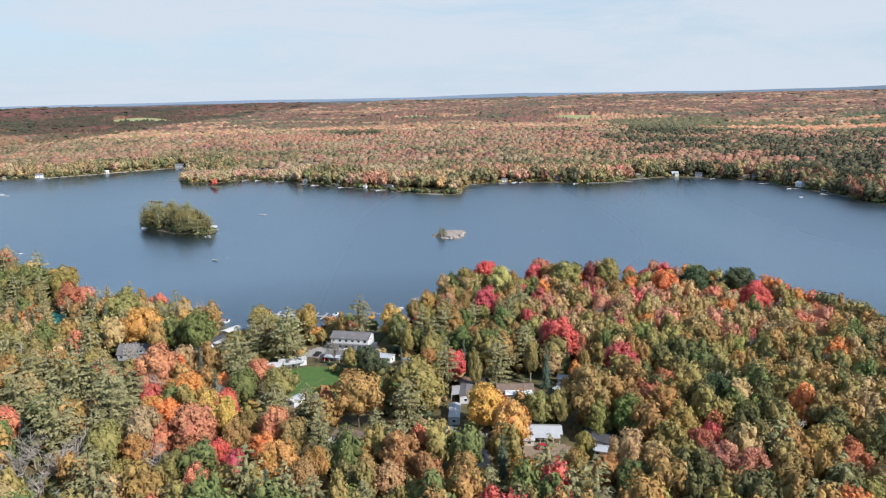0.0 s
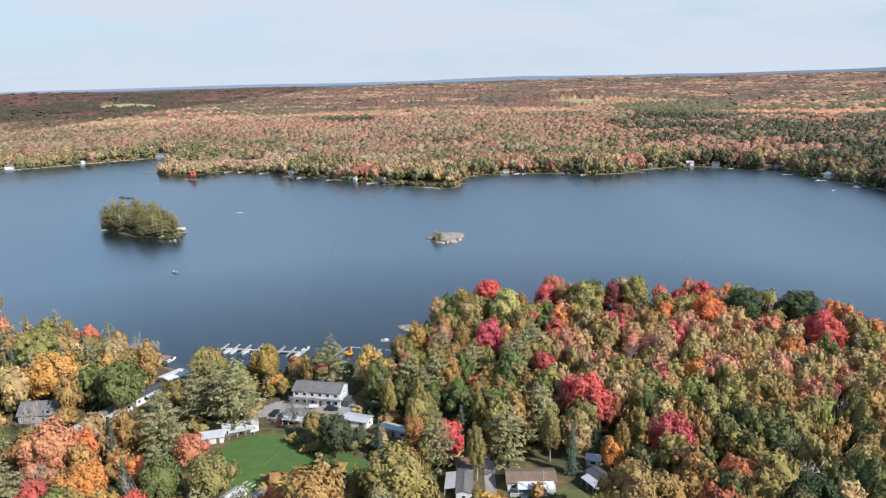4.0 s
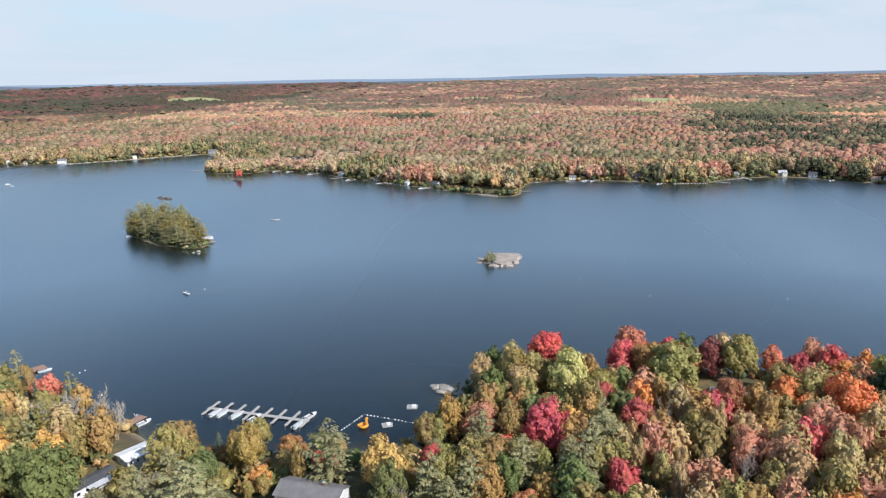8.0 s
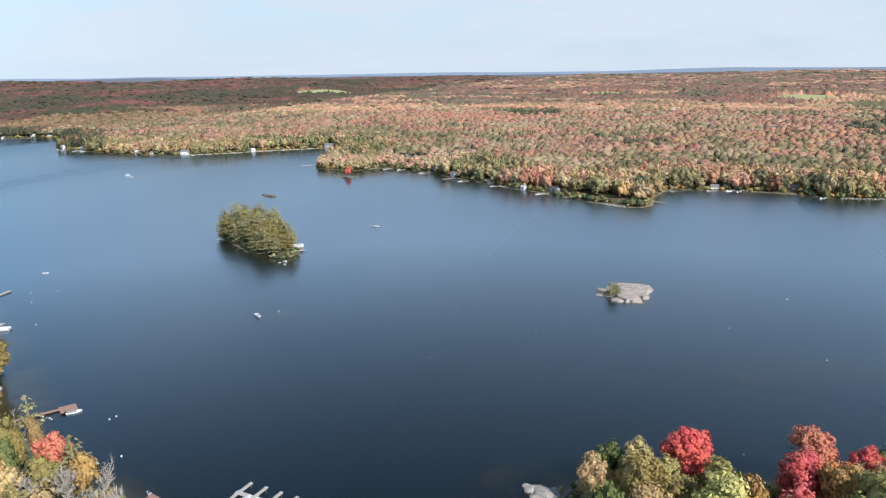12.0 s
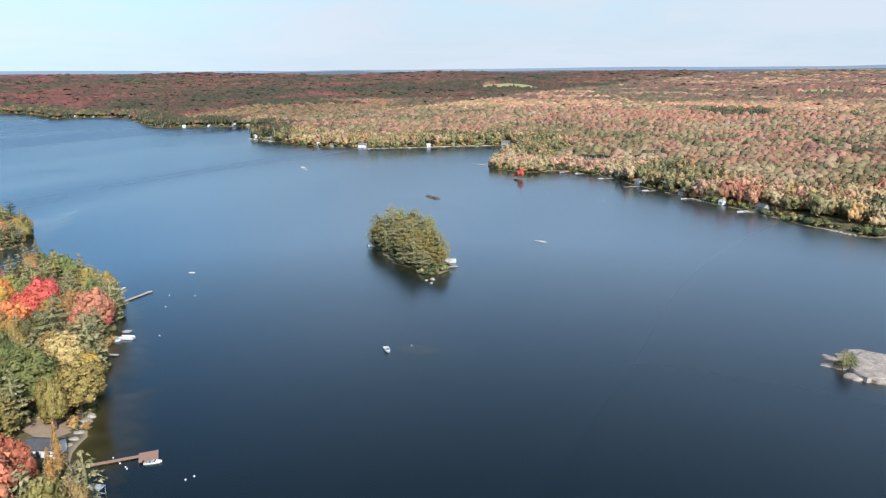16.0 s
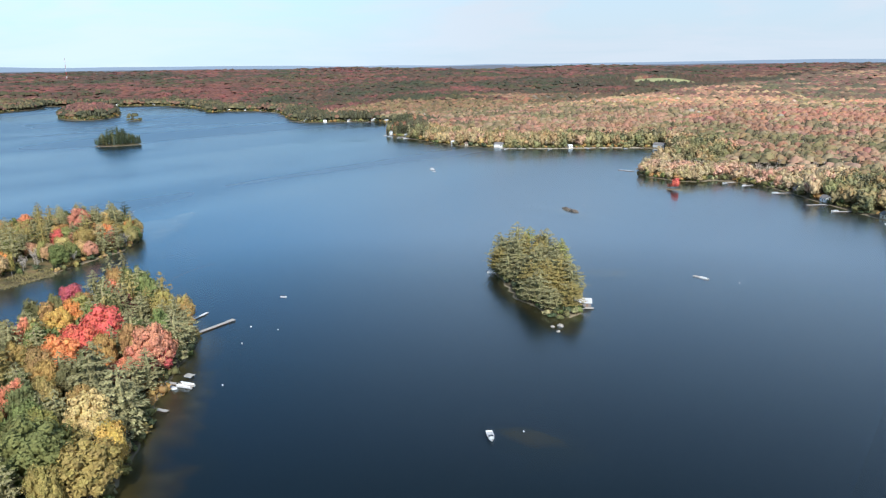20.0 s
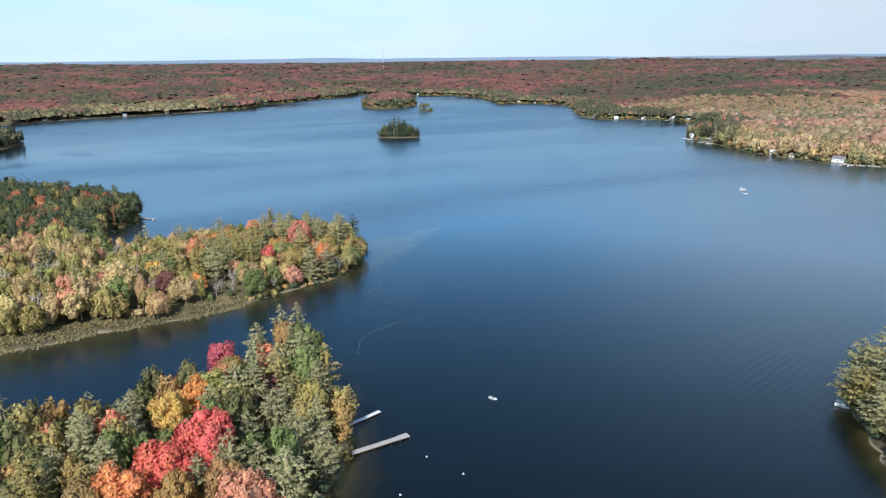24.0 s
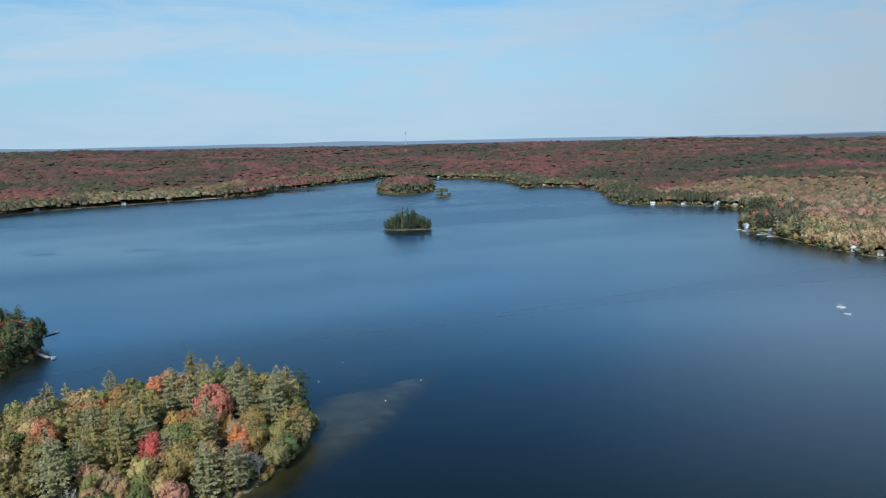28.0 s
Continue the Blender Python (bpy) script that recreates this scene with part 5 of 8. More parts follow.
# the long point
for kind, tint, x, y, h, w in [
    (A, "red", -508, 464, 13, 9.8), (V, "pine", -563, 471, 19, 13.2), (V, "pine", -548, 495, 20, 14.2), (V, "pine", -525, 507, 19, 13.5), (A, "salmon", -531, 486, 20, 15.3),
    (V, "pine", -562, 485, 17, 10.4), (A, "orange", -476, 426, 11, 8.4), (A, "salmon", -568, 465, 14, 10.7), (A, "salmon", -526, 429, 16, 12.0), (A, "tan", -454, 407, 13, 10.2),
    (A, "yellow", -480, 393, 20, 15.9), (A, "green", -466, 451, 16, 12.6), (V, "pine", -494, 436, 21, 14.4), (V, "pine", -480, 481, 20, 13.8), (V, "pine", -482, 490, 18, 12.4),
    (A, "maroon", -478, 412, 14, 10.5)]:
    plant(kind, x, y, h, w, tint)
for kind, tint, x, y, h, w in [
    (A, "olive", -489, 473, 16, 12.3)]:
    plant(kind, x, y, h, w, tint)
# cottages on the west shore
for kind, tint, x, y, h, w in [
    (A, "green", -234, 367, 20, 21.5), (A, "olive", -219, 374, 20, 18.6), (S, "bronze", -195, 352, 16, 8.2), (S, "bronze", -178, 341, 17, 9.9), (A, "rust", -193, 339, 15, 11.4),
    (A, "red", -314, 416, 20, 17.9), (A, "pink", -285, 422, 20, 15.5), (V, "pine", -266, 394, 25, 18.9), (V, "pine", -246, 394, 25, 17.9), (V, "pine", -289, 432, 22, 15.1),
    (A, "yellow", -246, 385, 19, 14.5)]:
    plant(kind, x, y, h, w, tint)


# ---- building blocks ----
def part(name, data, material, parent, label="", at=None):
    """One mesh as a part of a thing or of a part. data: a bmesh, or arrays of corners and triangles."""
    if isinstance(data, bmesh.types.BMesh):
        me = bpy.data.meshes.new(name)
        data.to_mesh(me)
        data.free()
        me.materials.append(material)
    elif isinstance(data, bpy.types.Mesh):
        me = data
    else:
        me = mesh_from(name, data[0], data[1], material)
    o = new(name, me)
    o.parent = parent
    if at is not None:
        o.matrix_local = at
    if label:
        tagged(o, label)
    return o


def boxes(*items, bevel=0.0):
    """Boxes of (centre x, y, z, size x, y, z[, turn about z]) in one bmesh."""
    bm = bmesh.new()
    for it in items:
        x, y, z, a, b, c = it[:6]
        m = Matrix.Translation((x, y, z)) @ Matrix.Rotation(radians(it[6]) if len(it) > 6 else 0, 4, "Z") @ Matrix.Diagonal((a, b, c, 1))
        bmesh.ops.create_cube(bm, size=1, matrix=m)
    if bevel:
        bmesh.ops.bevel(bm, geom=bm.edges[:], offset=bevel, segments=1, affect="EDGES")
    return bm


def prism(profile, y0, y1, axis="y"):
    """A profile in x and z, drawn out along y (or in y and z, along x)."""
    bm = bmesh.new()
    put = (lambda p, t: (p[0], t, p[1])) if axis == "y" else (lambda p, t: (t, p[0], p[1]))
    a = [bm.verts.new(put(p, y0)) for p in profile]
    b = [bm.verts.new(put(p, y1)) for p in profile]
    n = len(profile)
    for i in range(n):
        bm.faces.new((a[i], a[(i + 1) % n], b[(i + 1) % n], b[i]))
    bm.faces.new(a[::-1])
    bm.faces.new(b)
    bmesh.ops.recalc_face_normals(bm, faces=bm.faces[:])
    return bm


def rod(points, r, seg=6):
    """A round bar through the points."""
    bm = bmesh.new()
    for a, b in zip(points[:-1], points[1:]):
        a, b = Vector(a), Vector(b)
        m = Matrix.Translation((a + b) / 2) @ (b - a).to_track_quat("Z", "Y").to_matrix().to_4x4()
        bmesh.ops.create_cone(bm, cap_ends=True, segments=seg, radius1=r, radius2=r, depth=(b - a).length, matrix=m)
    return bm


def lump(rng, a, b, c, rough=0.16, rings=6, seg=9):
    v, f = blob(rng, rings, seg, rough)
    return v * np.array([a, b, c]), f


def place(name, x, y, z, turn, label, category, group=""):
    o = new(name)
    o.matrix_world = pose(x, y, z, 0, 0, turn)
    return tagged(o, label, category, group)


def window(parent, x, y, z, w, h, face):
    """A framed window on a wall that faces 's', 'n', 'e' or 'w' of the house."""
    turn = {"s": 0, "e": 90, "n": 180, "w": 270}[face]
    t = 0.09
    fr = part("window", boxes((0, 0, h / 2 - t / 2, w, 0.1, t), (0, 0, -h / 2 + t / 2, w, 0.1, t), (-w / 2 + t / 2, 0, 0, t, 0.1, h - 2 * t), (w / 2 - t / 2, 0, 0, t, 0.1, h - 2 * t)), M_WHITE, parent, at=pose(x, y, z, 0, 0, turn))
    part("pane", boxes((0, 0.01, 0, w - 2 * t, 0.05, h - 2 * t)), M_GLASS, fr, "dark window glass")
    return fr


def house(name, x, y, turn, L, W, hw, hr, wall, roof, label, category="house", over=0.45, wins=3, rows=1, door=True, chimney=False, lift=0.0, group="", wall2=None):
    """A gabled house: length along its x, walls hw high, ridge hr above them."""
    z = max(ground_at(x, y), 0.3) + lift
    o = place(name, x, y, z, turn, label, category, group)
    k = 1.0 if not group else 0.0
    CLEAR.append((x, y, L * 0.55 + 1 + 2.2 * k, W * 0.55 + 1 + 2.2 * k, turn))
    body = prism([(-W / 2, -0.6), (W / 2, -0.6), (W / 2, hw), (0, hw + hr), (-W / 2, hw)], -L / 2, L / 2, "x")
    part("wall", body, wall, o)
    if wall2:
        part("lower_wall", boxes((0, 0, hw * 0.25 - 0.1, L + 0.12, W + 0.12, hw * 0.5 + 0.8)), wall2, o)
    s, t = hr / (W / 2), 0.16
    e = W / 2 + over
    zr = hw - over * s
    for side in (-1, 1):
        part("roof_slope", prism([(side * e, zr + 0.02), (0, hw + hr + 0.02), (0, hw + hr + t + 0.02), (side * e, zr + t + 0.02)], -L / 2 - over, L / 2 + over, "x"), roof, o)
    part("ridge_cap", boxes((0, 0, hw + hr + t + 0.03, L + 2 * over, 0.3, 0.08)), roof, o)
    for r in range(rows):
        zz = hw / rows * (r + 0.58)
        for face, yy in (("s", -W / 2 - 0.05), ("n", W / 2 + 0.05)):
            for k in range(wins):
                xx = -L / 2 + L * (k + 0.5) / wins
                if not (door and r == 0 and face == "s" and k == wins // 2):
                    window(o, xx, yy - (0.07 if face == "s" and wall2 and r == 0 else -0.07 if wall2 and r == 0 else 0), zz, min(1.5, L / wins * 0.45), min(1.1, hw / rows * 0.42), face)
        for face, xx in (("w", -L / 2 - 0.05), ("e", L / 2 + 0.05)):
            window(o, xx + (0.07 if face == "e" and wall2 and r == 0 else -0.07 if wall2 and r == 0 else 0), 0, zz, 1.1, min(1.0, hw / rows * 0.4), face)
    if door:
        d = part("door", boxes((0, 0, 1.02, 0.95, 0.08, 2.04), bevel=0.01), M_BROWNSIDE if wall is not M_BROWNSIDE else M_WHITE, o, at=pose(-L / 2 + L * (wins // 2 + 0.5) / wins, -W / 2 - (0.12 if wall2 else 0.05), 0))
        part("door_handle", rod([(0.34, -0.06, 1.0), (0.34, -0.06, 1.14)], 0.025), M_TIN, d)
    if chimney:
        c = part("chimney", boxes((L * 0.2, 0.3, hw + hr + 0.2, 0.7, 0.7, 1.6), bevel=0.03), M_BROWNSIDE, o)
        part("chimney_cap", boxes((L * 0.2, 0.3, hw + hr + 1.04, 0.85, 0.85, 0.1)), M_GREYSIDE, c)
    return o


def deck_rail(o, x0, x1, y, z, step=1.6):
    """A white balustrade along x."""
    n = max(1, round((x1 - x0) / step))
    for i in range(n + 1):
        part("post", boxes((x0 + (x1 - x0) * i / n, y, z + 0.5, 0.1, 0.1, 1.0)), M_WHITE, o)
    for h in (0.15, 0.95):
        part("rail", boxes(((x0 + x1) / 2, y, z + h, x1 - x0, 0.07, 0.08)), M_WHITE, o)
    m = max(2, round((x1 - x0) / 0.28))
    bm = boxes(*[(x0 + (x1 - x0) * (i + 0.5) / m, y, z + 0.54, 0.05, 0.04, 0.72) for i in range(m)])
    tagged(part("balusters", bm, M_WHITE, o), kind="stuff")


def awning(o, x0, x1, y0, y1, z0, z1, material, posts=4):
    """A sloped roof on posts along the side of a house."""
    part("awning_roof", prism([(y0, z0), (y1, z1), (y1, z1 + 0.1), (y0, z0 + 0.1)], x0, x1, "x"), material, o)
    for i in range(posts):
        x = x0 + 0.15 + (x1 - x0 - 0.3) * i / (posts - 1)
        part("awning_post", boxes((x, y1 + (0.15 if y1 < y0 else -0.15), z1 / 2, 0.1, 0.1, z1)), M_WHITE, o)


def hull_mesh(L, Wd, H, flat=0.75):
    """A boat's hull: pointed bow along +x, flared sides, cut stern."""
    bm = bmesh.new()
    rings = []
    for k in range(7):
        s = k / 6
        half = Wd / 2 * (1 - max(0, (s - 0.45) / 0.55) ** 2.2)
        sheer = H * (1 + 0.35 * s * s)
        keel = H * 0.55 * max(0, (s - 0.6) / 0.4) ** 2
        x = -L / 2 + L * s
        half = max(half, 0.03)
        rings.append([bm.verts.new(p) for p in ((x, -half, sheer), (x, -half * flat, keel + 0.12), (x, 0, keel), (x, half * flat, keel + 0.12), (x, half, sheer))])
    for a, b in zip(rings[:-1], rings[1:]):
        for i in range(4):
            bm.faces.new((a[i], b[i], b[i + 1], a[i + 1]))
    bm.faces.new(rings[0])
    inner = []
    for k, r in enumerate(rings):
        q = [v.co.copy() for v in (r[0], r[4])]
        inner.append([bm.verts.new((q[0].x, q[0].y * 0.84, q[0].z)), bm.verts.new((q[1].x, q[1].y * 0.84, q[1].z))])
    for k in range(6):
        bm.faces.new((rings[k][0], inner[k][0], inner[k + 1][0], rings[k + 1][0]))
        bm.faces.new((rings[k][4], rings[k + 1][4], inner[k + 1][1], inner[k][1]))
    bmesh.ops.recalc_face_normals(bm, faces=bm.faces[:])
    return bm


def boat(x, y, turn, L=5.2, style="open", label="", z=-0.22):
    """A motor boat on the water: open, covered or with a bow deck and windscreen."""
    Wd, H = L * 0.36, L * 0.13 + 0.1
    o = place("motor_boat", x, y, z, turn, label, "boat", "boats on the lake")
    part("hull", hull_mesh(L, Wd, H), M_HULL, o, "white hull")
    if style == "covered":
        v, f = blob(RNG, 6, 10, 0.03)
        v = v * np.array([L * 0.46, Wd * 0.45, H * 0.75]) + (-L * 0.02, 0, H * 0.98)
        part("boat_cover", (v, f), M_COVER, o, "grey fabric boat cover")
    else:
        part("floor", boxes((-L * 0.08, 0, H * 0.55, L * 0.66, Wd * 0.74, 0.06)), M_GREYSIDE if style != "dark" else M_DARKBOAT, o)
        part("bow_deck", prism([(-Wd * 0.36, H * 1.02), (Wd * 0.36, H * 1.02), (0.02, H * 1.22), (-0.02, H * 1.22)], L * 0.14, L * 0.36, "x"), M_HULL, o)
        part("windscreen", prism([(-Wd * 0.36, H), (Wd * 0.36, H), (Wd * 0.3, H + 0.5), (-Wd * 0.3, H + 0.5)], L * 0.1, L * 0.13, "x"), M_GLASS, o)
        for sx, sy in ((-0.06, -0.2), (-0.06, 0.2), (-0.3, 0)):
            part("seat", boxes((L * sx, Wd * sy, H * 0.8, 0.5, 0.5 if sy else Wd * 0.7, H * 0.45), bevel=0.04), M_COVER, o)
    mo = part("outboard_motor", boxes((-L / 2 - 0.18, 0, H + 0.22, 0.42, 0.34, 0.5), (-L / 2 - 0.12, 0, H * 0.4, 0.18, 0.14, H + 0.2), bevel=0.04), M_BLACK, o)
    return o


def pontoon(x, y, turn, L=6.8, label="", canopy=True):
    """A pontoon boat: two floats, deck with rail, seats, canopy on bows."""
    Wd = 2.5
    o = place("pontoon_boat", x, y, -0.15, turn, label, "boat", "boats on the lake")
    for s in (-1, 1):
        bm = bmesh.new()
        bmesh.ops.create_cone(bm, cap_ends=True, segments=10, radius1=0.32, radius2=0.32, depth=L * 0.94, matrix=Matrix.Translation((0, s * 0.85, 0.3)) @ Matrix.Rotation(radians(90), 4, "Y"))
        part("float_tube", bm, M_TIN, o)
        part("side_panel", boxes((-0.1, s * Wd / 2 * 0.96, 1.0, L * 0.86, 0.06, 0.66)), M_HULL, o)
        part("bench", boxes((-L * 0.05, s * 0.85, 0.95, L * 0.5, 0.55, 0.5), bevel=0.06), M_HULL, o)
    part("deck", boxes((0, 0, 0.66, L, Wd, 0.12), bevel=0.02), M_DOCK, o)
    part("console", boxes((-L * 0.12, -0.3, 1.15, 0.5, 0.7, 0.9), bevel=0.05), M_HULL, o)
    part("outboard_motor", boxes((-L / 2 - 0.25, 0, 0.85, 0.45, 0.36, 0.6), (-L / 2 - 0.2, 0, 0.3, 0.2, 0.16, 0.8), bevel=0.05), M_BLACK, o)
    if canopy:
        c = part("canopy", prism([(-Wd * 0.46, 2.45), (0, 2.62), (Wd * 0.46, 2.45), (Wd * 0.46, 2.5), (0, 2.68), (-Wd * 0.46, 2.5)], -L * 0.36, L * 0.08, "x"), M_COVER, o, "fabric sun canopy")
        for sx in (-0.36, 0.08):
            for s in (-1, 1):
                part("canopy_pole", rod([(L * sx, s * Wd * 0.45, 0.7), (L * sx, s * Wd * 0.45, 2.46)], 0.025), M_TIN, c)
    return o


def dock(name, x0, y0, x1, y1, w, label, material=None, z=0.5, posts=True, end=None):
    """A straight pier from a place to another: boards on beams and posts. end: length and width of a platform across its end."""
    L = math.hypot(x1 - x0, y1 - y0)
    o = place(name, x0, y0, 0, math.degrees(math.atan2(y1 - y0, x1 - x0)), label, "dock", "docks")
    m = material or M_DOCK
    n = max(1, round(L / 3.0))
    for i in range(n):
        part("deck_section", boxes((L * (i + 0.5) / n, 0, z, L / n - 0.04, w, 0.1)), m, o)
    for s in (-1, 1):
        part("side_beam", boxes((L / 2, s * (w / 2 - 0.06), z - 0.14, L, 0.1, 0.18)), M_BROWNSIDE, o)
    if end:
        a, b, off = end
        k = max(2, round(b / 1.2))
        for i in range(k):
            part("platform_section", boxes((L + a / 2 - 0.3, off - b / 2 + b * (i + 0.5) / k, z + 0.03, a, b / k - 0.03, 0.12)), m, o)
    if posts:
        for i in range(n + 1):
            for s in (-1, 1):
                part("post", rod([(L * i / n, s * (w / 2 + 0.05), -1.2), (L * i / n, s * (w / 2 + 0.05), z + 0.25)], 0.06), M_BROWNSIDE, o)
        if end:
            for sx in (0, 1):
                for sy in (-0.5, 0.5):
                    part("post", rod([(L - 0.2 + sx * (a - 0.4), off + sy * b, -1.2), (L - 0.2 + sx * (a - 0.4), off + sy * b, z + 0.35)], 0.07), M_BROWNSIDE, o)
    return o


def raft(x, y, turn, a, b, label, extra=None):
    o = place("swim_raft", x, y, 0, turn, label, "raft", "rafts")
    n = max(2, round(a / 0.8))
    for i in range(n):
        part("deck_board", boxes((-a / 2 + a * (i + 0.5) / n, 0, 0.32, a / n - 0.05, b, 0.08)), M_DOCK, o)
    for s in (-1, 1):
        part("float_block", boxes((0, s * b * 0.36, 0.12, a * 0.95, b * 0.2, 0.32)), M_COVER, o)
    if extra:
        part("ladder", rod([(a / 2 + 0.05, -0.25, -0.6), (a / 2 + 0.05, -0.25, 0.95), (a / 2 + 0.05, 0.25, 0.95), (a / 2 + 0.05, 0.25, -0.6)], 0.03), M_TIN, o)
        part("locker", boxes((a * 0.15, 0, 0.6, a * 0.4, b * 0.5, 0.5), bevel=0.04), M_HULL, o)
    return o


def buoy(x, y, r=0.3, colour=None):
    o = place("mooring_buoy", x, y, 0, 0, "small white round mooring buoy floating on the lake", "buoy", "buoys")
    v, f = blob(RNG, 6, 10, 0.0)
    part("float_ball", (v * r * np.array([1, 1, 0.9]) + (0, 0, r * 0.45), f), colour or M_HULL, o)
    part("mooring_eye", rod([(0, 0, r * 1.25), (0, 0, r * 1.7)], r * 0.15), M_TIN, o)
    return o


def car(x, y, turn, paint, label):
    o = place("car", x, y, ground_at(x, y) + 0.08, turn, label, "car", "parked cars")
    part("body", prism([(-2.2, 0.35), (2.2, 0.35), (2.25, 0.75), (1.2, 0.95), (-2.1, 1.0), (-2.25, 0.6)], -0.88, 0.88), paint, o)
    part("cabin", prism([(-1.9, 1.0), (1.0, 0.97), (0.45, 1.45), (-1.5, 1.48)], -0.78, 0.78), M_GLASS, o, "dark car windows")
    part("roof_panel", prism([(-1.5, 1.48), (0.45, 1.45), (0.4, 1.52), (-1.45, 1.54)], -0.76, 0.76), paint, o)
    for sx in (-1.35, 1.4):
        for sy in (-0.82, 0.82):
            bm = bmesh.new()
            m = Matrix.Translation((sx, sy, 0.33)) @ Matrix.Rotation(radians(90), 4, "X")
            bmesh.ops.create_cone(bm, cap_ends=True, segments=14, radius1=0.33, radius2=0.33, depth=0.2, matrix=m)
            wl = part("wheel", bm, M_BLACK, o)
            bm = bmesh.new()
            bmesh.ops.create_cone(bm, cap_ends=True, segments=10, radius1=0.19, radius2=0.19, depth=0.23, matrix=m)
            part("rim", bm, M_TIN, wl)
    for sy in (-0.6, 0.6):
        part("headlight", boxes((2.2, sy, 0.68, 0.1, 0.35, 0.14), bevel=0.02), M_HULL, o)
        part("tail_light", boxes((-2.2, sy, 0.78, 0.08, 0.3, 0.16), bevel=0.02), M_RED, o)
    return o


def rocks(name, items, label, category="rock", material=M_ROCK):
    """Boulders that make up one outcrop: (x, y, z, a, b, c, turn)."""
    o = place(name, items[0][0], items[0][1], 0, 0, label, category)
    for x, y, z, a, b, c, t in items:
        part("boulder", lump(RNG, a, b, c, 0.2, 7, 11), material, o, at=pose(x - items[0][0], y - items[0][1], z, 0, 0, t))
    return o


def slabs(name, items, label, category):
    """Cracked flat sheets of granite: (x, y, half length, half width, base, thickness, turn, tilt, tilt)."""
    o = place(name, items[0][0], items[0][1], 0, 0, label, category)
    for x, y, a, b, z, c, t, rx, ry in items:
        n = 11
        ang = np.sort((np.arange(n) + RNG.uniform(-0.34, 0.34, n)) * 2 * math.pi / n)
        r = RNG.uniform(0.66, 1.14, n) / np.maximum(np.abs(np.cos(ang)), np.abs(np.sin(ang))) ** 0.55
        v, f = [], []
        for k, (grow_by, up) in enumerate(((1.05, -1.0), (1.02, 0.35), (0.97, 0.86), (0.8, 1.0), (0.42, 1.05))):
            for q in range(n):
                m = r[q] * grow_by * (1 + RNG.uniform(-0.05, 0.05))
                v.append((a * m * math.cos(ang[q]), b * m * math.sin(ang[q]), c * (up + RNG.uniform(-0.1, 0.1) * (k > 0))))
            if k:
                for q in range(n):
                    p0, p1 = (k - 1) * n + q, (k - 1) * n + (q + 1) % n
                    f += [(p0, p1, p1 + n), (p0, p1 + n, p0 + n)]
        v.append((0, 0, c * 1.0))
        f += [(4 * n + q, 4 * n + (q + 1) % n, 5 * n) for q in range(n)]
        part("slab", (np.array(v), np.array(f)), M_GRANITE, o, at=pose(x - items[0][0], y - items[0][1], z, rx, ry, t))
    return o


def draped(name, outline, material, label, category, lift=0.06, step=1.5):
    """A patch of ground cover that follows the ground inside a closed outline."""
    p = np.array(outline, float)
    p = smooth_loop(p, 2)
    x0, y0 = p.min(0) - 0.5
    x1, y1 = p.max(0) + 0.5
    gx, gy = np.meshgrid(np.arange(x0, x1, step), np.arange(y0, y1, step), indexing="ij")
    inside = np.zeros(gx.shape, bool)
    for (ax, ay), (bx, by) in zip(p, np.roll(p, -1, axis=0)):
        inside ^= ((ay > gy) != (by > gy)) & (gx < (bx - ax) * (gy - ay) / (by - ay + 1e-12) + ax)
    gz = land(gx, gy)[0] + lift
    n = gx.shape[1]
    i = (np.arange(gx.shape[0] - 1)[:, None] * n + np.arange(n - 1)[None])[inside[:-1, :-1]]
    me = mesh_from(name, np.stack([gx, gy, gz], -1).reshape(-1, 3), np.stack([i, i + n, i + n + 1, i + 1], 1), material, smooth=True)
    return tagged(new(name, me), label, category, kind="structure")


def strip(points, w):
    """Outline of a road of width w along the points."""
    p = np.array(points, float)
    d = np.gradient(p, axis=0)
    d /= np.linalg.norm(d, axis=1)[:, None]
    q = np.stack([-d[:, 1], d[:, 0]], 1) * w / 2
    return list(map(tuple, np.concatenate([p + q, (p - q)[::-1]])))


# ---- the street behind the docks ----
draped("lawn", [(-66, 256), (-48, 262), (-38, 252), (-22, 243), (-14, 234), (-22, 226), (-34, 224), (-44, 220), (-56, 224), (-66, 238)], M_LAWN, "mown bright green lawn between cottages", "lawn")
draped("sand_patch", [(-37, 238), (-34, 240), (-26, 234), (-28, 230), (-34, 233)], M_DIRT, "bare sandy patch at the edge of the lawn", "ground", 0.1, 0.7)
draped("yard", [(-60, 282), (-52, 285), (-34, 283), (-26, 276), (-30, 268), (-46, 266), (-56, 270), (-64, 272)], M_GRAVEL, "gravel yard in front of the two-storey house", "yard", 0.08)
draped("cottage_lawn", [(14, 224), (40, 226), (44, 212), (36, 206), (16, 208)], M_ROUGHGRASS, "rough lawn before the cottage with the white awning", "lawn")
draped("lane", strip([(14.5, 150), (13, 168), (12, 185), (14.5, 205), (15.4, 220), (15.6, 233), (13, 246)], 3.6), M_GRAVEL, "grey gravel lane between the cottages", "road", 0.1, 1.0)
draped("lane_west", strip([(-82, 284), (-87, 289), (-92, 294), (-92.5, 299), (-90, 304), (-86, 309)], 3.2), M_GRAVEL, "curving gravel drive down to the shore", "road", 0.1, 1.0)
draped("shore_lawn", [(-96, 302), (-88, 307), (-80, 303), (-82, 296), (-90, 293)], M_ROUGHGRASS, "patch of rough grass by the drive", "lawn", 0.07)
draped("dirt_yard", [(20, 184), (30, 190), (40, 184), (42, 176), (34, 170), (22, 174)], M_DIRT, "reddish bare earth yard with a parked car", "yard", 0.08)
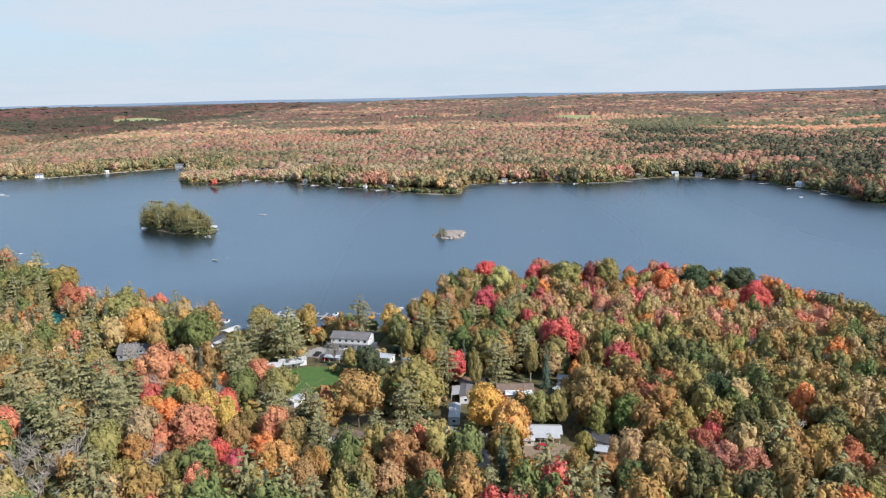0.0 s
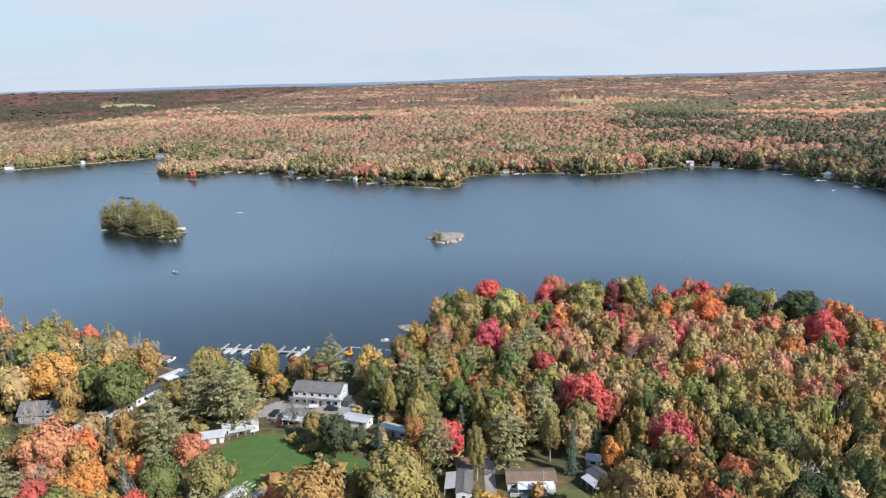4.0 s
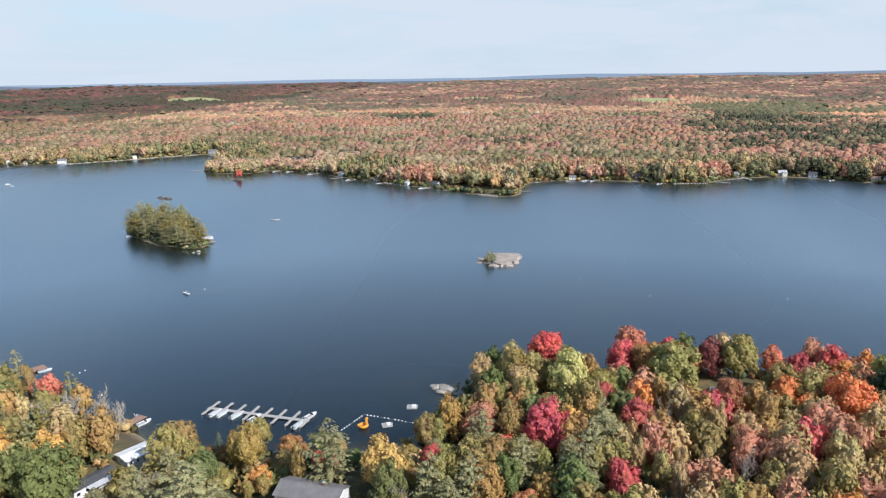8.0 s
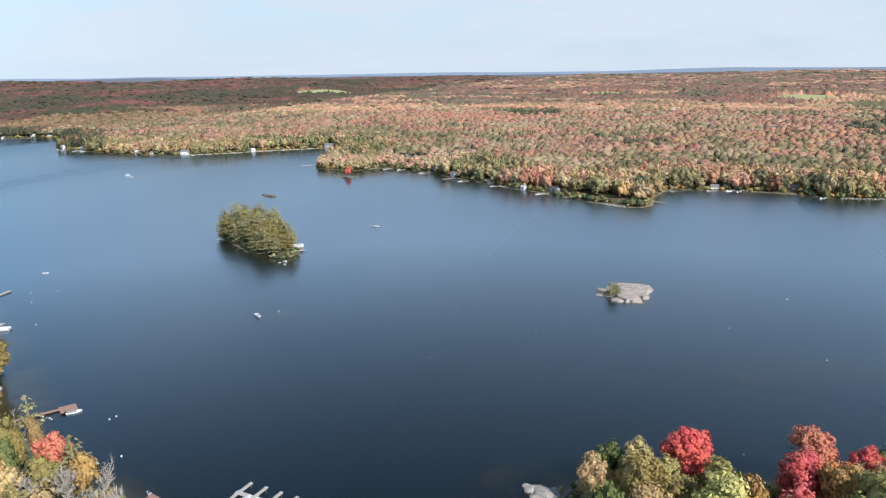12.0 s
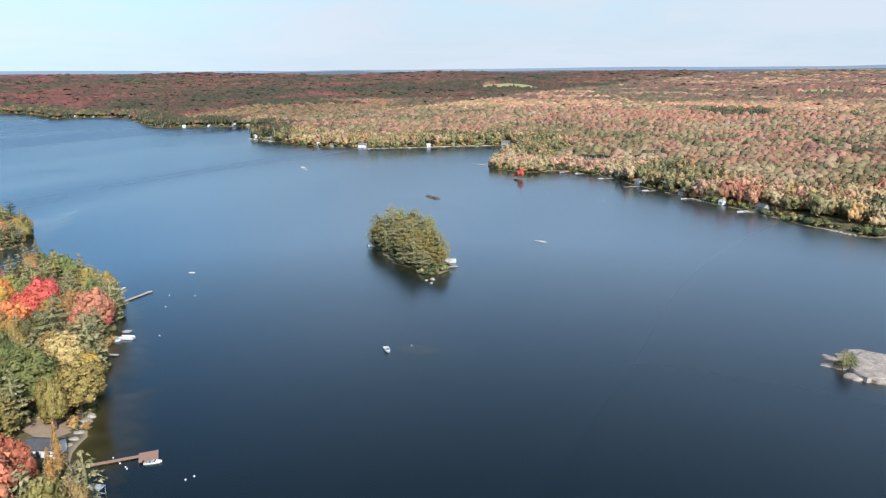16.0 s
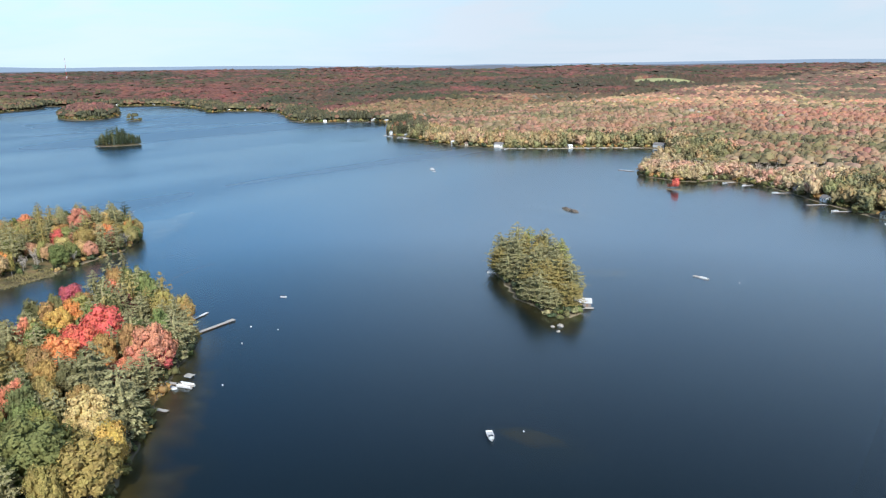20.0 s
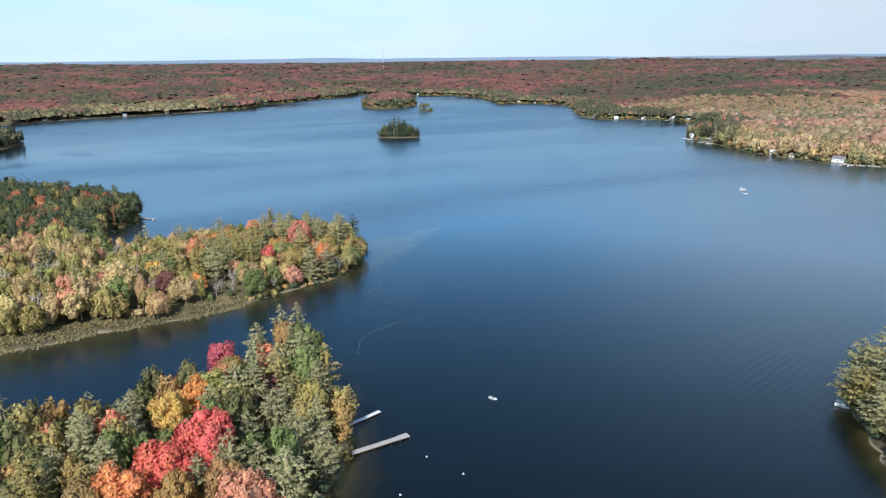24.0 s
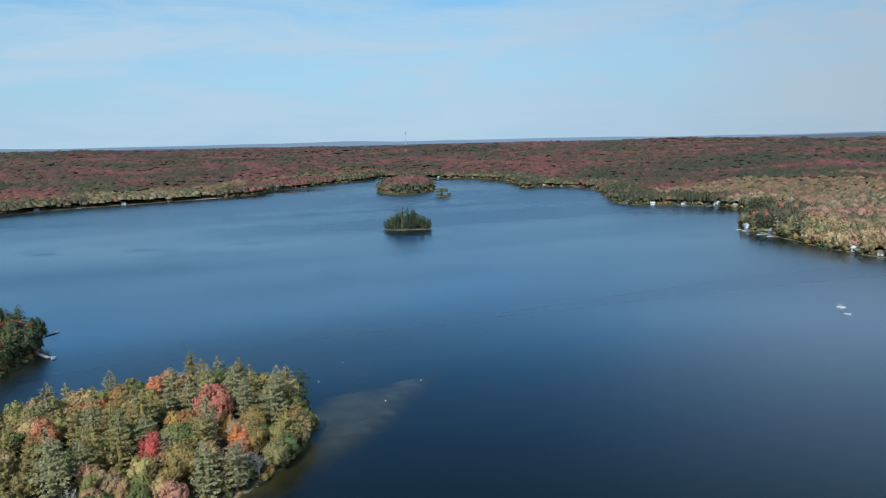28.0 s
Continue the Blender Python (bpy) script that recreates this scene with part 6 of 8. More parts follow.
draped("beach_yard", [(-232, 366), (-222, 372), (-210, 364), (-214, 355), (-228, 357)], M_DIRT, "bare sandy yard behind the shore cottage", "yard", 0.08)

h = house("two_storey_house", -41, 284.5, -11, 17, 8.4, 5.3, 1.7, M_WHITE, M_SHINGLE, "long white two-storey house with a grey shingle roof", "house", wins=6, rows=2, chimney=True, wall2=M_PALEGREY)
part("porch_roof", boxes((-4.7, -5.1, 2.95, 9.6, 1.5, 0.14), bevel=0.02), M_SHINGLE, h)
part("porch_roof", boxes((4.7, -5.0, 2.95, 9.2, 1.2, 0.14), bevel=0.02), M_SHINGLE, h)
part("side_porch", boxes((10.3, -1.5, 1.3, 1.8, 4.6, 2.6), bevel=0.03), M_DARKBOAT, h)
for i in range(4):
    part("porch_post", boxes((1.2 + i * 2.4, -5.5, 1.4, 0.12, 0.12, 2.9)), M_WHITE, h)
car(-36, 276.6, -8, M_BLACK, "black car parked before the two-storey house")
car(-50, 268.6, 60, M_RED, "dark red car parked by the open shed")
car(31.5, 184, -5, M_RED, "red car parked on the earth yard")
car(-54.6, 274, 80, M_BLACK, "dark car parked under the pines")
sh = house("open_shed", -46.2, 270.6, 170, 7.5, 5.0, 2.4, 0.9, M_GREYSIDE, M_SHINGLE, "grey shed with a white lean-to roof", "shed", wins=2, door=False)
awning(sh, -3.4, 3.4, 2.5, 5.2, 2.4, 2.0, M_TIN)
house("white_shed", -25.5, 265.5, -20, 8.5, 4.5, 2.5, 0.5, M_WHITE, M_TIN, "low white shed with a pale metal roof", "shed", wins=2)
house("white_trailer", -12.5, 258, -24, 10, 3.6, 2.5, 0.35, M_WHITE, M_TIN, "white mobile home with a pale flat roof", "mobile home", over=0.15)
tr = house("white_trailer", -62.8, 262.3, 22, 11, 4.2, 2.6, 0.4, M_WHITE, M_TIN, "white mobile home beside the lawn", "mobile home", over=0.2)
awning(tr, -4, 4, -2.1, -4.4, 2.5, 2.2, M_TIN)
house("white_shed", -69.5, 256, 15, 6.5, 4.6, 2.3, 1.0, M_WHITE, M_TIN, "white garden shed with a pale roof", "shed", wins=2)
house("grey_shed", -45.5, 219, 65, 5.0, 4.0, 2.4, 1.0, M_GREYSIDE, M_SHINGLE, "small grey shed at the end of the lawn", "shed", wins=1, door=False)
house("white_shed", -52, 221.5, 60, 5.5, 3.4, 2.4, 0.6, M_WHITE, M_TIN, "narrow white shed beside the lawn", "shed", wins=1, door=False)
c2 = house("brown_roof_cottage", -26.5, 189.5, -32, 12.5, 6.2, 2.7, 1.0, M_WHITE, M_SHINGLE_BR, "white cottage with a worn brown roof", "cottage", wins=4)
awning(c2, -6, 5.8, -3.1, -6.0, 2.6, 2.1, M_TIN)
house("brown_roof_cottage", -50, 201, -35, 8, 5, 2.5, 1.0, M_BROWNSIDE, M_SHINGLE_BR, "small brown cottage under the trees", "cottage", wins=2)

h2 = house("awning_cottage", 26.2, 227.2, 0, 12.6, 6.5, 2.8, 1.1, M_WHITE, M_SHINGLE_BR, "white cottage with brown roof, white awning and veranda", "cottage", wins=4)
part("veranda_deck", boxes((0.3, -4.6, 0.35, 12.2, 2.8, 0.16), bevel=0.02), M_DOCK, h2)
awning(h2, -3.8, 5.8, -3.2, -6.0, 2.9, 2.35, M_WHITE, 5)
deck_rail(h2, -5.8, 6.3, -5.95, 0.4)
part("steps", boxes((-2.2, -6.4, 0.2, 1.6, 0.9, 0.4), (-2.2, -6.9, 0.08, 1.6, 0.5, 0.2)), M_WHITE, h2)
tr = house("grey_roof_trailer", 8.6, 226, 87, 13, 4.0, 2.7, 0.55, M_WHITE, M_SHINGLE, "mobile home with a grey roof beside the lane", "mobile home", over=0.2)
awning(tr, -4, 4, 2.0, 5.2, 2.6, 2.2, M_TIN)
house("white_shed", 8.2, 236.5, 0, 4.0, 3.4, 2.4, 0.8, M_WHITE, M_BROWNSIDE, "small white shed at the end of a mobile home", "shed", wins=1, door=False)
tr = house("dark_roof_trailer", 46, 224, -62, 12.5, 4.2, 2.6, 0.5, M_WHITE, M_SHINGLE_DK, "mobile home with a dark roof and glazed lean-to", "mobile home", over=0.2)
awning(tr, -5, 5, -2.1, -4.8, 2.6, 2.2, M_TIN, 5)
house("white_shed", 45, 237, -20, 3.6, 3.0, 2.2, 0.7, M_WHITE, M_TIN, "small white shed among dark spruces", "shed", wins=1, door=False)
tr = house("white_trailer", 4.5, 208, 88, 11, 3.6, 2.5, 0.4, M_WHITE, M_TIN, "white mobile home beside the lane", "mobile home", over=0.15)
tr = house("white_trailer", 2.6, 190, 80, 9, 4.0, 2.6, 0.4, M_WHITE, M_TIN, "pale mobile home with a porch beside the lane", "mobile home", over=0.2)
part("porch", boxes((-5.4, 0, 1.1, 1.8, 3.0, 2.2), bevel=0.03), M_GREYSIDE, tr)
c3 = house("veranda_cottage", 31.5, 192.5, -4, 12, 5.6, 2.7, 0.9, M_BROWNSIDE, M_TIN, "brown cottage with white veranda posts", "cottage", wins=4)
awning(c3, -2.5, 5.6, -2.8, -5.2, 2.7, 2.3, M_TIN, 5)
house("white_shed", 27.2, 187.6, 0, 2.8, 2.4, 2.1, 0.5, M_CREAM, M_TIN, "little cream shed beside the yard", "shed", wins=1, door=False)
house("dark_roof_cottage", 48.5, 187, -35, 9, 5.6, 2.6, 1.0, M_WHITE, M_SHINGLE_DK, "white cottage with dark roof under the trees", "cottage", wins=3)
house("white_shed", 47, 180, -20, 4.5, 3.4, 2.2, 0.5, M_WHITE, M_TIN, "white shed beside a dark-roofed cottage", "shed", wins=1, door=False)
house("white_trailer", 54.5, 170, -30, 9, 3.8, 2.5, 0.5, M_WHITE, M_TIN, "white mobile home half hidden by trees", "mobile home", over=0.2)

# cottages towards the west shore
w = house("shore_cottage", -100.5, 304, 58, 8.5, 6.2, 2.6, 0.5, M_WHITE, M_WHITE, "white flat-roofed summer cottage at the shore", "cottage", wins=4, over=0.6)
deck_rail(w, -4, 4, -4.2, 0.1)
part("deck", boxes((0, -3.8, 0.0, 8.6, 1.6, 0.2)), M_DOCK, w)
w = house("long_trailer", -104.6, 288.5, 66, 13, 4.4, 2.7, 0.5, M_WHITE, M_SHINGLE_DK, "long white mobile home with a dark roof", "mobile home", over=0.25, wins=5)
awning(w, -3, 6, -2.2, -4.6, 2.6, 2.2, M_TIN)
w = house("long_trailer", -110, 275, 66, 12, 4.2, 2.7, 0.5, M_WHITE, M_SHINGLE, "white mobile home with a grey roof under the pines", "mobile home", over=0.25, wins=4)
awning(w, -5, 2, -2.1, -4.6, 2.6, 2.2, M_TIN)
house("long_trailer", -113.5, 263, 62, 9, 4.2, 2.7, 0.5, M_GREYSIDE, M_TIN, "grey mobile home with a pale roof", "mobile home", over=0.25, wins=3)
house("white_shed", -72, 247, 10, 4.5, 3.4, 2.3, 0.7, M_GREYSIDE, M_SHINGLE, "small grey shed under the maples", "shed", wins=1, door=False)
g = house("grey_house", -133, 273.5, 4, 13, 8, 3.2, 3.0, M_GREYSIDE, M_SHINGLE, "grey house with steep gabled roof and dormers", "house", wins=4)
for sx in (-2.8, 3.6):
    dm = part("dormer", prism([(-1.2, 3.0), (1.2, 3.0), (1.2, 4.6), (0, 5.9), (-1.2, 4.6)], -4.1, -0.6), M_GREYSIDE, g, at=pose(sx, 0, 0))
    part("dormer_roof", prism([(-1.5, 4.3), (0, 5.95), (1.5, 4.3), (1.5, 4.45), (0, 6.12), (-1.5, 4.45)], -4.4, -0.3), M_SHINGLE, dm)
    part("dormer_pane", boxes((0, -4.14, 4.2, 1.0, 0.06, 0.9)), M_GLASS, dm)
house("green_roof_house", -194, 322, -28, 13, 8, 3.0, 2.6, M_BROWNSIDE, M_GREENROOF, "house with a green metal roof among the maples", "house", wins=4)
house("shore_cottage", -206.5, 354.5, 28, 9.5, 6.5, 2.7, 1.5, M_WHITE, M_SHINGLE_DK, "white shore cottage with a dark shingle roof", "cottage", wins=3)
house("white_shed", -226.5, 368.5, 22, 4.6, 3.0, 2.2, 0.8, M_WHITE, M_SHINGLE_DK, "white shed at the edge of the sandy yard", "shed", wins=1, door=False)
e = house("dark_house", 145.5, 320, -20, 13, 8, 3.4, 2.6, M_GREYSIDE, M_SHINGLE_DK, "dark-roofed house among the trees of the east shore", "house", wins=4)
part("deck", boxes((3, -5.6, 0.6, 7, 3.4, 0.2)), M_DOCK, e)
house("point_house", 81, 355, 5, 11, 8, 3.0, 2.6, M_CREAM, M_SHINGLE, "house with a pale grey roof behind the point", "house", wins=3)

dock("point_dock", 90.5, 382, 88, 395, 1.8, "white-grey dock at the point's cottage")
for fx, fy, fa, fb in ((385, 2215, 85, 50), (-1160, 2545, 130, 60), (-155, 2520, 60, 40)):
    an_ = np.arange(10) * 0.6283
    draped("hay_field", [(fx + fa * math.cos(q) * (1 + 0.1 * math.sin(3 * q)), fy + fb * math.sin(q)) for q in an_], M_FIELD, "pale mown hay field among the woods", "field", 1.2, 8.0)
    CLEAR.append((fx, fy, fa + 8, fb + 8, 0))

# poles and things on the lawn
for px, py, ph in ((28.6, 219.2, 8.5), (-38, 262, 8), (-16, 272, 8.5), (-44, 275, 8), (13, 200, 8.5)):
    o = place("utility_pole", px, py, ground_at(px, py), 0, "weathered wooden utility pole beside the cottages", "pole", "poles")
    part("shaft", rod([(0, 0, -0.3), (0, 0, ph)], 0.14, 8), M_BARK_PALE, o)
    part("cross_arm", boxes((0, 0, ph - 0.5, 1.8, 0.1, 0.12)), M_BARK_PALE, o)
    for s in (-0.7, 0, 0.7):
        part("insulator", rod([(s, 0, ph - 0.44), (s, 0, ph - 0.25)], 0.05), M_GREYSIDE, o)
hx = [(-50 + 3.2 * t, 238.6 + 9.4 * t ** 1.25, 0) for t in np.linspace(0, 1, 12)]
o = place("garden_hose", -50, 238.6, 0, 0, "pale green hose lying in a curve on the lawn", "hose")
part("hose_length", rod([(a + 50, b - 238.6, ground_at(a, b) + 0.12) for a, b, _ in hx], 0.12), M_ROUGHGRASS, o)
for i in range(5):
    bx, by = -52 + 1.4 * i, 230.7 - 0.8 * i
    o = place("board", bx, by, ground_at(bx, by) + 0.12, 55, "short pale board lying on the grass", "board", "boards on the lawn")
    part("plank", boxes((0, 0, 0, 1.6, 0.45, 0.08), bevel=0.01), M_CREAM, o)
o = place("fire_pit", 25.6, 217, ground_at(25.6, 217), 0, "ring of pale stones round a fire place", "fire pit")
for i in range(9):
    part("stone", lump(RNG, 0.22, 0.18, 0.16, 0.2, 4, 6), M_ROCK, o, at=pose(0.8 * math.cos(i * 0.7), 0.8 * math.sin(i * 0.7), 0.1))
o = place("boat_trailer", -43, 278.8, ground_at(-43, 278.8), 5, "flat boat trailer with a white load in the yard", "trailer")
part("bed", boxes((0, 0, 0.6, 4.5, 1.8, 0.12)), M_TIN, o)
part("load", boxes((0.3, 0, 0.95, 3.0, 1.5, 0.55), bevel=0.1), M_HULL, o)
for s in (-1, 1):
    part("wheel", rod([(-0.4, s * 0.95, 0.33), (-0.4, s * 1.15, 0.33)], 0.33, 12), M_BLACK, o)

# ---- docks and boats of the near shore ----
ux, uy = (-57.5 + 95.6) / 38.7, (334.8 - 341.5) / 38.7
fd = place("marina_dock", -95.6, 341.5, 0, math.degrees(math.atan2(uy, ux)), "long grey floating dock with eight cross fingers", "dock", "docks")
for i in range(10):
    part("walkway_section", boxes((38.7 * (i + 0.5) / 10, 0, 0.45, 3.83, 1.5, 0.16), bevel=0.02), M_DOCK, fd)
for k in range(8):
    fx = 1.0 + k * 5.25
    fl = part("finger", boxes((fx, 0.3 + (0.2 if k % 2 else 0), 0.42, 1.1, 10.2, 0.16), bevel=0.02), M_DOCK, fd)
    for s in (-1, 1):
        part("end_post", rod([(fx, s * 5.0, -1.0), (fx, s * 5.0, 0.9)], 0.08), M_TIN, fl)
    part("cleat", boxes((fx + 0.4, 3.5, 0.56, 0.3, 0.08, 0.1)), M_TIN, fl)
for bx, by, bt, st, lb in ((-91.6, 338.2, 65, "covered", "boat under a pale grey cover at the marina dock"), (-88.9, 338.0, 68, "covered", "grey-covered motor boat tied to a dock finger"), (-83.4, 337.3, 62, "covered", "white boat with a fitted cover in its berth"),
                           (-76.5, 335.6, 65, "open", "small open motor boat in its berth"), (-60.4, 332.2, 70, "covered", "grey-covered boat at the last finger"), (-58.2, 338.6, 60, "open", "white runabout with windscreen at the dock's end")):
    boat(bx, by, bt, 5.6, st, lb)
dock("shore_dock", -62, 314, -60, 320, 1.6, "short pale wooden dock below the pines")
dock("red_dock", -118.5, 324.5, -115.2, 334, 3.4, "wide reddish wooden dock", M_REDDOCK)
boat(-112.6, 329.6, 62, 5.4, "open", "white motor boat with open seats beside the red dock")
boat(-118.3, 334.8, 150, 2.8, "dark", "small red and white craft on the red dock's end")
dock("plank_dock", -147, 338, -143.2, 343.8, 1.5, "short grey plank dock")
dock("long_dock", -192, 354.5, -181.5, 368.3, 1.3, "long narrow pier with a square reddish platform", M_REDDOCK, end=(5.4, 5.6, -1.2))
boat(-175.6, 368.4, 40, 5.0, "dark", "white boat tied to the pier's platform")
dock("lift_dock", -179, 346, -171, 348.6, 3.0, "broad grey dock with a covered lift")
o = place("boat_lift", -174.5, 350, 0, 20, "boat lift with a flat grey canopy", "boat lift")
part("canopy", boxes((0, 0, 2.7, 4.4, 2.8, 0.14), bevel=0.03), M_COVER, o)
for sx in (-2, 2):
    for sy in (-1.2, 1.2):
        part("leg", rod([(sx, sy, -1.2), (sx, sy, 2.64)], 0.06), M_TIN, o)
part("cradle", boxes((0, -0.8, 0.5, 4, 0.2, 0.2), (0, 0.8, 0.5, 4, 0.2, 0.2)), M_TIN, o)
boat(-97.5, 315.4, 20, 4.2, "dark", "dark dinghy drawn up at the landing", 0.1)
boat(-94.6, 316, 40, 4.0, "open", "small white dinghy at the landing", 0.05)
dock("end_dock", -315, 454.5, -317.4, 470, 1.9, "grey pier with wide end section off the wooded spur", end=(3.6, 2.4, 0))
dock("ramp_dock", -331, 458, -335.5, 470, 1.4, "narrow white ramp dock off the wooded spur", M_HULL, posts=False)
dock("spur_dock", -282, 420, -272.5, 424.6, 1.5, "grey dock with boats moored beside it")
pontoon(-270, 425.6, 25, 6.8, "white pontoon boat moored at the spur's dock", canopy=False)
boat(-272.3, 421.2, 25, 5.4, "covered", "covered white boat beside the pontoon boat")
raft(-277.5, 430.8, 20, 3.4, 2.6, "square reddish swim raft near the bank")
boat(-276.8, 418.8, 110, 3.6, "dark", "small white sailing dinghy at the bank")
dock("spur_dock", -261, 409.8, -256, 412, 1.6, "short grey dock under the trees")
dock("point_dock", 90.5, 381, 88.8, 396.5, 1.6, "grey pier running out from the point", end=(3.0, 5.0, -1))
boat(86.3, 397.5, 100, 5.2, "covered", "boat under a turquoise-grey cover at the pier")
raft(-25, 348.2, 5, 3.6, 3.0, "grey swim raft with white ladder", True)
raft(-31.2, 334.7, 20, 3.4, 2.8, "dark swim raft with a white slide", True)
boat(-166.5, 471.5, -40, 6.2, "open", "white motor boat moored alone on the lake")

# inflatable float and the bathing line
M_ORANGE = mat("orange_vinyl", (0.75, 0.33, 0.05), 0.35, vary=0.1, bump=0)
o = place("inflatable_float", -38.7, 333.1, 0.1, 30, "big yellow-orange inflatable bathing float", "float")
ring_v, ring_f = [], []
for i in range(16):
    for j in range(8):
        a, b = i * math.pi / 8, j * math.pi / 4
        ring_v.append(((1.25 + 0.5 * math.cos(b)) * math.cos(a), (1.25 + 0.5 * math.cos(b)) * math.sin(a), 0.45 + 0.5 * math.sin(b)))
        p, q = ((i + 1) % 16) * 8, i * 8
        ring_f += [(q + j, p + j, p + (j + 1) % 8), (q + j, p + (j + 1) % 8, q + (j + 1) % 8)]
part("ring", (np.array(ring_v), np.array(ring_f)), M_ORANGE, o)
part("neck", (lambda vf: (vf[0] * np.array([0.5, 0.5, 1.0]) + (1.0, 0, 1.5), vf[1]))(blob(RNG, 6, 9, 0)), M_ORANGE, o)
part("head", (lambda vf: (vf[0] * np.array([0.6, 0.5, 0.5]) + (1.15, 0, 2.6), vf[1]))(blob(RNG, 6, 9, 0)), M_ORANGE, o)
part("tail", (lambda vf: (vf[0] * np.array([0.6, 0.4, 0.5]) + (-1.5, 0, 0.95), vf[1]))(blob(RNG, 5, 8, 0)), M_ORANGE, o)
o = place("float_line", -45.8, 329.1, 0, 0, "string of white floats marking a bathing place", "float line")
line = [(-45.8, 329.1), (-40.4, 341.5), (-30.5, 339.1), (-20.6, 336.2), (-21.4, 327.0)]
bead = mesh_from("float_bead", *(lambda vf: (vf[0] * 0.26, vf[1]))(blob(RNG, 5, 8, 0)), M_HULL)
for (ax, ay), (bx, by) in zip(line[:-1], line[1:]):
    n = int(math.hypot(bx - ax, by - ay) / 1.25)
    part("rope", rod([(ax + 45.8, ay - 329.1, 0.06), (bx + 45.8, by - 329.1, 0.06)], 0.03), M_DOCK, o)
    for i in range(n):
        if (i * 7 + int(ax)) % 5:
            part("float_bead", bead, M_HULL, o, at=pose(ax + (bx - ax) * i / n + 45.8, ay + (by - ay) * i / n - 329.1, 0.1))
o = place("float_line", -384, 477, 0, 0, "faint curved string of small floats off the spur", "float line")
line = [(-384, 477), (-395, 481), (-402, 487), (-406, 495), (-409, 502), (-412, 517)]
small = mesh_from("float_bead", *(lambda vf: (vf[0] * 0.13, vf[1]))(blob(RNG, 4, 6, 0)), M_COVER)
for (ax, ay), (bx, by) in zip(line[:-1], line[1:]):
    part("rope", rod([(ax + 384, ay - 477, 0.0), (bx + 384, by - 477, 0.0)], 0.03), M_BROWNSIDE, o)
    for i in range(3):
        part("float_bead", small, M_COVER, o, at=pose(ax + (bx - ax) * i / 3 + 384, ay + (by - ay) * i / 3 - 477, 0.03))
for bx, by in ((-160.2, 367.4), (-159.5, 369.8), (-139.6, 349), (-161, 481), (-305, 474), (-293, 480), (-291, 461), (-261, 435), (-203, 840), (-343, 804), (-542, 557), (-561, 580), (-603, 552), (-579, 535), (45, 510), (78, 482), (39, 399), (76, 560), (145, 481), (186, 524), (-170, 678)):
    buoy(bx, by)
for i in range(5):
    buoy(-188 + 2.2 * i + (i % 2), 372 - 0.4 * i - 8, 0.25)
raft(-188.5, 673.5, -10, 9, 2.2, "long low swim raft out on the lake", True)
boat(-329, 507.5, 30, 3.2, "dark", "small blue-grey rowing boat on the lake")
pontoon(-579, 872, 10, 5.6, "pontoon boat out on the open lake")
boat(-566, 862, 20, 4.2, "open", "motor boat lying near a pontoon boat")

# ---- rocks and islands ----
slabs("rock_island", [(0, 551, 8.2, 11.5, 0.1, 1.5, 8, 2, -3), (5.5, 555, 6.0, 8.5, 0.3, 1.3, -12, 3, 2), (1, 543, 5.5, 6.5, 0.4, 1.2, 25, -2, 3), (0, 562.5, 6.5, 4.2, 0.2, 1.2, -5, 2, 0), (-4.5, 537.5, 3.0, 2.6, 0.0, 0.9, 10, 3, -2), (3.5, 539, 4.0, 3.4, 0.1, 1.1, 0, -3, 2),
                      (-9, 546, 5.0, 2.8, -0.1, 0.7, 12, 2, 2), (-11.5, 553, 4.4, 2.2, -0.1, 0.8, -8, 1, 3), (-13, 545, 2.6, 1.2, -0.1, 0.5, 15, 0, 2), (-8, 556.5, 4.0, 2.4, 0.1, 0.9, 5, 3, -2), (7, 547, 3.4, 4.6, 0.6, 1.1, 20, -2, -4), (-1, 549, 3.8, 3.2, 1.0, 0.9, -30, 3, 3), (3, 557.5, 3.6, 2.6, 1.0, 0.8, 40, -2, 2), (9.5, 560, 2.6, 2.2, 0.1, 0.8, 0, 2, 0)], "bare pale granite islet with one small pine", "rock islet")
plant(V, -8.0, 543.5, 8.5, 6.5, "pine")
plant(V, -5.8, 545, 7.0, 6.0, "green")
plant(A, -9.5, 546, 2.6, 3.6, "olive")
rocks("point_rocks", [(-14, 363, 0.1, 5, 3, 1.5, -20), (-18, 364.5, 0, 2.6, 1.8, 1.1, 10), (-10, 360.5, 0.2, 3, 2, 1.3, -30), (-16, 361, 0, 2.4, 1.4, 0.9, 0), (-8, 358, 0.1, 2.2, 1.5, 1.1, 0), (-12, 365, 0.2, 2, 1.4, 1.0, 40), (-20, 366, -0.1, 1.2, 0.9, 0.7, 0)], "pale weathered rocks at the tip of the point", "rocks")
rocks("island_rocks", [(-204, 565, 0.1, 1.5, 1.0, 0.9, 0), (-206, 562, 0, 1.0, 0.7, 0.6, 30), (-201, 559, 0, 0.9, 0.7, 0.6, 60)], "white boulders standing in the shallows", "rocks")
rocks("shore_rocks", [(-215.5, 373, 0.2, 2, 1.2, 0.8, 40), (-213, 370, 0.2, 1.8, 1.1, 0.8, 50), (-210.5, 367, 0.2, 1.9, 1.1, 0.8, 60), (-208, 364, 0.2, 1.7, 1.2, 0.7, 50), (-217.5, 376, 0.2, 1.6, 1.2, 0.9, 30), (-206, 361, 0.2, 1.6, 1.0, 0.7, 50), (-204, 358.5, 0.1, 1.5, 1, 0.6, 50)], "low grey stones edging the shore", "rocks")
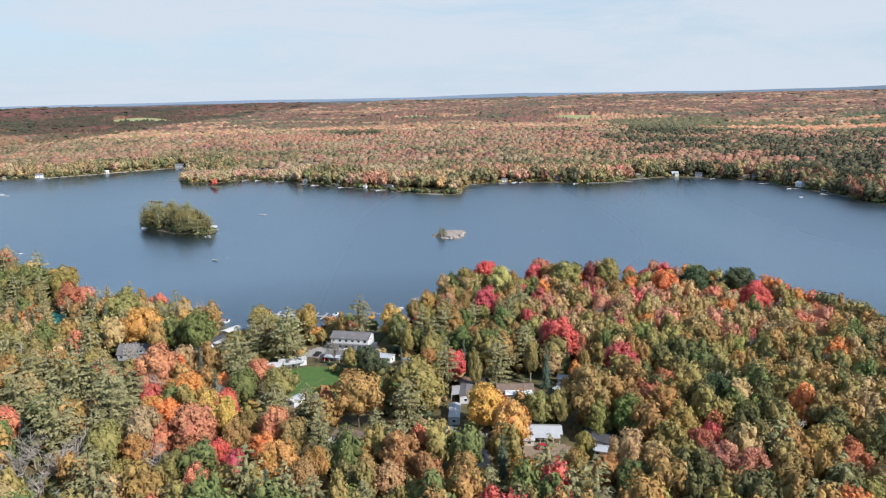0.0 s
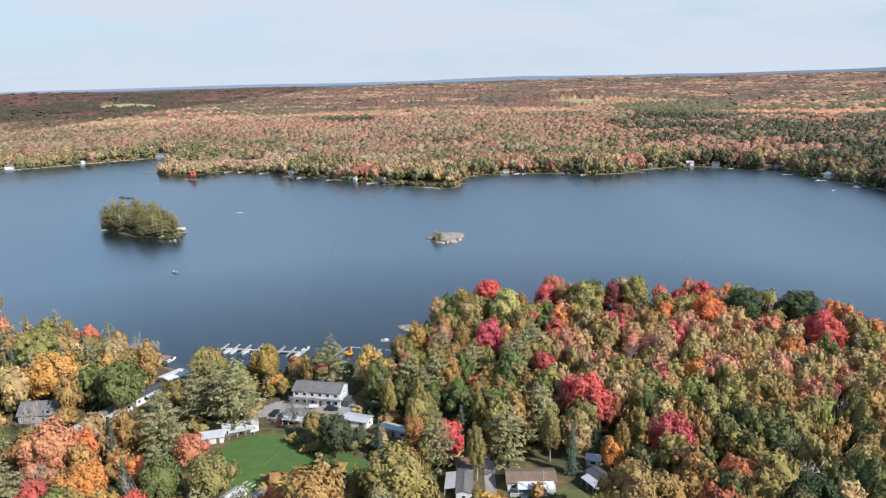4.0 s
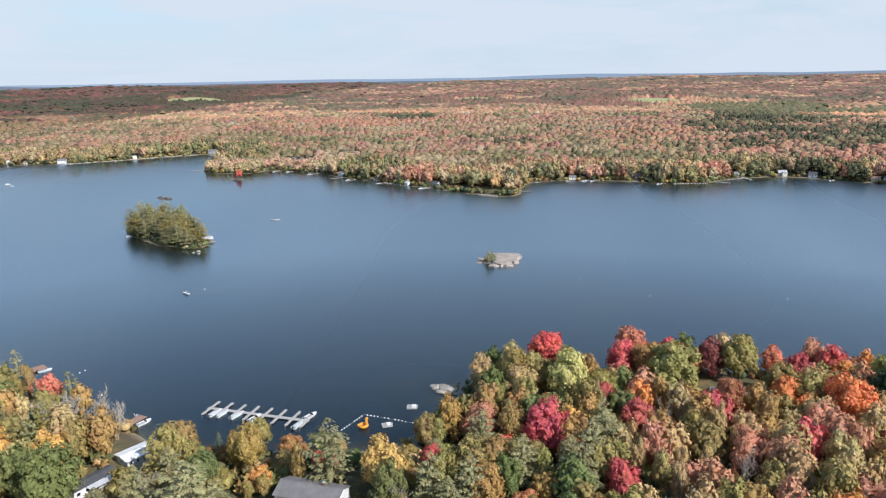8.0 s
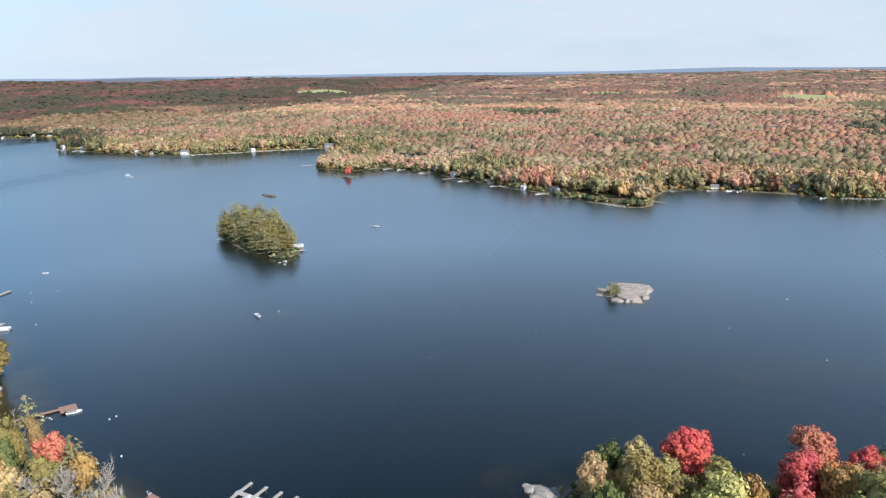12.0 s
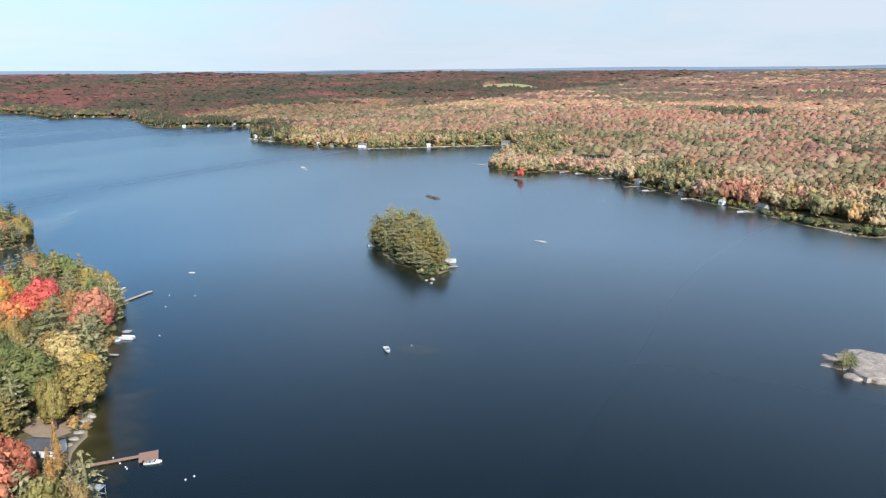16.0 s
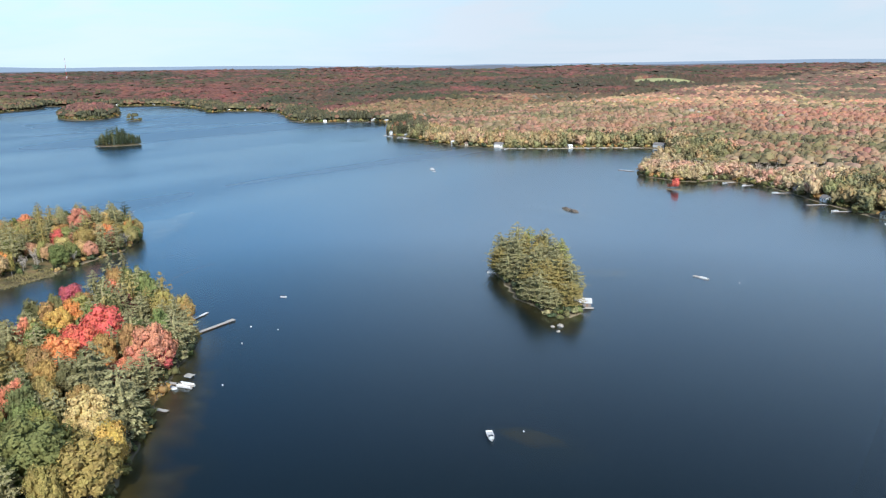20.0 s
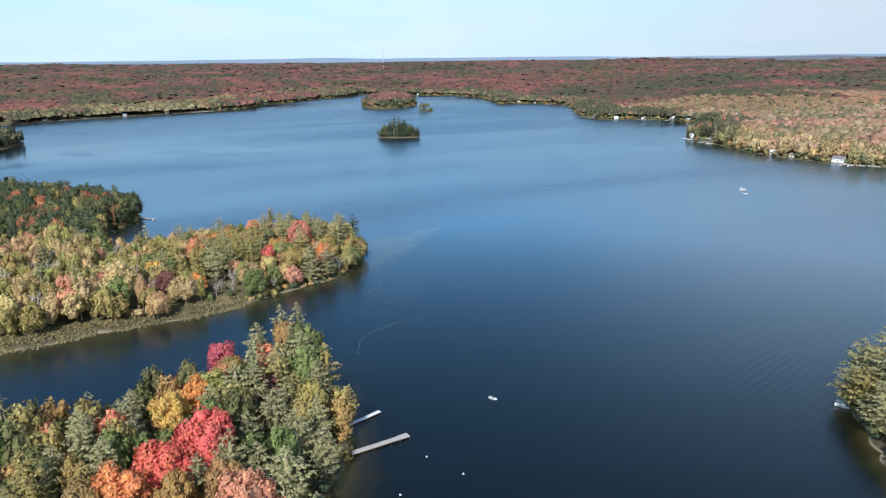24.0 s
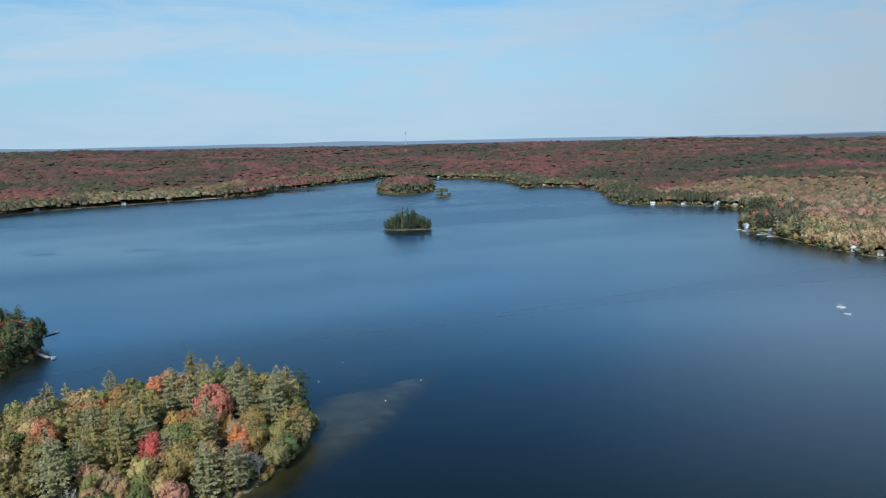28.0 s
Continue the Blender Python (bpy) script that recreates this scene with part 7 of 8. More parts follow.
bh = house("boathouse", -211, 593.5, 36, 7.6, 5.2, 2.6, 1.2, M_DKGREY, M_TIN, "dark grey boathouse with a pale metal roof on the island", "boathouse", wins=2, lift=-0.2)
part("landing", boxes((0, -3.6, 0.35, 10, 1.8, 0.2)), M_DOCK, bh)
dock("island_dock", -268, 614, -273.5, 609.5, 1.8, "small grey dock on the island's shaded side")
pontoon(-277.5, 608.5, 30, 6.4, "white pontoon boat moored at the island")
dock("island_dock", -243, 598, -247.5, 590.5, 2.6, "low grey dock platform under the island pines")
rocks("marsh_islet_rocks", [(-336, 778.5, 0.2, 4.5, 1.6, 1.4, -10), (-345, 782, 0.2, 3.5, 1.4, 1.5, -20), (-341, 780, 0.2, 2.0, 1.2, 1.3, 30), (-332, 777, 0, 2.0, 1.2, 1.0, 0), (-348, 783, 0, 1.6, 1.0, 0.9, 0)], "low dark stony islet", "rock islet", M_DARKROCK)
plant(A, -320, 920, 10, 8.5, "red")
plant(A, -326, 923, 4, 6, "rust")

# ---- cottages along the far shore ----
def ashore(x, y, gap):
    """The nearest place about that many metres from the water's edge."""
    for _ in range(30):
        d = float(shore_distance(np.array([x]), np.array([y]))[0])
        if abs(d - gap) < 0.7:
            break
        gx = float(shore_distance(np.array([x + 4.0]), np.array([y]))[0] - shore_distance(np.array([x - 4.0]), np.array([y]))[0])
        gy = float(shore_distance(np.array([x]), np.array([y + 4.0]))[0] - shore_distance(np.array([x]), np.array([y - 4.0]))[0])
        n = math.hypot(gx, gy) + 1e-6
        x, y = x + gx / n * (gap - d) * 0.7, y + gy / n * (gap - d) * 0.7
    return x, y


def shore_turn(x, y):
    """The heading of the shore there, in degrees."""
    gx = float(shore_distance(np.array([x + 9.0]), np.array([y]))[0] - shore_distance(np.array([x - 9.0]), np.array([y]))[0])
    gy = float(shore_distance(np.array([x]), np.array([y + 9.0]))[0] - shore_distance(np.array([x]), np.array([y - 9.0]))[0])
    return math.degrees(math.atan2(gy, gx)) - 90


WALLS = {"white": M_WHITE, "cream": M_CREAM, "grey": M_GREYSIDE, "brown": M_BROWNSIDE, "dark grey": M_DKGREY}
COVERS = {"grey shingle": M_SHINGLE, "pale metal": M_TIN, "dark": M_SHINGLE_DK, "brown": M_SHINGLE_BR, "white": M_WHITE}
# place, gap to the water, length, width, wall height, ridge height, colours of wall and roof
for fx, fy, gap, L, W, hw, hr, side, top in [
    (-909, 1127, 3, 8, 6, 4.2, 2.2, "white", "pale metal"), (-657, 1089, 6, 13, 7, 4.4, 2.4, "white", "grey shingle"), (-598, 1157, 6, 6, 5, 2.8, 1.6, "white", "white"), (-480, 1205, 10, 17, 9, 4.2, 2.2, "grey", "grey shingle"),
    (-383, 1001, 5, 7, 5.5, 3.4, 2.6, "white", "pale metal"), (-398, 997, 6, 5, 4.5, 2.2, 3.0, "cream", "brown"), (-203, 937, 5.5, 8, 6.5, 3.6, 2.0, "white", "grey shingle"), (-227, 975, 7, 10, 6, 3.2, 2.0, "brown", "dark"),
    (-156, 891, 5.5, 6.5, 6, 3.4, 1.8, "cream", "grey shingle"), (-113, 864, 4, 5, 4, 2.8, 1.6, "white", "pale metal"), (-76, 858, 10, 9, 6.5, 3.0, 2.2, "grey", "dark"), (67, 914, 6, 8, 6, 2.6, 1.6, "white", "grey shingle"),
    (241, 930, 9, 8, 6, 3.2, 2.0, "dark grey", "grey shingle"), (140, 916, 14, 10, 7, 3.2, 2.2, "brown", "brown"), (299, 944, 9, 9, 7, 3.4, 2.2, "grey", "pale metal"), (332, 935, 8, 9, 7, 3.4, 2.4, "white", "dark"),
    (392, 915, 8, 9, 6, 3.0, 2.0, "cream", "brown"), (404, 890, 8, 10, 7, 4.0, 2.2, "white", "grey shingle"), (420, 805, 8, 11, 7, 4.2, 2.2, "white", "pale metal"), (440, 772, 9, 10, 7, 3.6, 2.2, "white", "dark"),
    (-860, 1110, 7, 10, 7, 3.4, 2.2, "grey", "pale metal"), (-729, 1085, 6, 6, 5, 3.4, 2.0, "white", "white"), (-705, 1077, 6, 6, 5, 3.0, 1.8, "cream", "brown"), (-900, 1150, 22, 10, 7, 5.0, 2.4, "white", "pale metal"),
    (-1432, 1274, 6, 11, 7, 4.0, 2.4, "white", "grey shingle"), (-1395, 1258, 6, 9, 7, 3.6, 2.2, "cream", "dark"), (-1263, 1227, 6, 11, 7, 4.4, 2.4, "white", "pale metal"), (-1223, 1219, 5, 10, 6, 4.0, 2.2, "white", "white"),
    (-1208, 1268, 6, 10, 7, 4.2, 2.2, "white", "grey shingle"), (-1180, 1330, 7, 14, 8, 5.2, 2.4, "white", "white"), (-1120, 1318, 7, 11, 7, 4.0, 2.2, "cream", "pale metal"), (-1040, 1280, 7, 10, 7, 3.8, 2.2, "white", "dark"),
    (-2120, 1396, 8, 18, 9, 6.0, 3.0, "white", "grey shingle"), (-2225, 1330, 8, 12, 8, 4.2, 2.4, "white", "pale metal"), (-2315, 1262, 8, 13, 8, 4.2, 2.4, "white", "white"), (-1977, 1340, 8, 15, 9, 5.0, 2.6, "white", "grey shingle"),
    (-1756, 1310, 7, 15, 8, 5.4, 2.6, "white", "white"), (-1734, 1370, 8, 12, 8, 4.6, 2.4, "white", "grey shingle"), (-1690, 1380, 8, 11, 7, 4.0, 2.4, "white", "pale metal"), (-1658, 1370, 8, 12, 8, 4.4, 2.4, "white", "dark"), (-1600, 1360, 8, 12, 8, 4.2, 2.4, "white", "white"),
    (-1560, 1340, 8, 11, 8, 4.4, 2.4, "cream", "grey shingle"), (-1470, 1290, 7, 11, 7, 4.2, 2.4, "white", "brown"), (-1845, 367, 7, 12, 8, 4.6, 2.4, "white", "pale metal"), (-1990, 368, 70, 17, 10, 7.0, 3.0, "white", "white"), (-1867, 453, 8, 10, 7, 3.6, 2.2, "cream", "brown"),
    (-1731, 245, 8, 11, 7, 3.8, 2.2, "grey", "grey shingle"), (-1905, 590, 8, 11, 7, 3.8, 2.2, "white", "dark"), (-2066, 718, 8, 11, 7, 3.8, 2.2, "white", "pale metal")]:
    fx, fy = ashore(fx, fy, gap)
    if fx > -1000:
        L, hw = L * 0.9, hw * 0.85
    else:
        L, W, hw, hr = L * 0.72, W * 0.75, hw * 0.66, hr * 0.8
    o = house("lake_cottage", fx, fy, shore_turn(fx, fy), L, W, hw, hr, WALLS[side], COVERS[top], f"{side} cottage with a {top} roof on the far shore", "cottage", wins=3, rows=2 if hw > 4.3 else 1, group="cottages on the far shore")
    if fx > -1000:
        CLEAR.append((fx, fy, L * 0.5 + 3.5, max(W * 0.5 + 3, gap + 1), shore_turn(fx, fy)))
house("boathouse", 298, 931.5, 90, 6, 5, 4.2, 0.4, M_CREAM, M_TIN, "tall pale boathouse at the water's edge", "boathouse", wins=1, rows=1)
for ax, ay, reach, w in [(-855, 1110, 13, 2.2), (-833, 1120, 11, 2.2), (-634, 1078, 13, 2.4), (-550, 1146, 12, 2.2), (-531, 1158, 11, 2.2), (-504, 1168, 13, 2.4), (-475, 1185, 14, 2.4), (-297, 983, 14, 2.4), (-276, 984, 12, 2.2), (-238, 962, 15, 2.4),
                         (-200, 925, 17, 2.4), (-182, 905, 14, 2.2), (-140, 882, 10, 2.0), (-86, 846, 10, 2.0), (60, 903, 13, 3.0), (19, 898, 10, 2.0), (90, 903, 11, 2.2), (156, 874, 11, 2.0), (340, 905, 11, 2.2), (384, 838, 16, 2.2), (398, 790, 16, 2.2), (402, 740, 14, 2.2),
                         (-586, 1108, 11, 2.2), (-640, 1074, 11, 2.2), (-900, 1108, 14, 2.2), (-890, 1105, 12, 2.2), (-1181, 1330, 24, 3.0), (-1223, 1280, 20, 3.0), (-1200, 1255, 16, 2.6), (-1263, 1205, 14, 2.6), (-1300, 1206, 14, 2.6), (-1395, 1245, 14, 2.6),
                         (-1470, 1290, 16, 2.6), (-1600, 1345, 16, 2.8), (-1660, 1360, 18, 2.8), (-1845, 380, 16, 2.8), (-1880, 560, 16, 2.8), (-1770, 300, 16, 2.8)]:
    ax, ay = ashore(ax, ay, -0.5)
    a = radians(shore_turn(ax, ay) - 90)
    dock("shore_pier", ax, ay, ax + reach * math.cos(a), ay + reach * math.sin(a), w, "pale plank dock on the far shore", M_DOCK)
    if reach < 17 and w < 2.5:
        boat(ax + (reach - 3) * math.cos(a) + 2.6 * math.sin(a), ay + (reach - 3) * math.sin(a) - 2.6 * math.cos(a), math.degrees(a), 6.2, "covered" if int(ax) % 3 else "open", "covered pale boat moored at a far dock" if int(ax) % 3 else "white motor boat moored at a far dock")
for ax, ay, bx, by, lb in ((9, 827, 22, 819, "long narrow pier off the wooded point"), (-402, 996, -420, 995, "long white pier off the low point"), (217, 889, 227, 880, "white dock on the far shore"), (250, 924, 256, 906, "long white dock beside a small house"),
                           (-690, 400, -678, 408, "dock with a white boat at the dark headland"), (-730, 398, -738, 404, "dark dock at the headland")):
    dock("shore_pier", ax, ay, bx, by, 2.2, lb, M_DOCK if "white" not in lb or "boat" in lb else M_HULL)
boat(365, 725, 30, 6.0, "open", "white motor boat moored off the east shore")
boat(-676, 410, 0, 6.0, "covered", "covered pale boat moored at the headland")
boat(79, 897, 20, 6.5, "open", "white motor boat beside a shore cottage")
edge_rng = np.random.default_rng(23)
for ax, ay, bx, by in [(78, 906, 100, 906), (170, 878, 205, 880), (-30, 806, -12, 796), (-140, 882, -118, 872), (-95, 852, -78, 842), (230, 908, 246, 920), (-470, 1205, -455, 1200), (-880, 1104, -850, 1096), (-640, 1076, -615, 1090), (385, 868, 388, 830), (400, 760, 404, 720)]:
    n = max(4, int(math.hypot(bx - ax, by - ay) / 2.6))
    spots = []
    for k in range(n):
        px, py = ashore(ax + (bx - ax) * k / (n - 1), ay + (by - ay) * k / (n - 1), 0.6)
        spots.append((px, py, 0.15, edge_rng.uniform(1.1, 2.0), edge_rng.uniform(0.8, 1.3), edge_rng.uniform(0.5, 0.9), edge_rng.uniform(0, 180)))
    rocks("bank_stones", spots, "row of pale stones along the far bank", "rocks")
for pts in ([(-650, 1078), (-560, 1140), (-480, 1196)], [(-1890, 480), (-1880, 540), (-1905, 600)]):
    p = []
    for (ax, ay), (bx, by) in zip(pts[:-1], pts[1:]):
        for k in range(8):
            p.append(ashore(ax + (bx - ax) * k / 8, ay + (by - ay) * k / 8, 2.0))
    draped("beach", strip(p, 5.0), M_SAND, "narrow pale strip of beach along the far shore", "beach", 0.12, 1.6)

# the mast on the western skyline
o = place("radio_mast", -3600, 1560, 70, 0, "thin red and white lattice radio mast on the skyline", "mast")
for i in range(6):
    bm = bmesh.new()
    for k in range(3):
        a = k * 2.094
        p = rod([(1.2 * math.cos(a), 1.2 * math.sin(a), i * 16), (1.2 * math.cos(a), 1.2 * math.sin(a), i * 16 + 16)], 0.3, 4)
        me = bpy.data.meshes.new("leg")
        p.to_mesh(me)
        p.free()
        bm.from_mesh(me)
        bpy.data.meshes.remove(me)
    part("mast_section", bm, M_RED if i % 2 else M_WHITE, o)
    part("brace", rod([(1.2, 0, i * 16), (-0.6, 1.04, i * 16 + 8), (-0.6, -1.04, i * 16 + 12), (1.2, 0, i * 16 + 16)], 0.2, 4), M_TIN, o)

# ---- the woods ----
LEFT = {A: 150, P: 60, V: 190, S: 60, B: 45}
x, y = scatter(RNG, -860, 260, 95, 700, 7.0)
ix, iy = scatter(RNG, -310, -190, 555, 665, 7.4, 0.45)
same = np.hypot(x + 250, y - 611) > 75
x, y = np.concatenate([x[same], ix]), np.concatenate([y[same], iy])
z, sd = land(x, y)
keep = (sd > np.where(np.hypot(x + 250, y - 611) < 75, 1.0, np.where((x < -424) & (x > -465) & (y < 440), 9.0, 0.6))) & free_of_clearings(x, y) & near_path(x, y) & (np.hypot(x + 2, y - 555) > 25) & (np.hypot(x + 321, y - 921) > 20) & (np.hypot(x + 340, y - 780) > 20)
keep &= in_woods_plan(x, y)
# the street is thinly planted
keep &= ((oval(x, y, -42, 240, 34, 30, 0) < 0) & (oval(x, y, 22, 224, 22, 13, 0) < 0) & (oval(x, y, -42, 273, 20, 11, 0) < 0) & (oval(x, y, -106, 284, 8, 24, -28) < 0))
for tx, ty, tr in TREES:
    keep &= np.hypot(x - tx, y - ty) > tr + 2.6
x, y, z, sd = x[keep], y[keep], z[keep], sd[keep]
kinds, tints, h, w = grow(RNG, x, y, z, sd)
# no pines on the point
tip = (kinds == V) & (x > -25) & (y > 318)
kinds[tip], tints[tip] = A, "olive"
# young growth in front of some houses
for lo in [(-122, 250, 11, 20, 25), (-96, 274, 14, 24, 20), (-38, 306, 46, 9, 0), (-62, 285, 9, 12, 0), (-178, 298, 10, 18, 25), (24, 208, 10, 12, 0), (48, 174, 9, 11, 0), (32, 166, 10, 8, 0), (-26, 178, 8, 9, 0), (145, 305, 10, 12, 0), (84, 355, 9, 12, 0), (-206, 340, 10, 12, 0)]:
    young = oval(x, y, *lo) > 0
    h, w = np.where(young, h * 0.45, h), np.where(young, w * 0.7, w)
h = np.where((x < -200) & (x > -430) & (y > 330), h * 1.07, h)
h = np.where((x < -470) & (x > -620) & (y > 380), h * np.where(kinds == V, 1.04, 0.74), h)
isle = np.hypot(x + 250, y - 611) < 80
h = np.where(isle, h * np.clip(0.76 + 0.03 * sd, 0.76, 1.0) * RNG.uniform(0.86, 1.12, len(h)), h)
w = np.where(isle, w * 1.42, w)
rank = np.minimum(np.hypot(x + 30, y - 280), np.minimum(np.hypot(x + 255, y - 400) * 0.9, np.minimum(np.hypot(x + 250, y - 612) * 0.8, np.hypot(x + 500, y - 480))))
own = np.zeros(len(x), bool)
for i in np.argsort(rank):
    if LEFT[kinds[i]] > 0:
        LEFT[kinds[i]] -= 1
        own[i] = True
for i in np.where(own)[0]:
    plant(kinds[i], float(x[i]), float(y[i]), float(h[i]), float(w[i]), tints[i])
NEAR = {k: s[1] for k, s in SHAPES.items()}
for name, where, label in (("east_woods", x > 40, "mixed autumn woodland in tan, olive and faded red"), ("middle_woods", (x <= 40) & (x > -110), "mixed woodland of pines and turning maples"),
                           ("west_woods", (x <= -110) & (x > -430), "woodland of pines and orange maples along the shore"), ("point_woods", x <= -430, "mixed woodland on a low wooded point")):
    s = np.where(where & ~own)[0]
    if len(s):
        joined_woods(name, RNG, NEAR, x[s], y[s], z[s] - 0.1, kinds[s], tints[s], h[s], w[s], M_LEAFS, label)

x, y = scatter(RNG, -2700, 1500, 180, 1800, 7.6, 0.62)
z, sd = land(x, y)
pd = path_distance(x, y)
keep = (sd > 2) & ~near_path(x, y) & free_of_clearings(x, y) & (np.hypot(x + 321, y - 921) > 20) & (np.hypot(x + 340, y - 780) > 20)
keep &= ((np.hypot(x + 60, y - 240) < 1560) | (sd < 90)) & (np.hypot(x + 1132, y - 760) > 60)
x, y, z, sd, pd = x[keep], y[keep], z[keep], sd[keep], pd[keep]
kinds, tints, h, w = grow(RNG, x, y, z, sd, 1.0, True)
w = w * np.where(pd > 1150, 1.3, 1.12) * RNG.uniform(0.8, 1.22, len(w))
h = h * RNG.uniform(0.82, 1.18, len(h)) * np.where(sd > 60, 0.85, 1.0) * np.where((x > -425) & (x < -225) & (y > 940) & (y < 1075), 0.68, 1.0)
band = (sd < 34 + 40 * (pd < 900)) & (pd < 1150)
for name, where, label in (("north_shore_woods", band & (x > -600), "band of turning trees along the far shore"), ("west_shore_woods", band & (x <= -600), "band of turning trees along the western shore")):
    s = np.where(where)[0]
    joined_woods(name, RNG, MID, x[s], y[s], z[s] - 0.2, kinds[s], tints[s], h[s], w[s], M_LEAFS, label, 0.25, ZONE_MEAN[zone(x[s], y[s], sd[s])], 1.03)
front = ~band & (pd < 980)
for name, where, label, shapes in (("inland_woods", ~band & ~front & (x > -600), "red, orange and olive autumn forest reaching inland", FAR), ("western_forest", ~band & ~front & (x <= -600), "rust and maroon autumn forest west of the lake", FAR),
                                   ("shore_forest", front, "olive, tan and salmon forest behind the far shore", MID_INLAND)):
    s = np.where(where)[0]
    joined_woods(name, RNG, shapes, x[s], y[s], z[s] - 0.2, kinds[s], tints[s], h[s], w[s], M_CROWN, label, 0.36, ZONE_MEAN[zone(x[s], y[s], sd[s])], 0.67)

# the spruce island
x, y = scatter(RNG, -1180, -1085, 715, 805, 4.6)
z, sd = land(x, y)
keep = (sd > 0.6) & (np.hypot(x + 1132, y - 760) < 55)
x, y, z, sd = x[keep], y[keep], z[keep], sd[keep]
h = (7 + np.clip(sd, 0, 15) * 0.75) * RNG.uniform(0.6, 1.4, len(x)) * (1 + 0.25 * value_noise(x, y, 16, 71))
tints = np.array(["dark", "dark", "moss", "bluegreen", "dark"], object)[RNG.integers(0, 5, len(x))]
kinds = np.array([S, V, V], object)[RNG.integers(0, 3, len(x))]
joined_woods("island_spruces", RNG, {k: v[1] for k, v in SHAPES.items()}, x, y, z - 0.1, kinds, tints, h, h * RNG.uniform(0.45, 0.62, len(x)) + 3.0, M_LEAFS, "dark pointed spruces crowding a small island")

# forest beyond: every crown a small rough tent, on the rolling land out to the horizon


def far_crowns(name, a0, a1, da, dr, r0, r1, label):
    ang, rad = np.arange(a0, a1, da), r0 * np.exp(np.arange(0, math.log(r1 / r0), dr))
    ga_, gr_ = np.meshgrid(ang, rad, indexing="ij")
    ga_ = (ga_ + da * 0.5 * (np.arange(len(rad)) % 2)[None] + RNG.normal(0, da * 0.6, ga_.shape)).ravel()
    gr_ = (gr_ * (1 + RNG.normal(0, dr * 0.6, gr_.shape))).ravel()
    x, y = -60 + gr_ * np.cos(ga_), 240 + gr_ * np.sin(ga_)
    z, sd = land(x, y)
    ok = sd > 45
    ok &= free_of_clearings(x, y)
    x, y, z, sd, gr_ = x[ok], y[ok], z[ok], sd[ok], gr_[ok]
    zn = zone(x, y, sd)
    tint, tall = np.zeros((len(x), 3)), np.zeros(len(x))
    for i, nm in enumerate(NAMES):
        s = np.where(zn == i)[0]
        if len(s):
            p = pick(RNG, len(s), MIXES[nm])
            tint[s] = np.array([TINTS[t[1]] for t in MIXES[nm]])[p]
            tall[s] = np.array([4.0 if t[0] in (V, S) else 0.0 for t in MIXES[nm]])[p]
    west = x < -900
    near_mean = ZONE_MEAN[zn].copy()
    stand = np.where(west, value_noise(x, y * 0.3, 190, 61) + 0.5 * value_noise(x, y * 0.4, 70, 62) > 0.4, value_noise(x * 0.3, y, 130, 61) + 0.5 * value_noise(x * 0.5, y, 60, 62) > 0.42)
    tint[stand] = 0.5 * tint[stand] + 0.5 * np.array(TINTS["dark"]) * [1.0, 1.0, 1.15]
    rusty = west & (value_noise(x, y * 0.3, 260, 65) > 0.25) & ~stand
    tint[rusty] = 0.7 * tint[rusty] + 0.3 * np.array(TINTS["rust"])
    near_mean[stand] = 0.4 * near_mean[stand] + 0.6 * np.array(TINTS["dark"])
    # duller, more even crowns imitate haze; the west is darkened as under cloud
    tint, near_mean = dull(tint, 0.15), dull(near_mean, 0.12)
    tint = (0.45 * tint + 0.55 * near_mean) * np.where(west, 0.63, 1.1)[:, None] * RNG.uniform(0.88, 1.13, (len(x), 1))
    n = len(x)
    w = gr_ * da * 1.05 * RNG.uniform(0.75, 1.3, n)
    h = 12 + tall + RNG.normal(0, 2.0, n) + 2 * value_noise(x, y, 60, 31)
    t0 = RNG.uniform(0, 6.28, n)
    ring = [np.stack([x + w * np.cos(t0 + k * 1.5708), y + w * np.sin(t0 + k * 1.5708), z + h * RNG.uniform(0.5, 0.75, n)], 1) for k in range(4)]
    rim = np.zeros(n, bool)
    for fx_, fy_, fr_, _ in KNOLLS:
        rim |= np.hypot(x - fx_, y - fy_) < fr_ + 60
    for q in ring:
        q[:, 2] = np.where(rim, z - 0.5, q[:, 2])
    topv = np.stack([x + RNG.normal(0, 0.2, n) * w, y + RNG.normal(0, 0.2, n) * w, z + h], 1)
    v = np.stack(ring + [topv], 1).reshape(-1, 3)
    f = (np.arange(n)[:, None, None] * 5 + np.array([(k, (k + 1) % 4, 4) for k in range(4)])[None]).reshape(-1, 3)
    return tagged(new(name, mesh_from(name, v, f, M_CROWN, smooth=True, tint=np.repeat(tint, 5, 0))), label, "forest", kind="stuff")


far_crowns("distant_forest", 0.85, 3.62, 0.0052, 0.0055, 1480, 4840, "autumn forest covering low hills to the horizon")
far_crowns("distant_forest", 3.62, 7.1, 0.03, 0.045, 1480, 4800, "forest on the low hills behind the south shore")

BUSH = {A: [tris_join([(lambda vf: (vf[0] * 0.36 + (0, 0, 0.5), vf[1]))(blob(RNG, 3, 6, 0.25)), cards(RNG, *(lambda d: (d * 0.42 + (0, 0, 0.5), d))((lambda g: g / np.linalg.norm(g, axis=1)[:, None])(RNG.normal(0, 1, (14, 3)))), 0.22, 0.17)]) for _ in range(6)]}
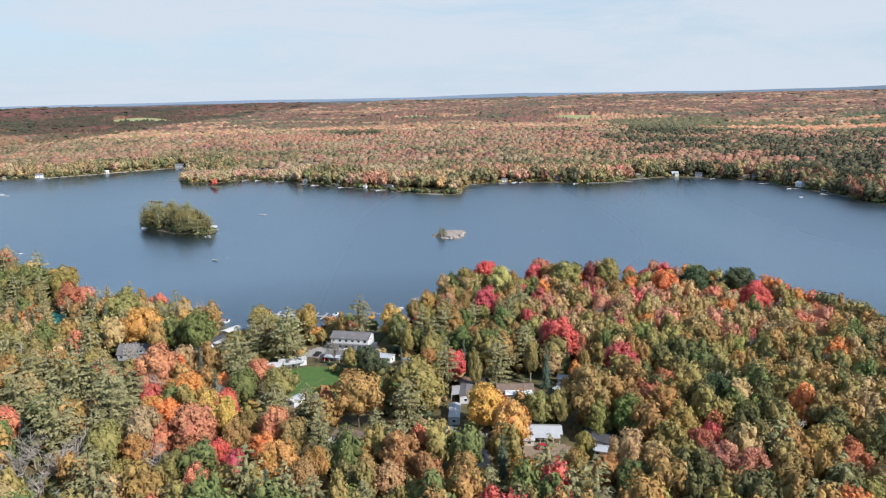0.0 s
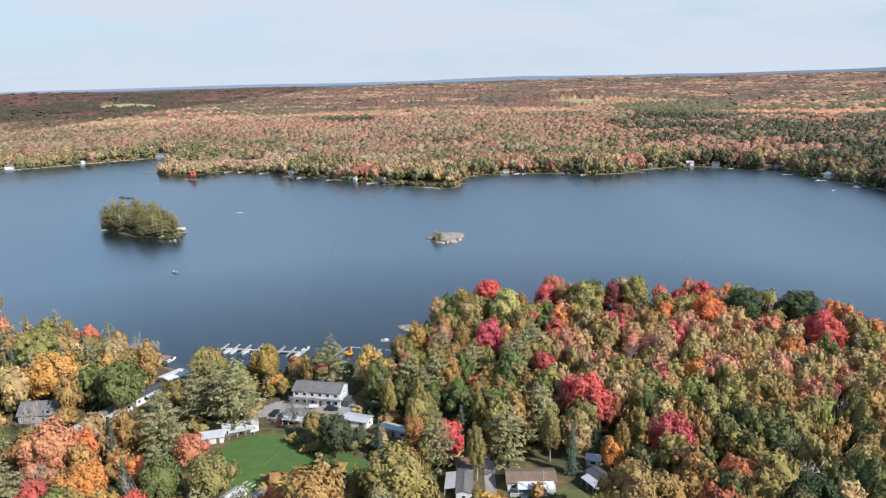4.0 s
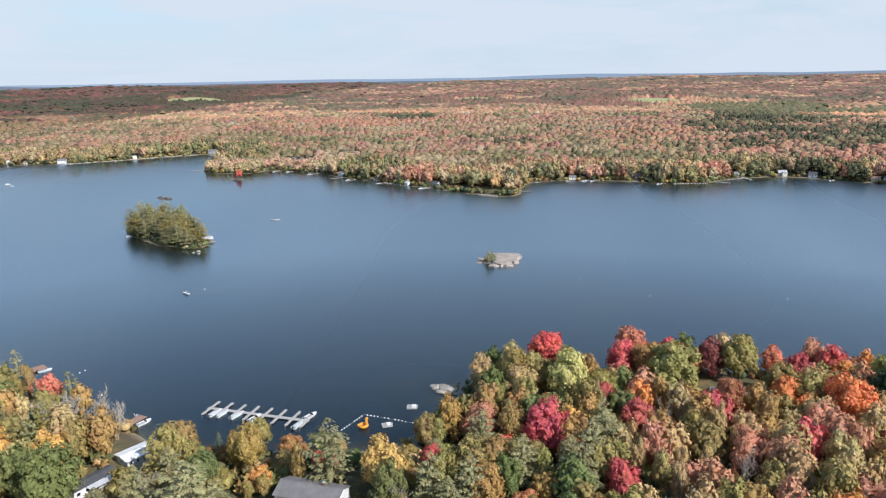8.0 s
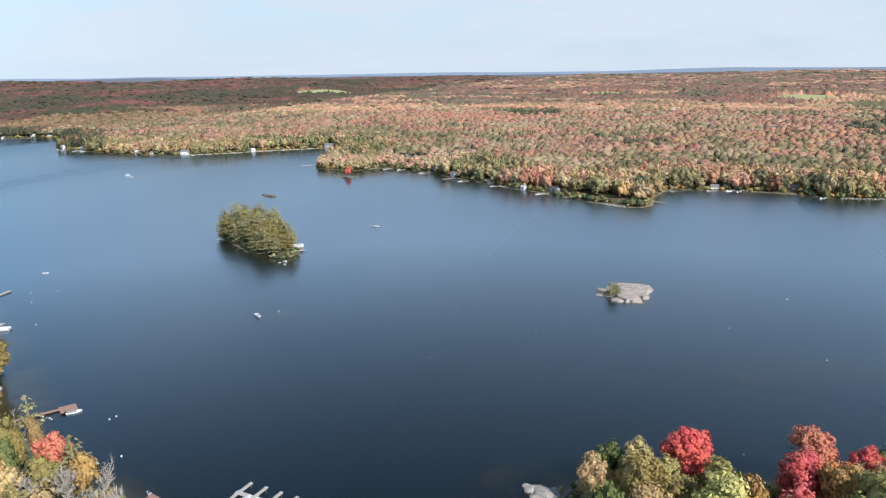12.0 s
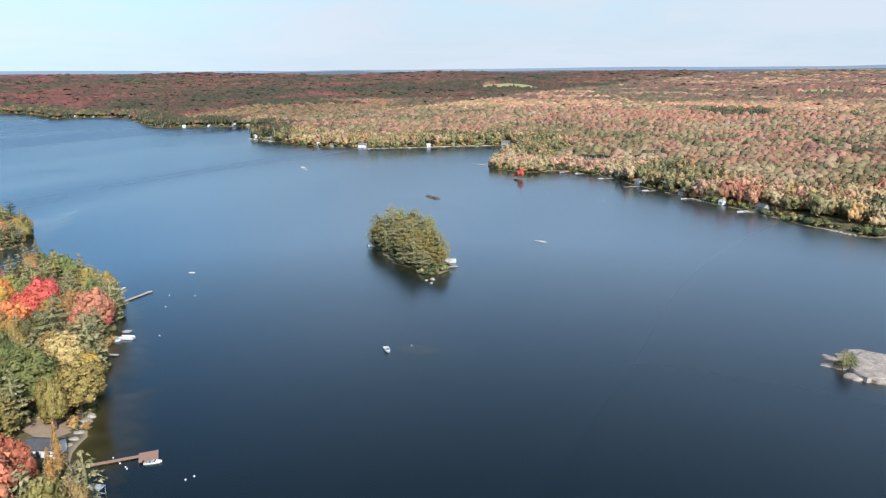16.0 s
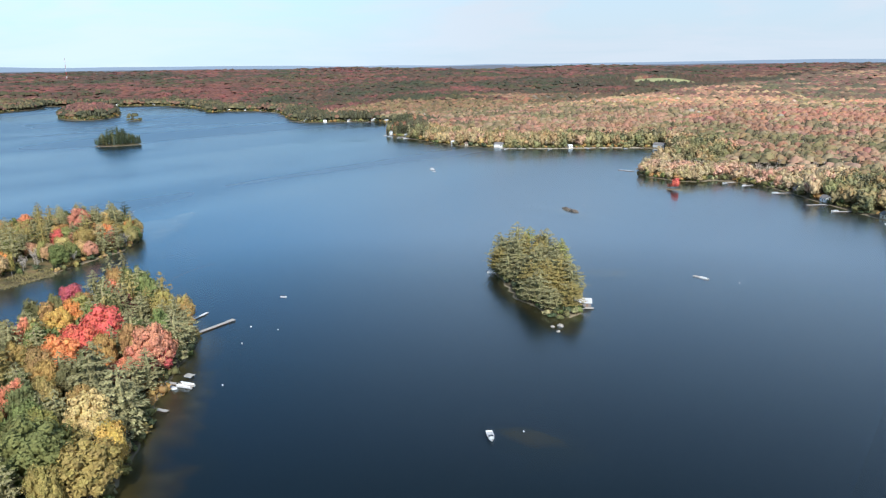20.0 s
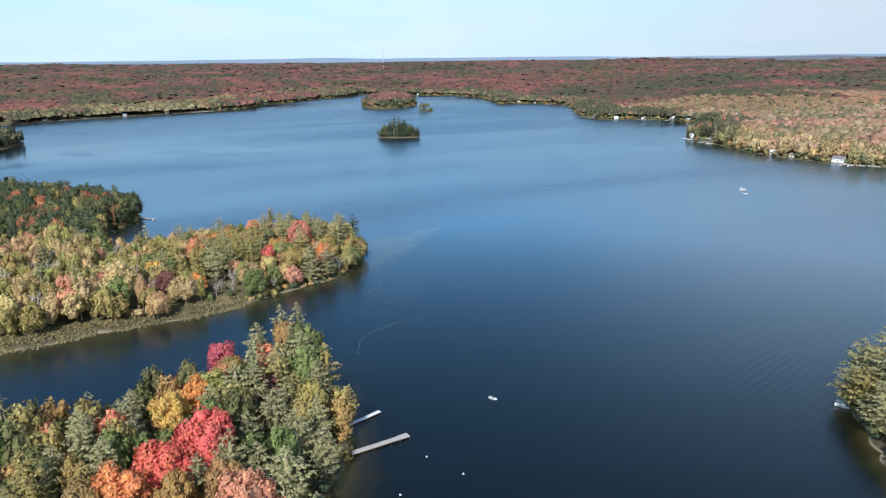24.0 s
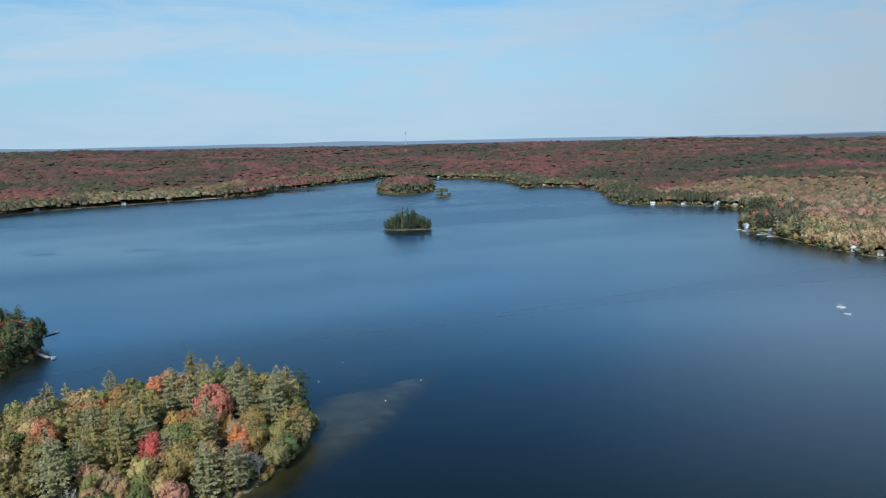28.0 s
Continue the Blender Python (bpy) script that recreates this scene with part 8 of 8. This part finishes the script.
# low growth at the water's edge and under the trees
x, y = scatter(RNG, -700, 215, 148, 670, 3.3)
z, sd = land(x, y)
edge = (sd > -0.4) & (sd < 7) & ~((x < -424) & (x > -470) & (y < 445))
keep = (edge | ((sd > 7) & (RNG.uniform(0, 1, x.shape) < np.where(y < 312, 0.45, 0.1)))) & free_of_clearings(x, y) & near_path(x, y) & (np.hypot(x + 2, y - 555) > 22) & (z > -0.15) & in_woods_plan(x, y)
x, y, z, sd, edge = x[keep], y[keep], z[keep], sd[keep], edge[keep]
bt = np.array(["olive", "bronze", "green", "moss", "tan", "dark", "moss"], object)[RNG.integers(0, 7, len(x))]
isle = np.hypot(x + 250, y - 611) < 75
bt[isle] = np.array(["moss", "dark", "pine", "green", "dark"], object)[RNG.integers(0, 5, int(isle.sum()))]
bh_ = np.where(edge, RNG.uniform(1.6, 4.5, len(x)), RNG.uniform(2, 6, len(x)))
joined_woods("undergrowth", RNG, BUSH, x, y, z - bh_ * 0.12, np.full(len(x), A, object), bt, bh_, bh_ * RNG.uniform(0.8, 1.4, len(x)), M_LEAFS, "brown and green bushes under the trees and along the bank")
x, y = scatter(RNG, -2300, 470, 560, 1420, 5.0)
z, sd = land(x, y)
keep = (sd > 1.0) & (sd < 9) & free_of_clearings(x, y) & (path_distance(x, y) > 400) & (np.hypot(x + 1132, y - 760) > 60) & (np.hypot(x + 321, y - 921) > 14)
x, y, z = x[keep], y[keep], z[keep]
bt = np.array(["olive", "bronze", "green", "moss", "moss", "dark", "pine"], object)[RNG.integers(0, 7, len(x))]
bh_ = RNG.uniform(2.5, 7, len(x))
joined_woods("shore_bushes", RNG, BUSH, x, y, np.maximum(z, 0) - bh_ * 0.1, np.full(len(x), A, object), bt, bh_, bh_ * RNG.uniform(0.9, 1.5, len(x)), M_LEAFS, "low bushes along the far bank")
# reeds of the bay
x, y = scatter(RNG, -474, -424, 250, 446, 0.85)
z, sd = land(x, y)
keep = (sd > -3.5) & (sd < 13 + 4 * value_noise(x, y, 12, 41)) & (z > -0.6) & (value_noise(x, y, 5, 43) > -0.55)
x, y, z = x[keep], y[keep], z[keep]
p = np.stack([x, y, np.maximum(z, 0) + 0.5], 1)
joined = cards(RNG, p + np.stack([0 * x, 0 * x, 0.3 * value_noise(x, y, 4, 44)], 1), np.array([[0.3, 0.2, 1.0]]), 0.75, 0.42, 0.8)
tagged(new("reeds", mesh_from("reeds", joined[0], joined[1], M_REED)), "brown reeds and sedge along the bay's bank", "reeds", kind="stuff")

# woods behind, out of the way
x, y = scatter(RNG, -900, 420, -240, 330, 10.6, 0.5)
z, sd = land(x, y)
keep = (sd > 4) & ~(in_woods_plan(x, y) & near_path(x, y)) & (np.hypot(x - 8, y + 20) > 14)
x, y, z, sd = x[keep], y[keep], z[keep], sd[keep]
kinds, tints, h, w = grow(RNG, x, y, z, sd)
kinds[kinds == B] = A
SOUTH = {k: [afar(k, RNG, 6, 5, 0.15) for _ in range(8)] for k in (A, P, V, S)}
joined_woods("southern_forest", RNG, SOUTH, x, y, z - 0.2, kinds, tints, h * 0.9, w * 1.35, M_CROWN, "mixed autumn forest stretching away behind the shore", shade=0.75)

# hills at the horizon: a backdrop that glows blue in place of haze
an = np.arange(-2.1, 4.0, 0.004)
top = 120 + 8 * value_noise(an * 1000, an * 0, 240, 51) + 4 * value_noise(an * 1000, an * 0, 70, 52) + 5 * np.clip(np.cos(an - 1.0), 0, 1)
ring = np.stack([-60 + 4860 * np.cos(an), 240 + 4860 * np.sin(an), top], 1)
low = ring * [1, 1, 0] + [0, 0, 20]
n = len(an)
i = np.arange(n - 1)
M_HILLS = bpy.data.materials.new("haze_glow_hills")
M_HILLS.use_nodes = True
bn = M_HILLS.node_tree.nodes["Principled BSDF"]
# haze is put in as bluish base colour and emission
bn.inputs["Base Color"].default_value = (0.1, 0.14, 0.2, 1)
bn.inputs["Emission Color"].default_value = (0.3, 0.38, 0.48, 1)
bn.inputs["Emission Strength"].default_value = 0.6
bn.inputs["Roughness"].default_value = 1.0
tagged(new("backdrop", mesh_from("backdrop", np.concatenate([low, ring]), np.stack([i, i + n, i + n + 1, i + 1], 1), M_HILLS)), "low hills along the horizon with a blue haze glow", "hills", kind="structure")


near_top = 106 + 5 * value_noise(an * 1000, an * 0 + 40, 150, 53) + 2.5 * value_noise(an * 1000, an * 0 + 40, 40, 54)
ring = np.stack([-60 + 4845 * np.cos(an), 240 + 4845 * np.sin(an), near_top], 1)
low = ring * [1, 1, 0] + [0, 0, 20]
M_HILLS_NEAR = bpy.data.materials.new("haze_glow_wooded_ridge")
M_HILLS_NEAR.use_nodes = True
bn = M_HILLS_NEAR.node_tree.nodes["Principled BSDF"]
# this ridge gets a weaker blue-grey glow, again for haze
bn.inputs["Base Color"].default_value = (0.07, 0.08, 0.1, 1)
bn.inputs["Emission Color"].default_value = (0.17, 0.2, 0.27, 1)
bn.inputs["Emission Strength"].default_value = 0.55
bn.inputs["Roughness"].default_value = 1.0
tagged(new("backdrop_ridge", mesh_from("backdrop_ridge", np.concatenate([low, ring]), np.stack([i, i + n, i + n + 1, i + 1], 1), M_HILLS_NEAR)), "dark wooded ridge with a dim haze glow before the hills", "hills", kind="structure")
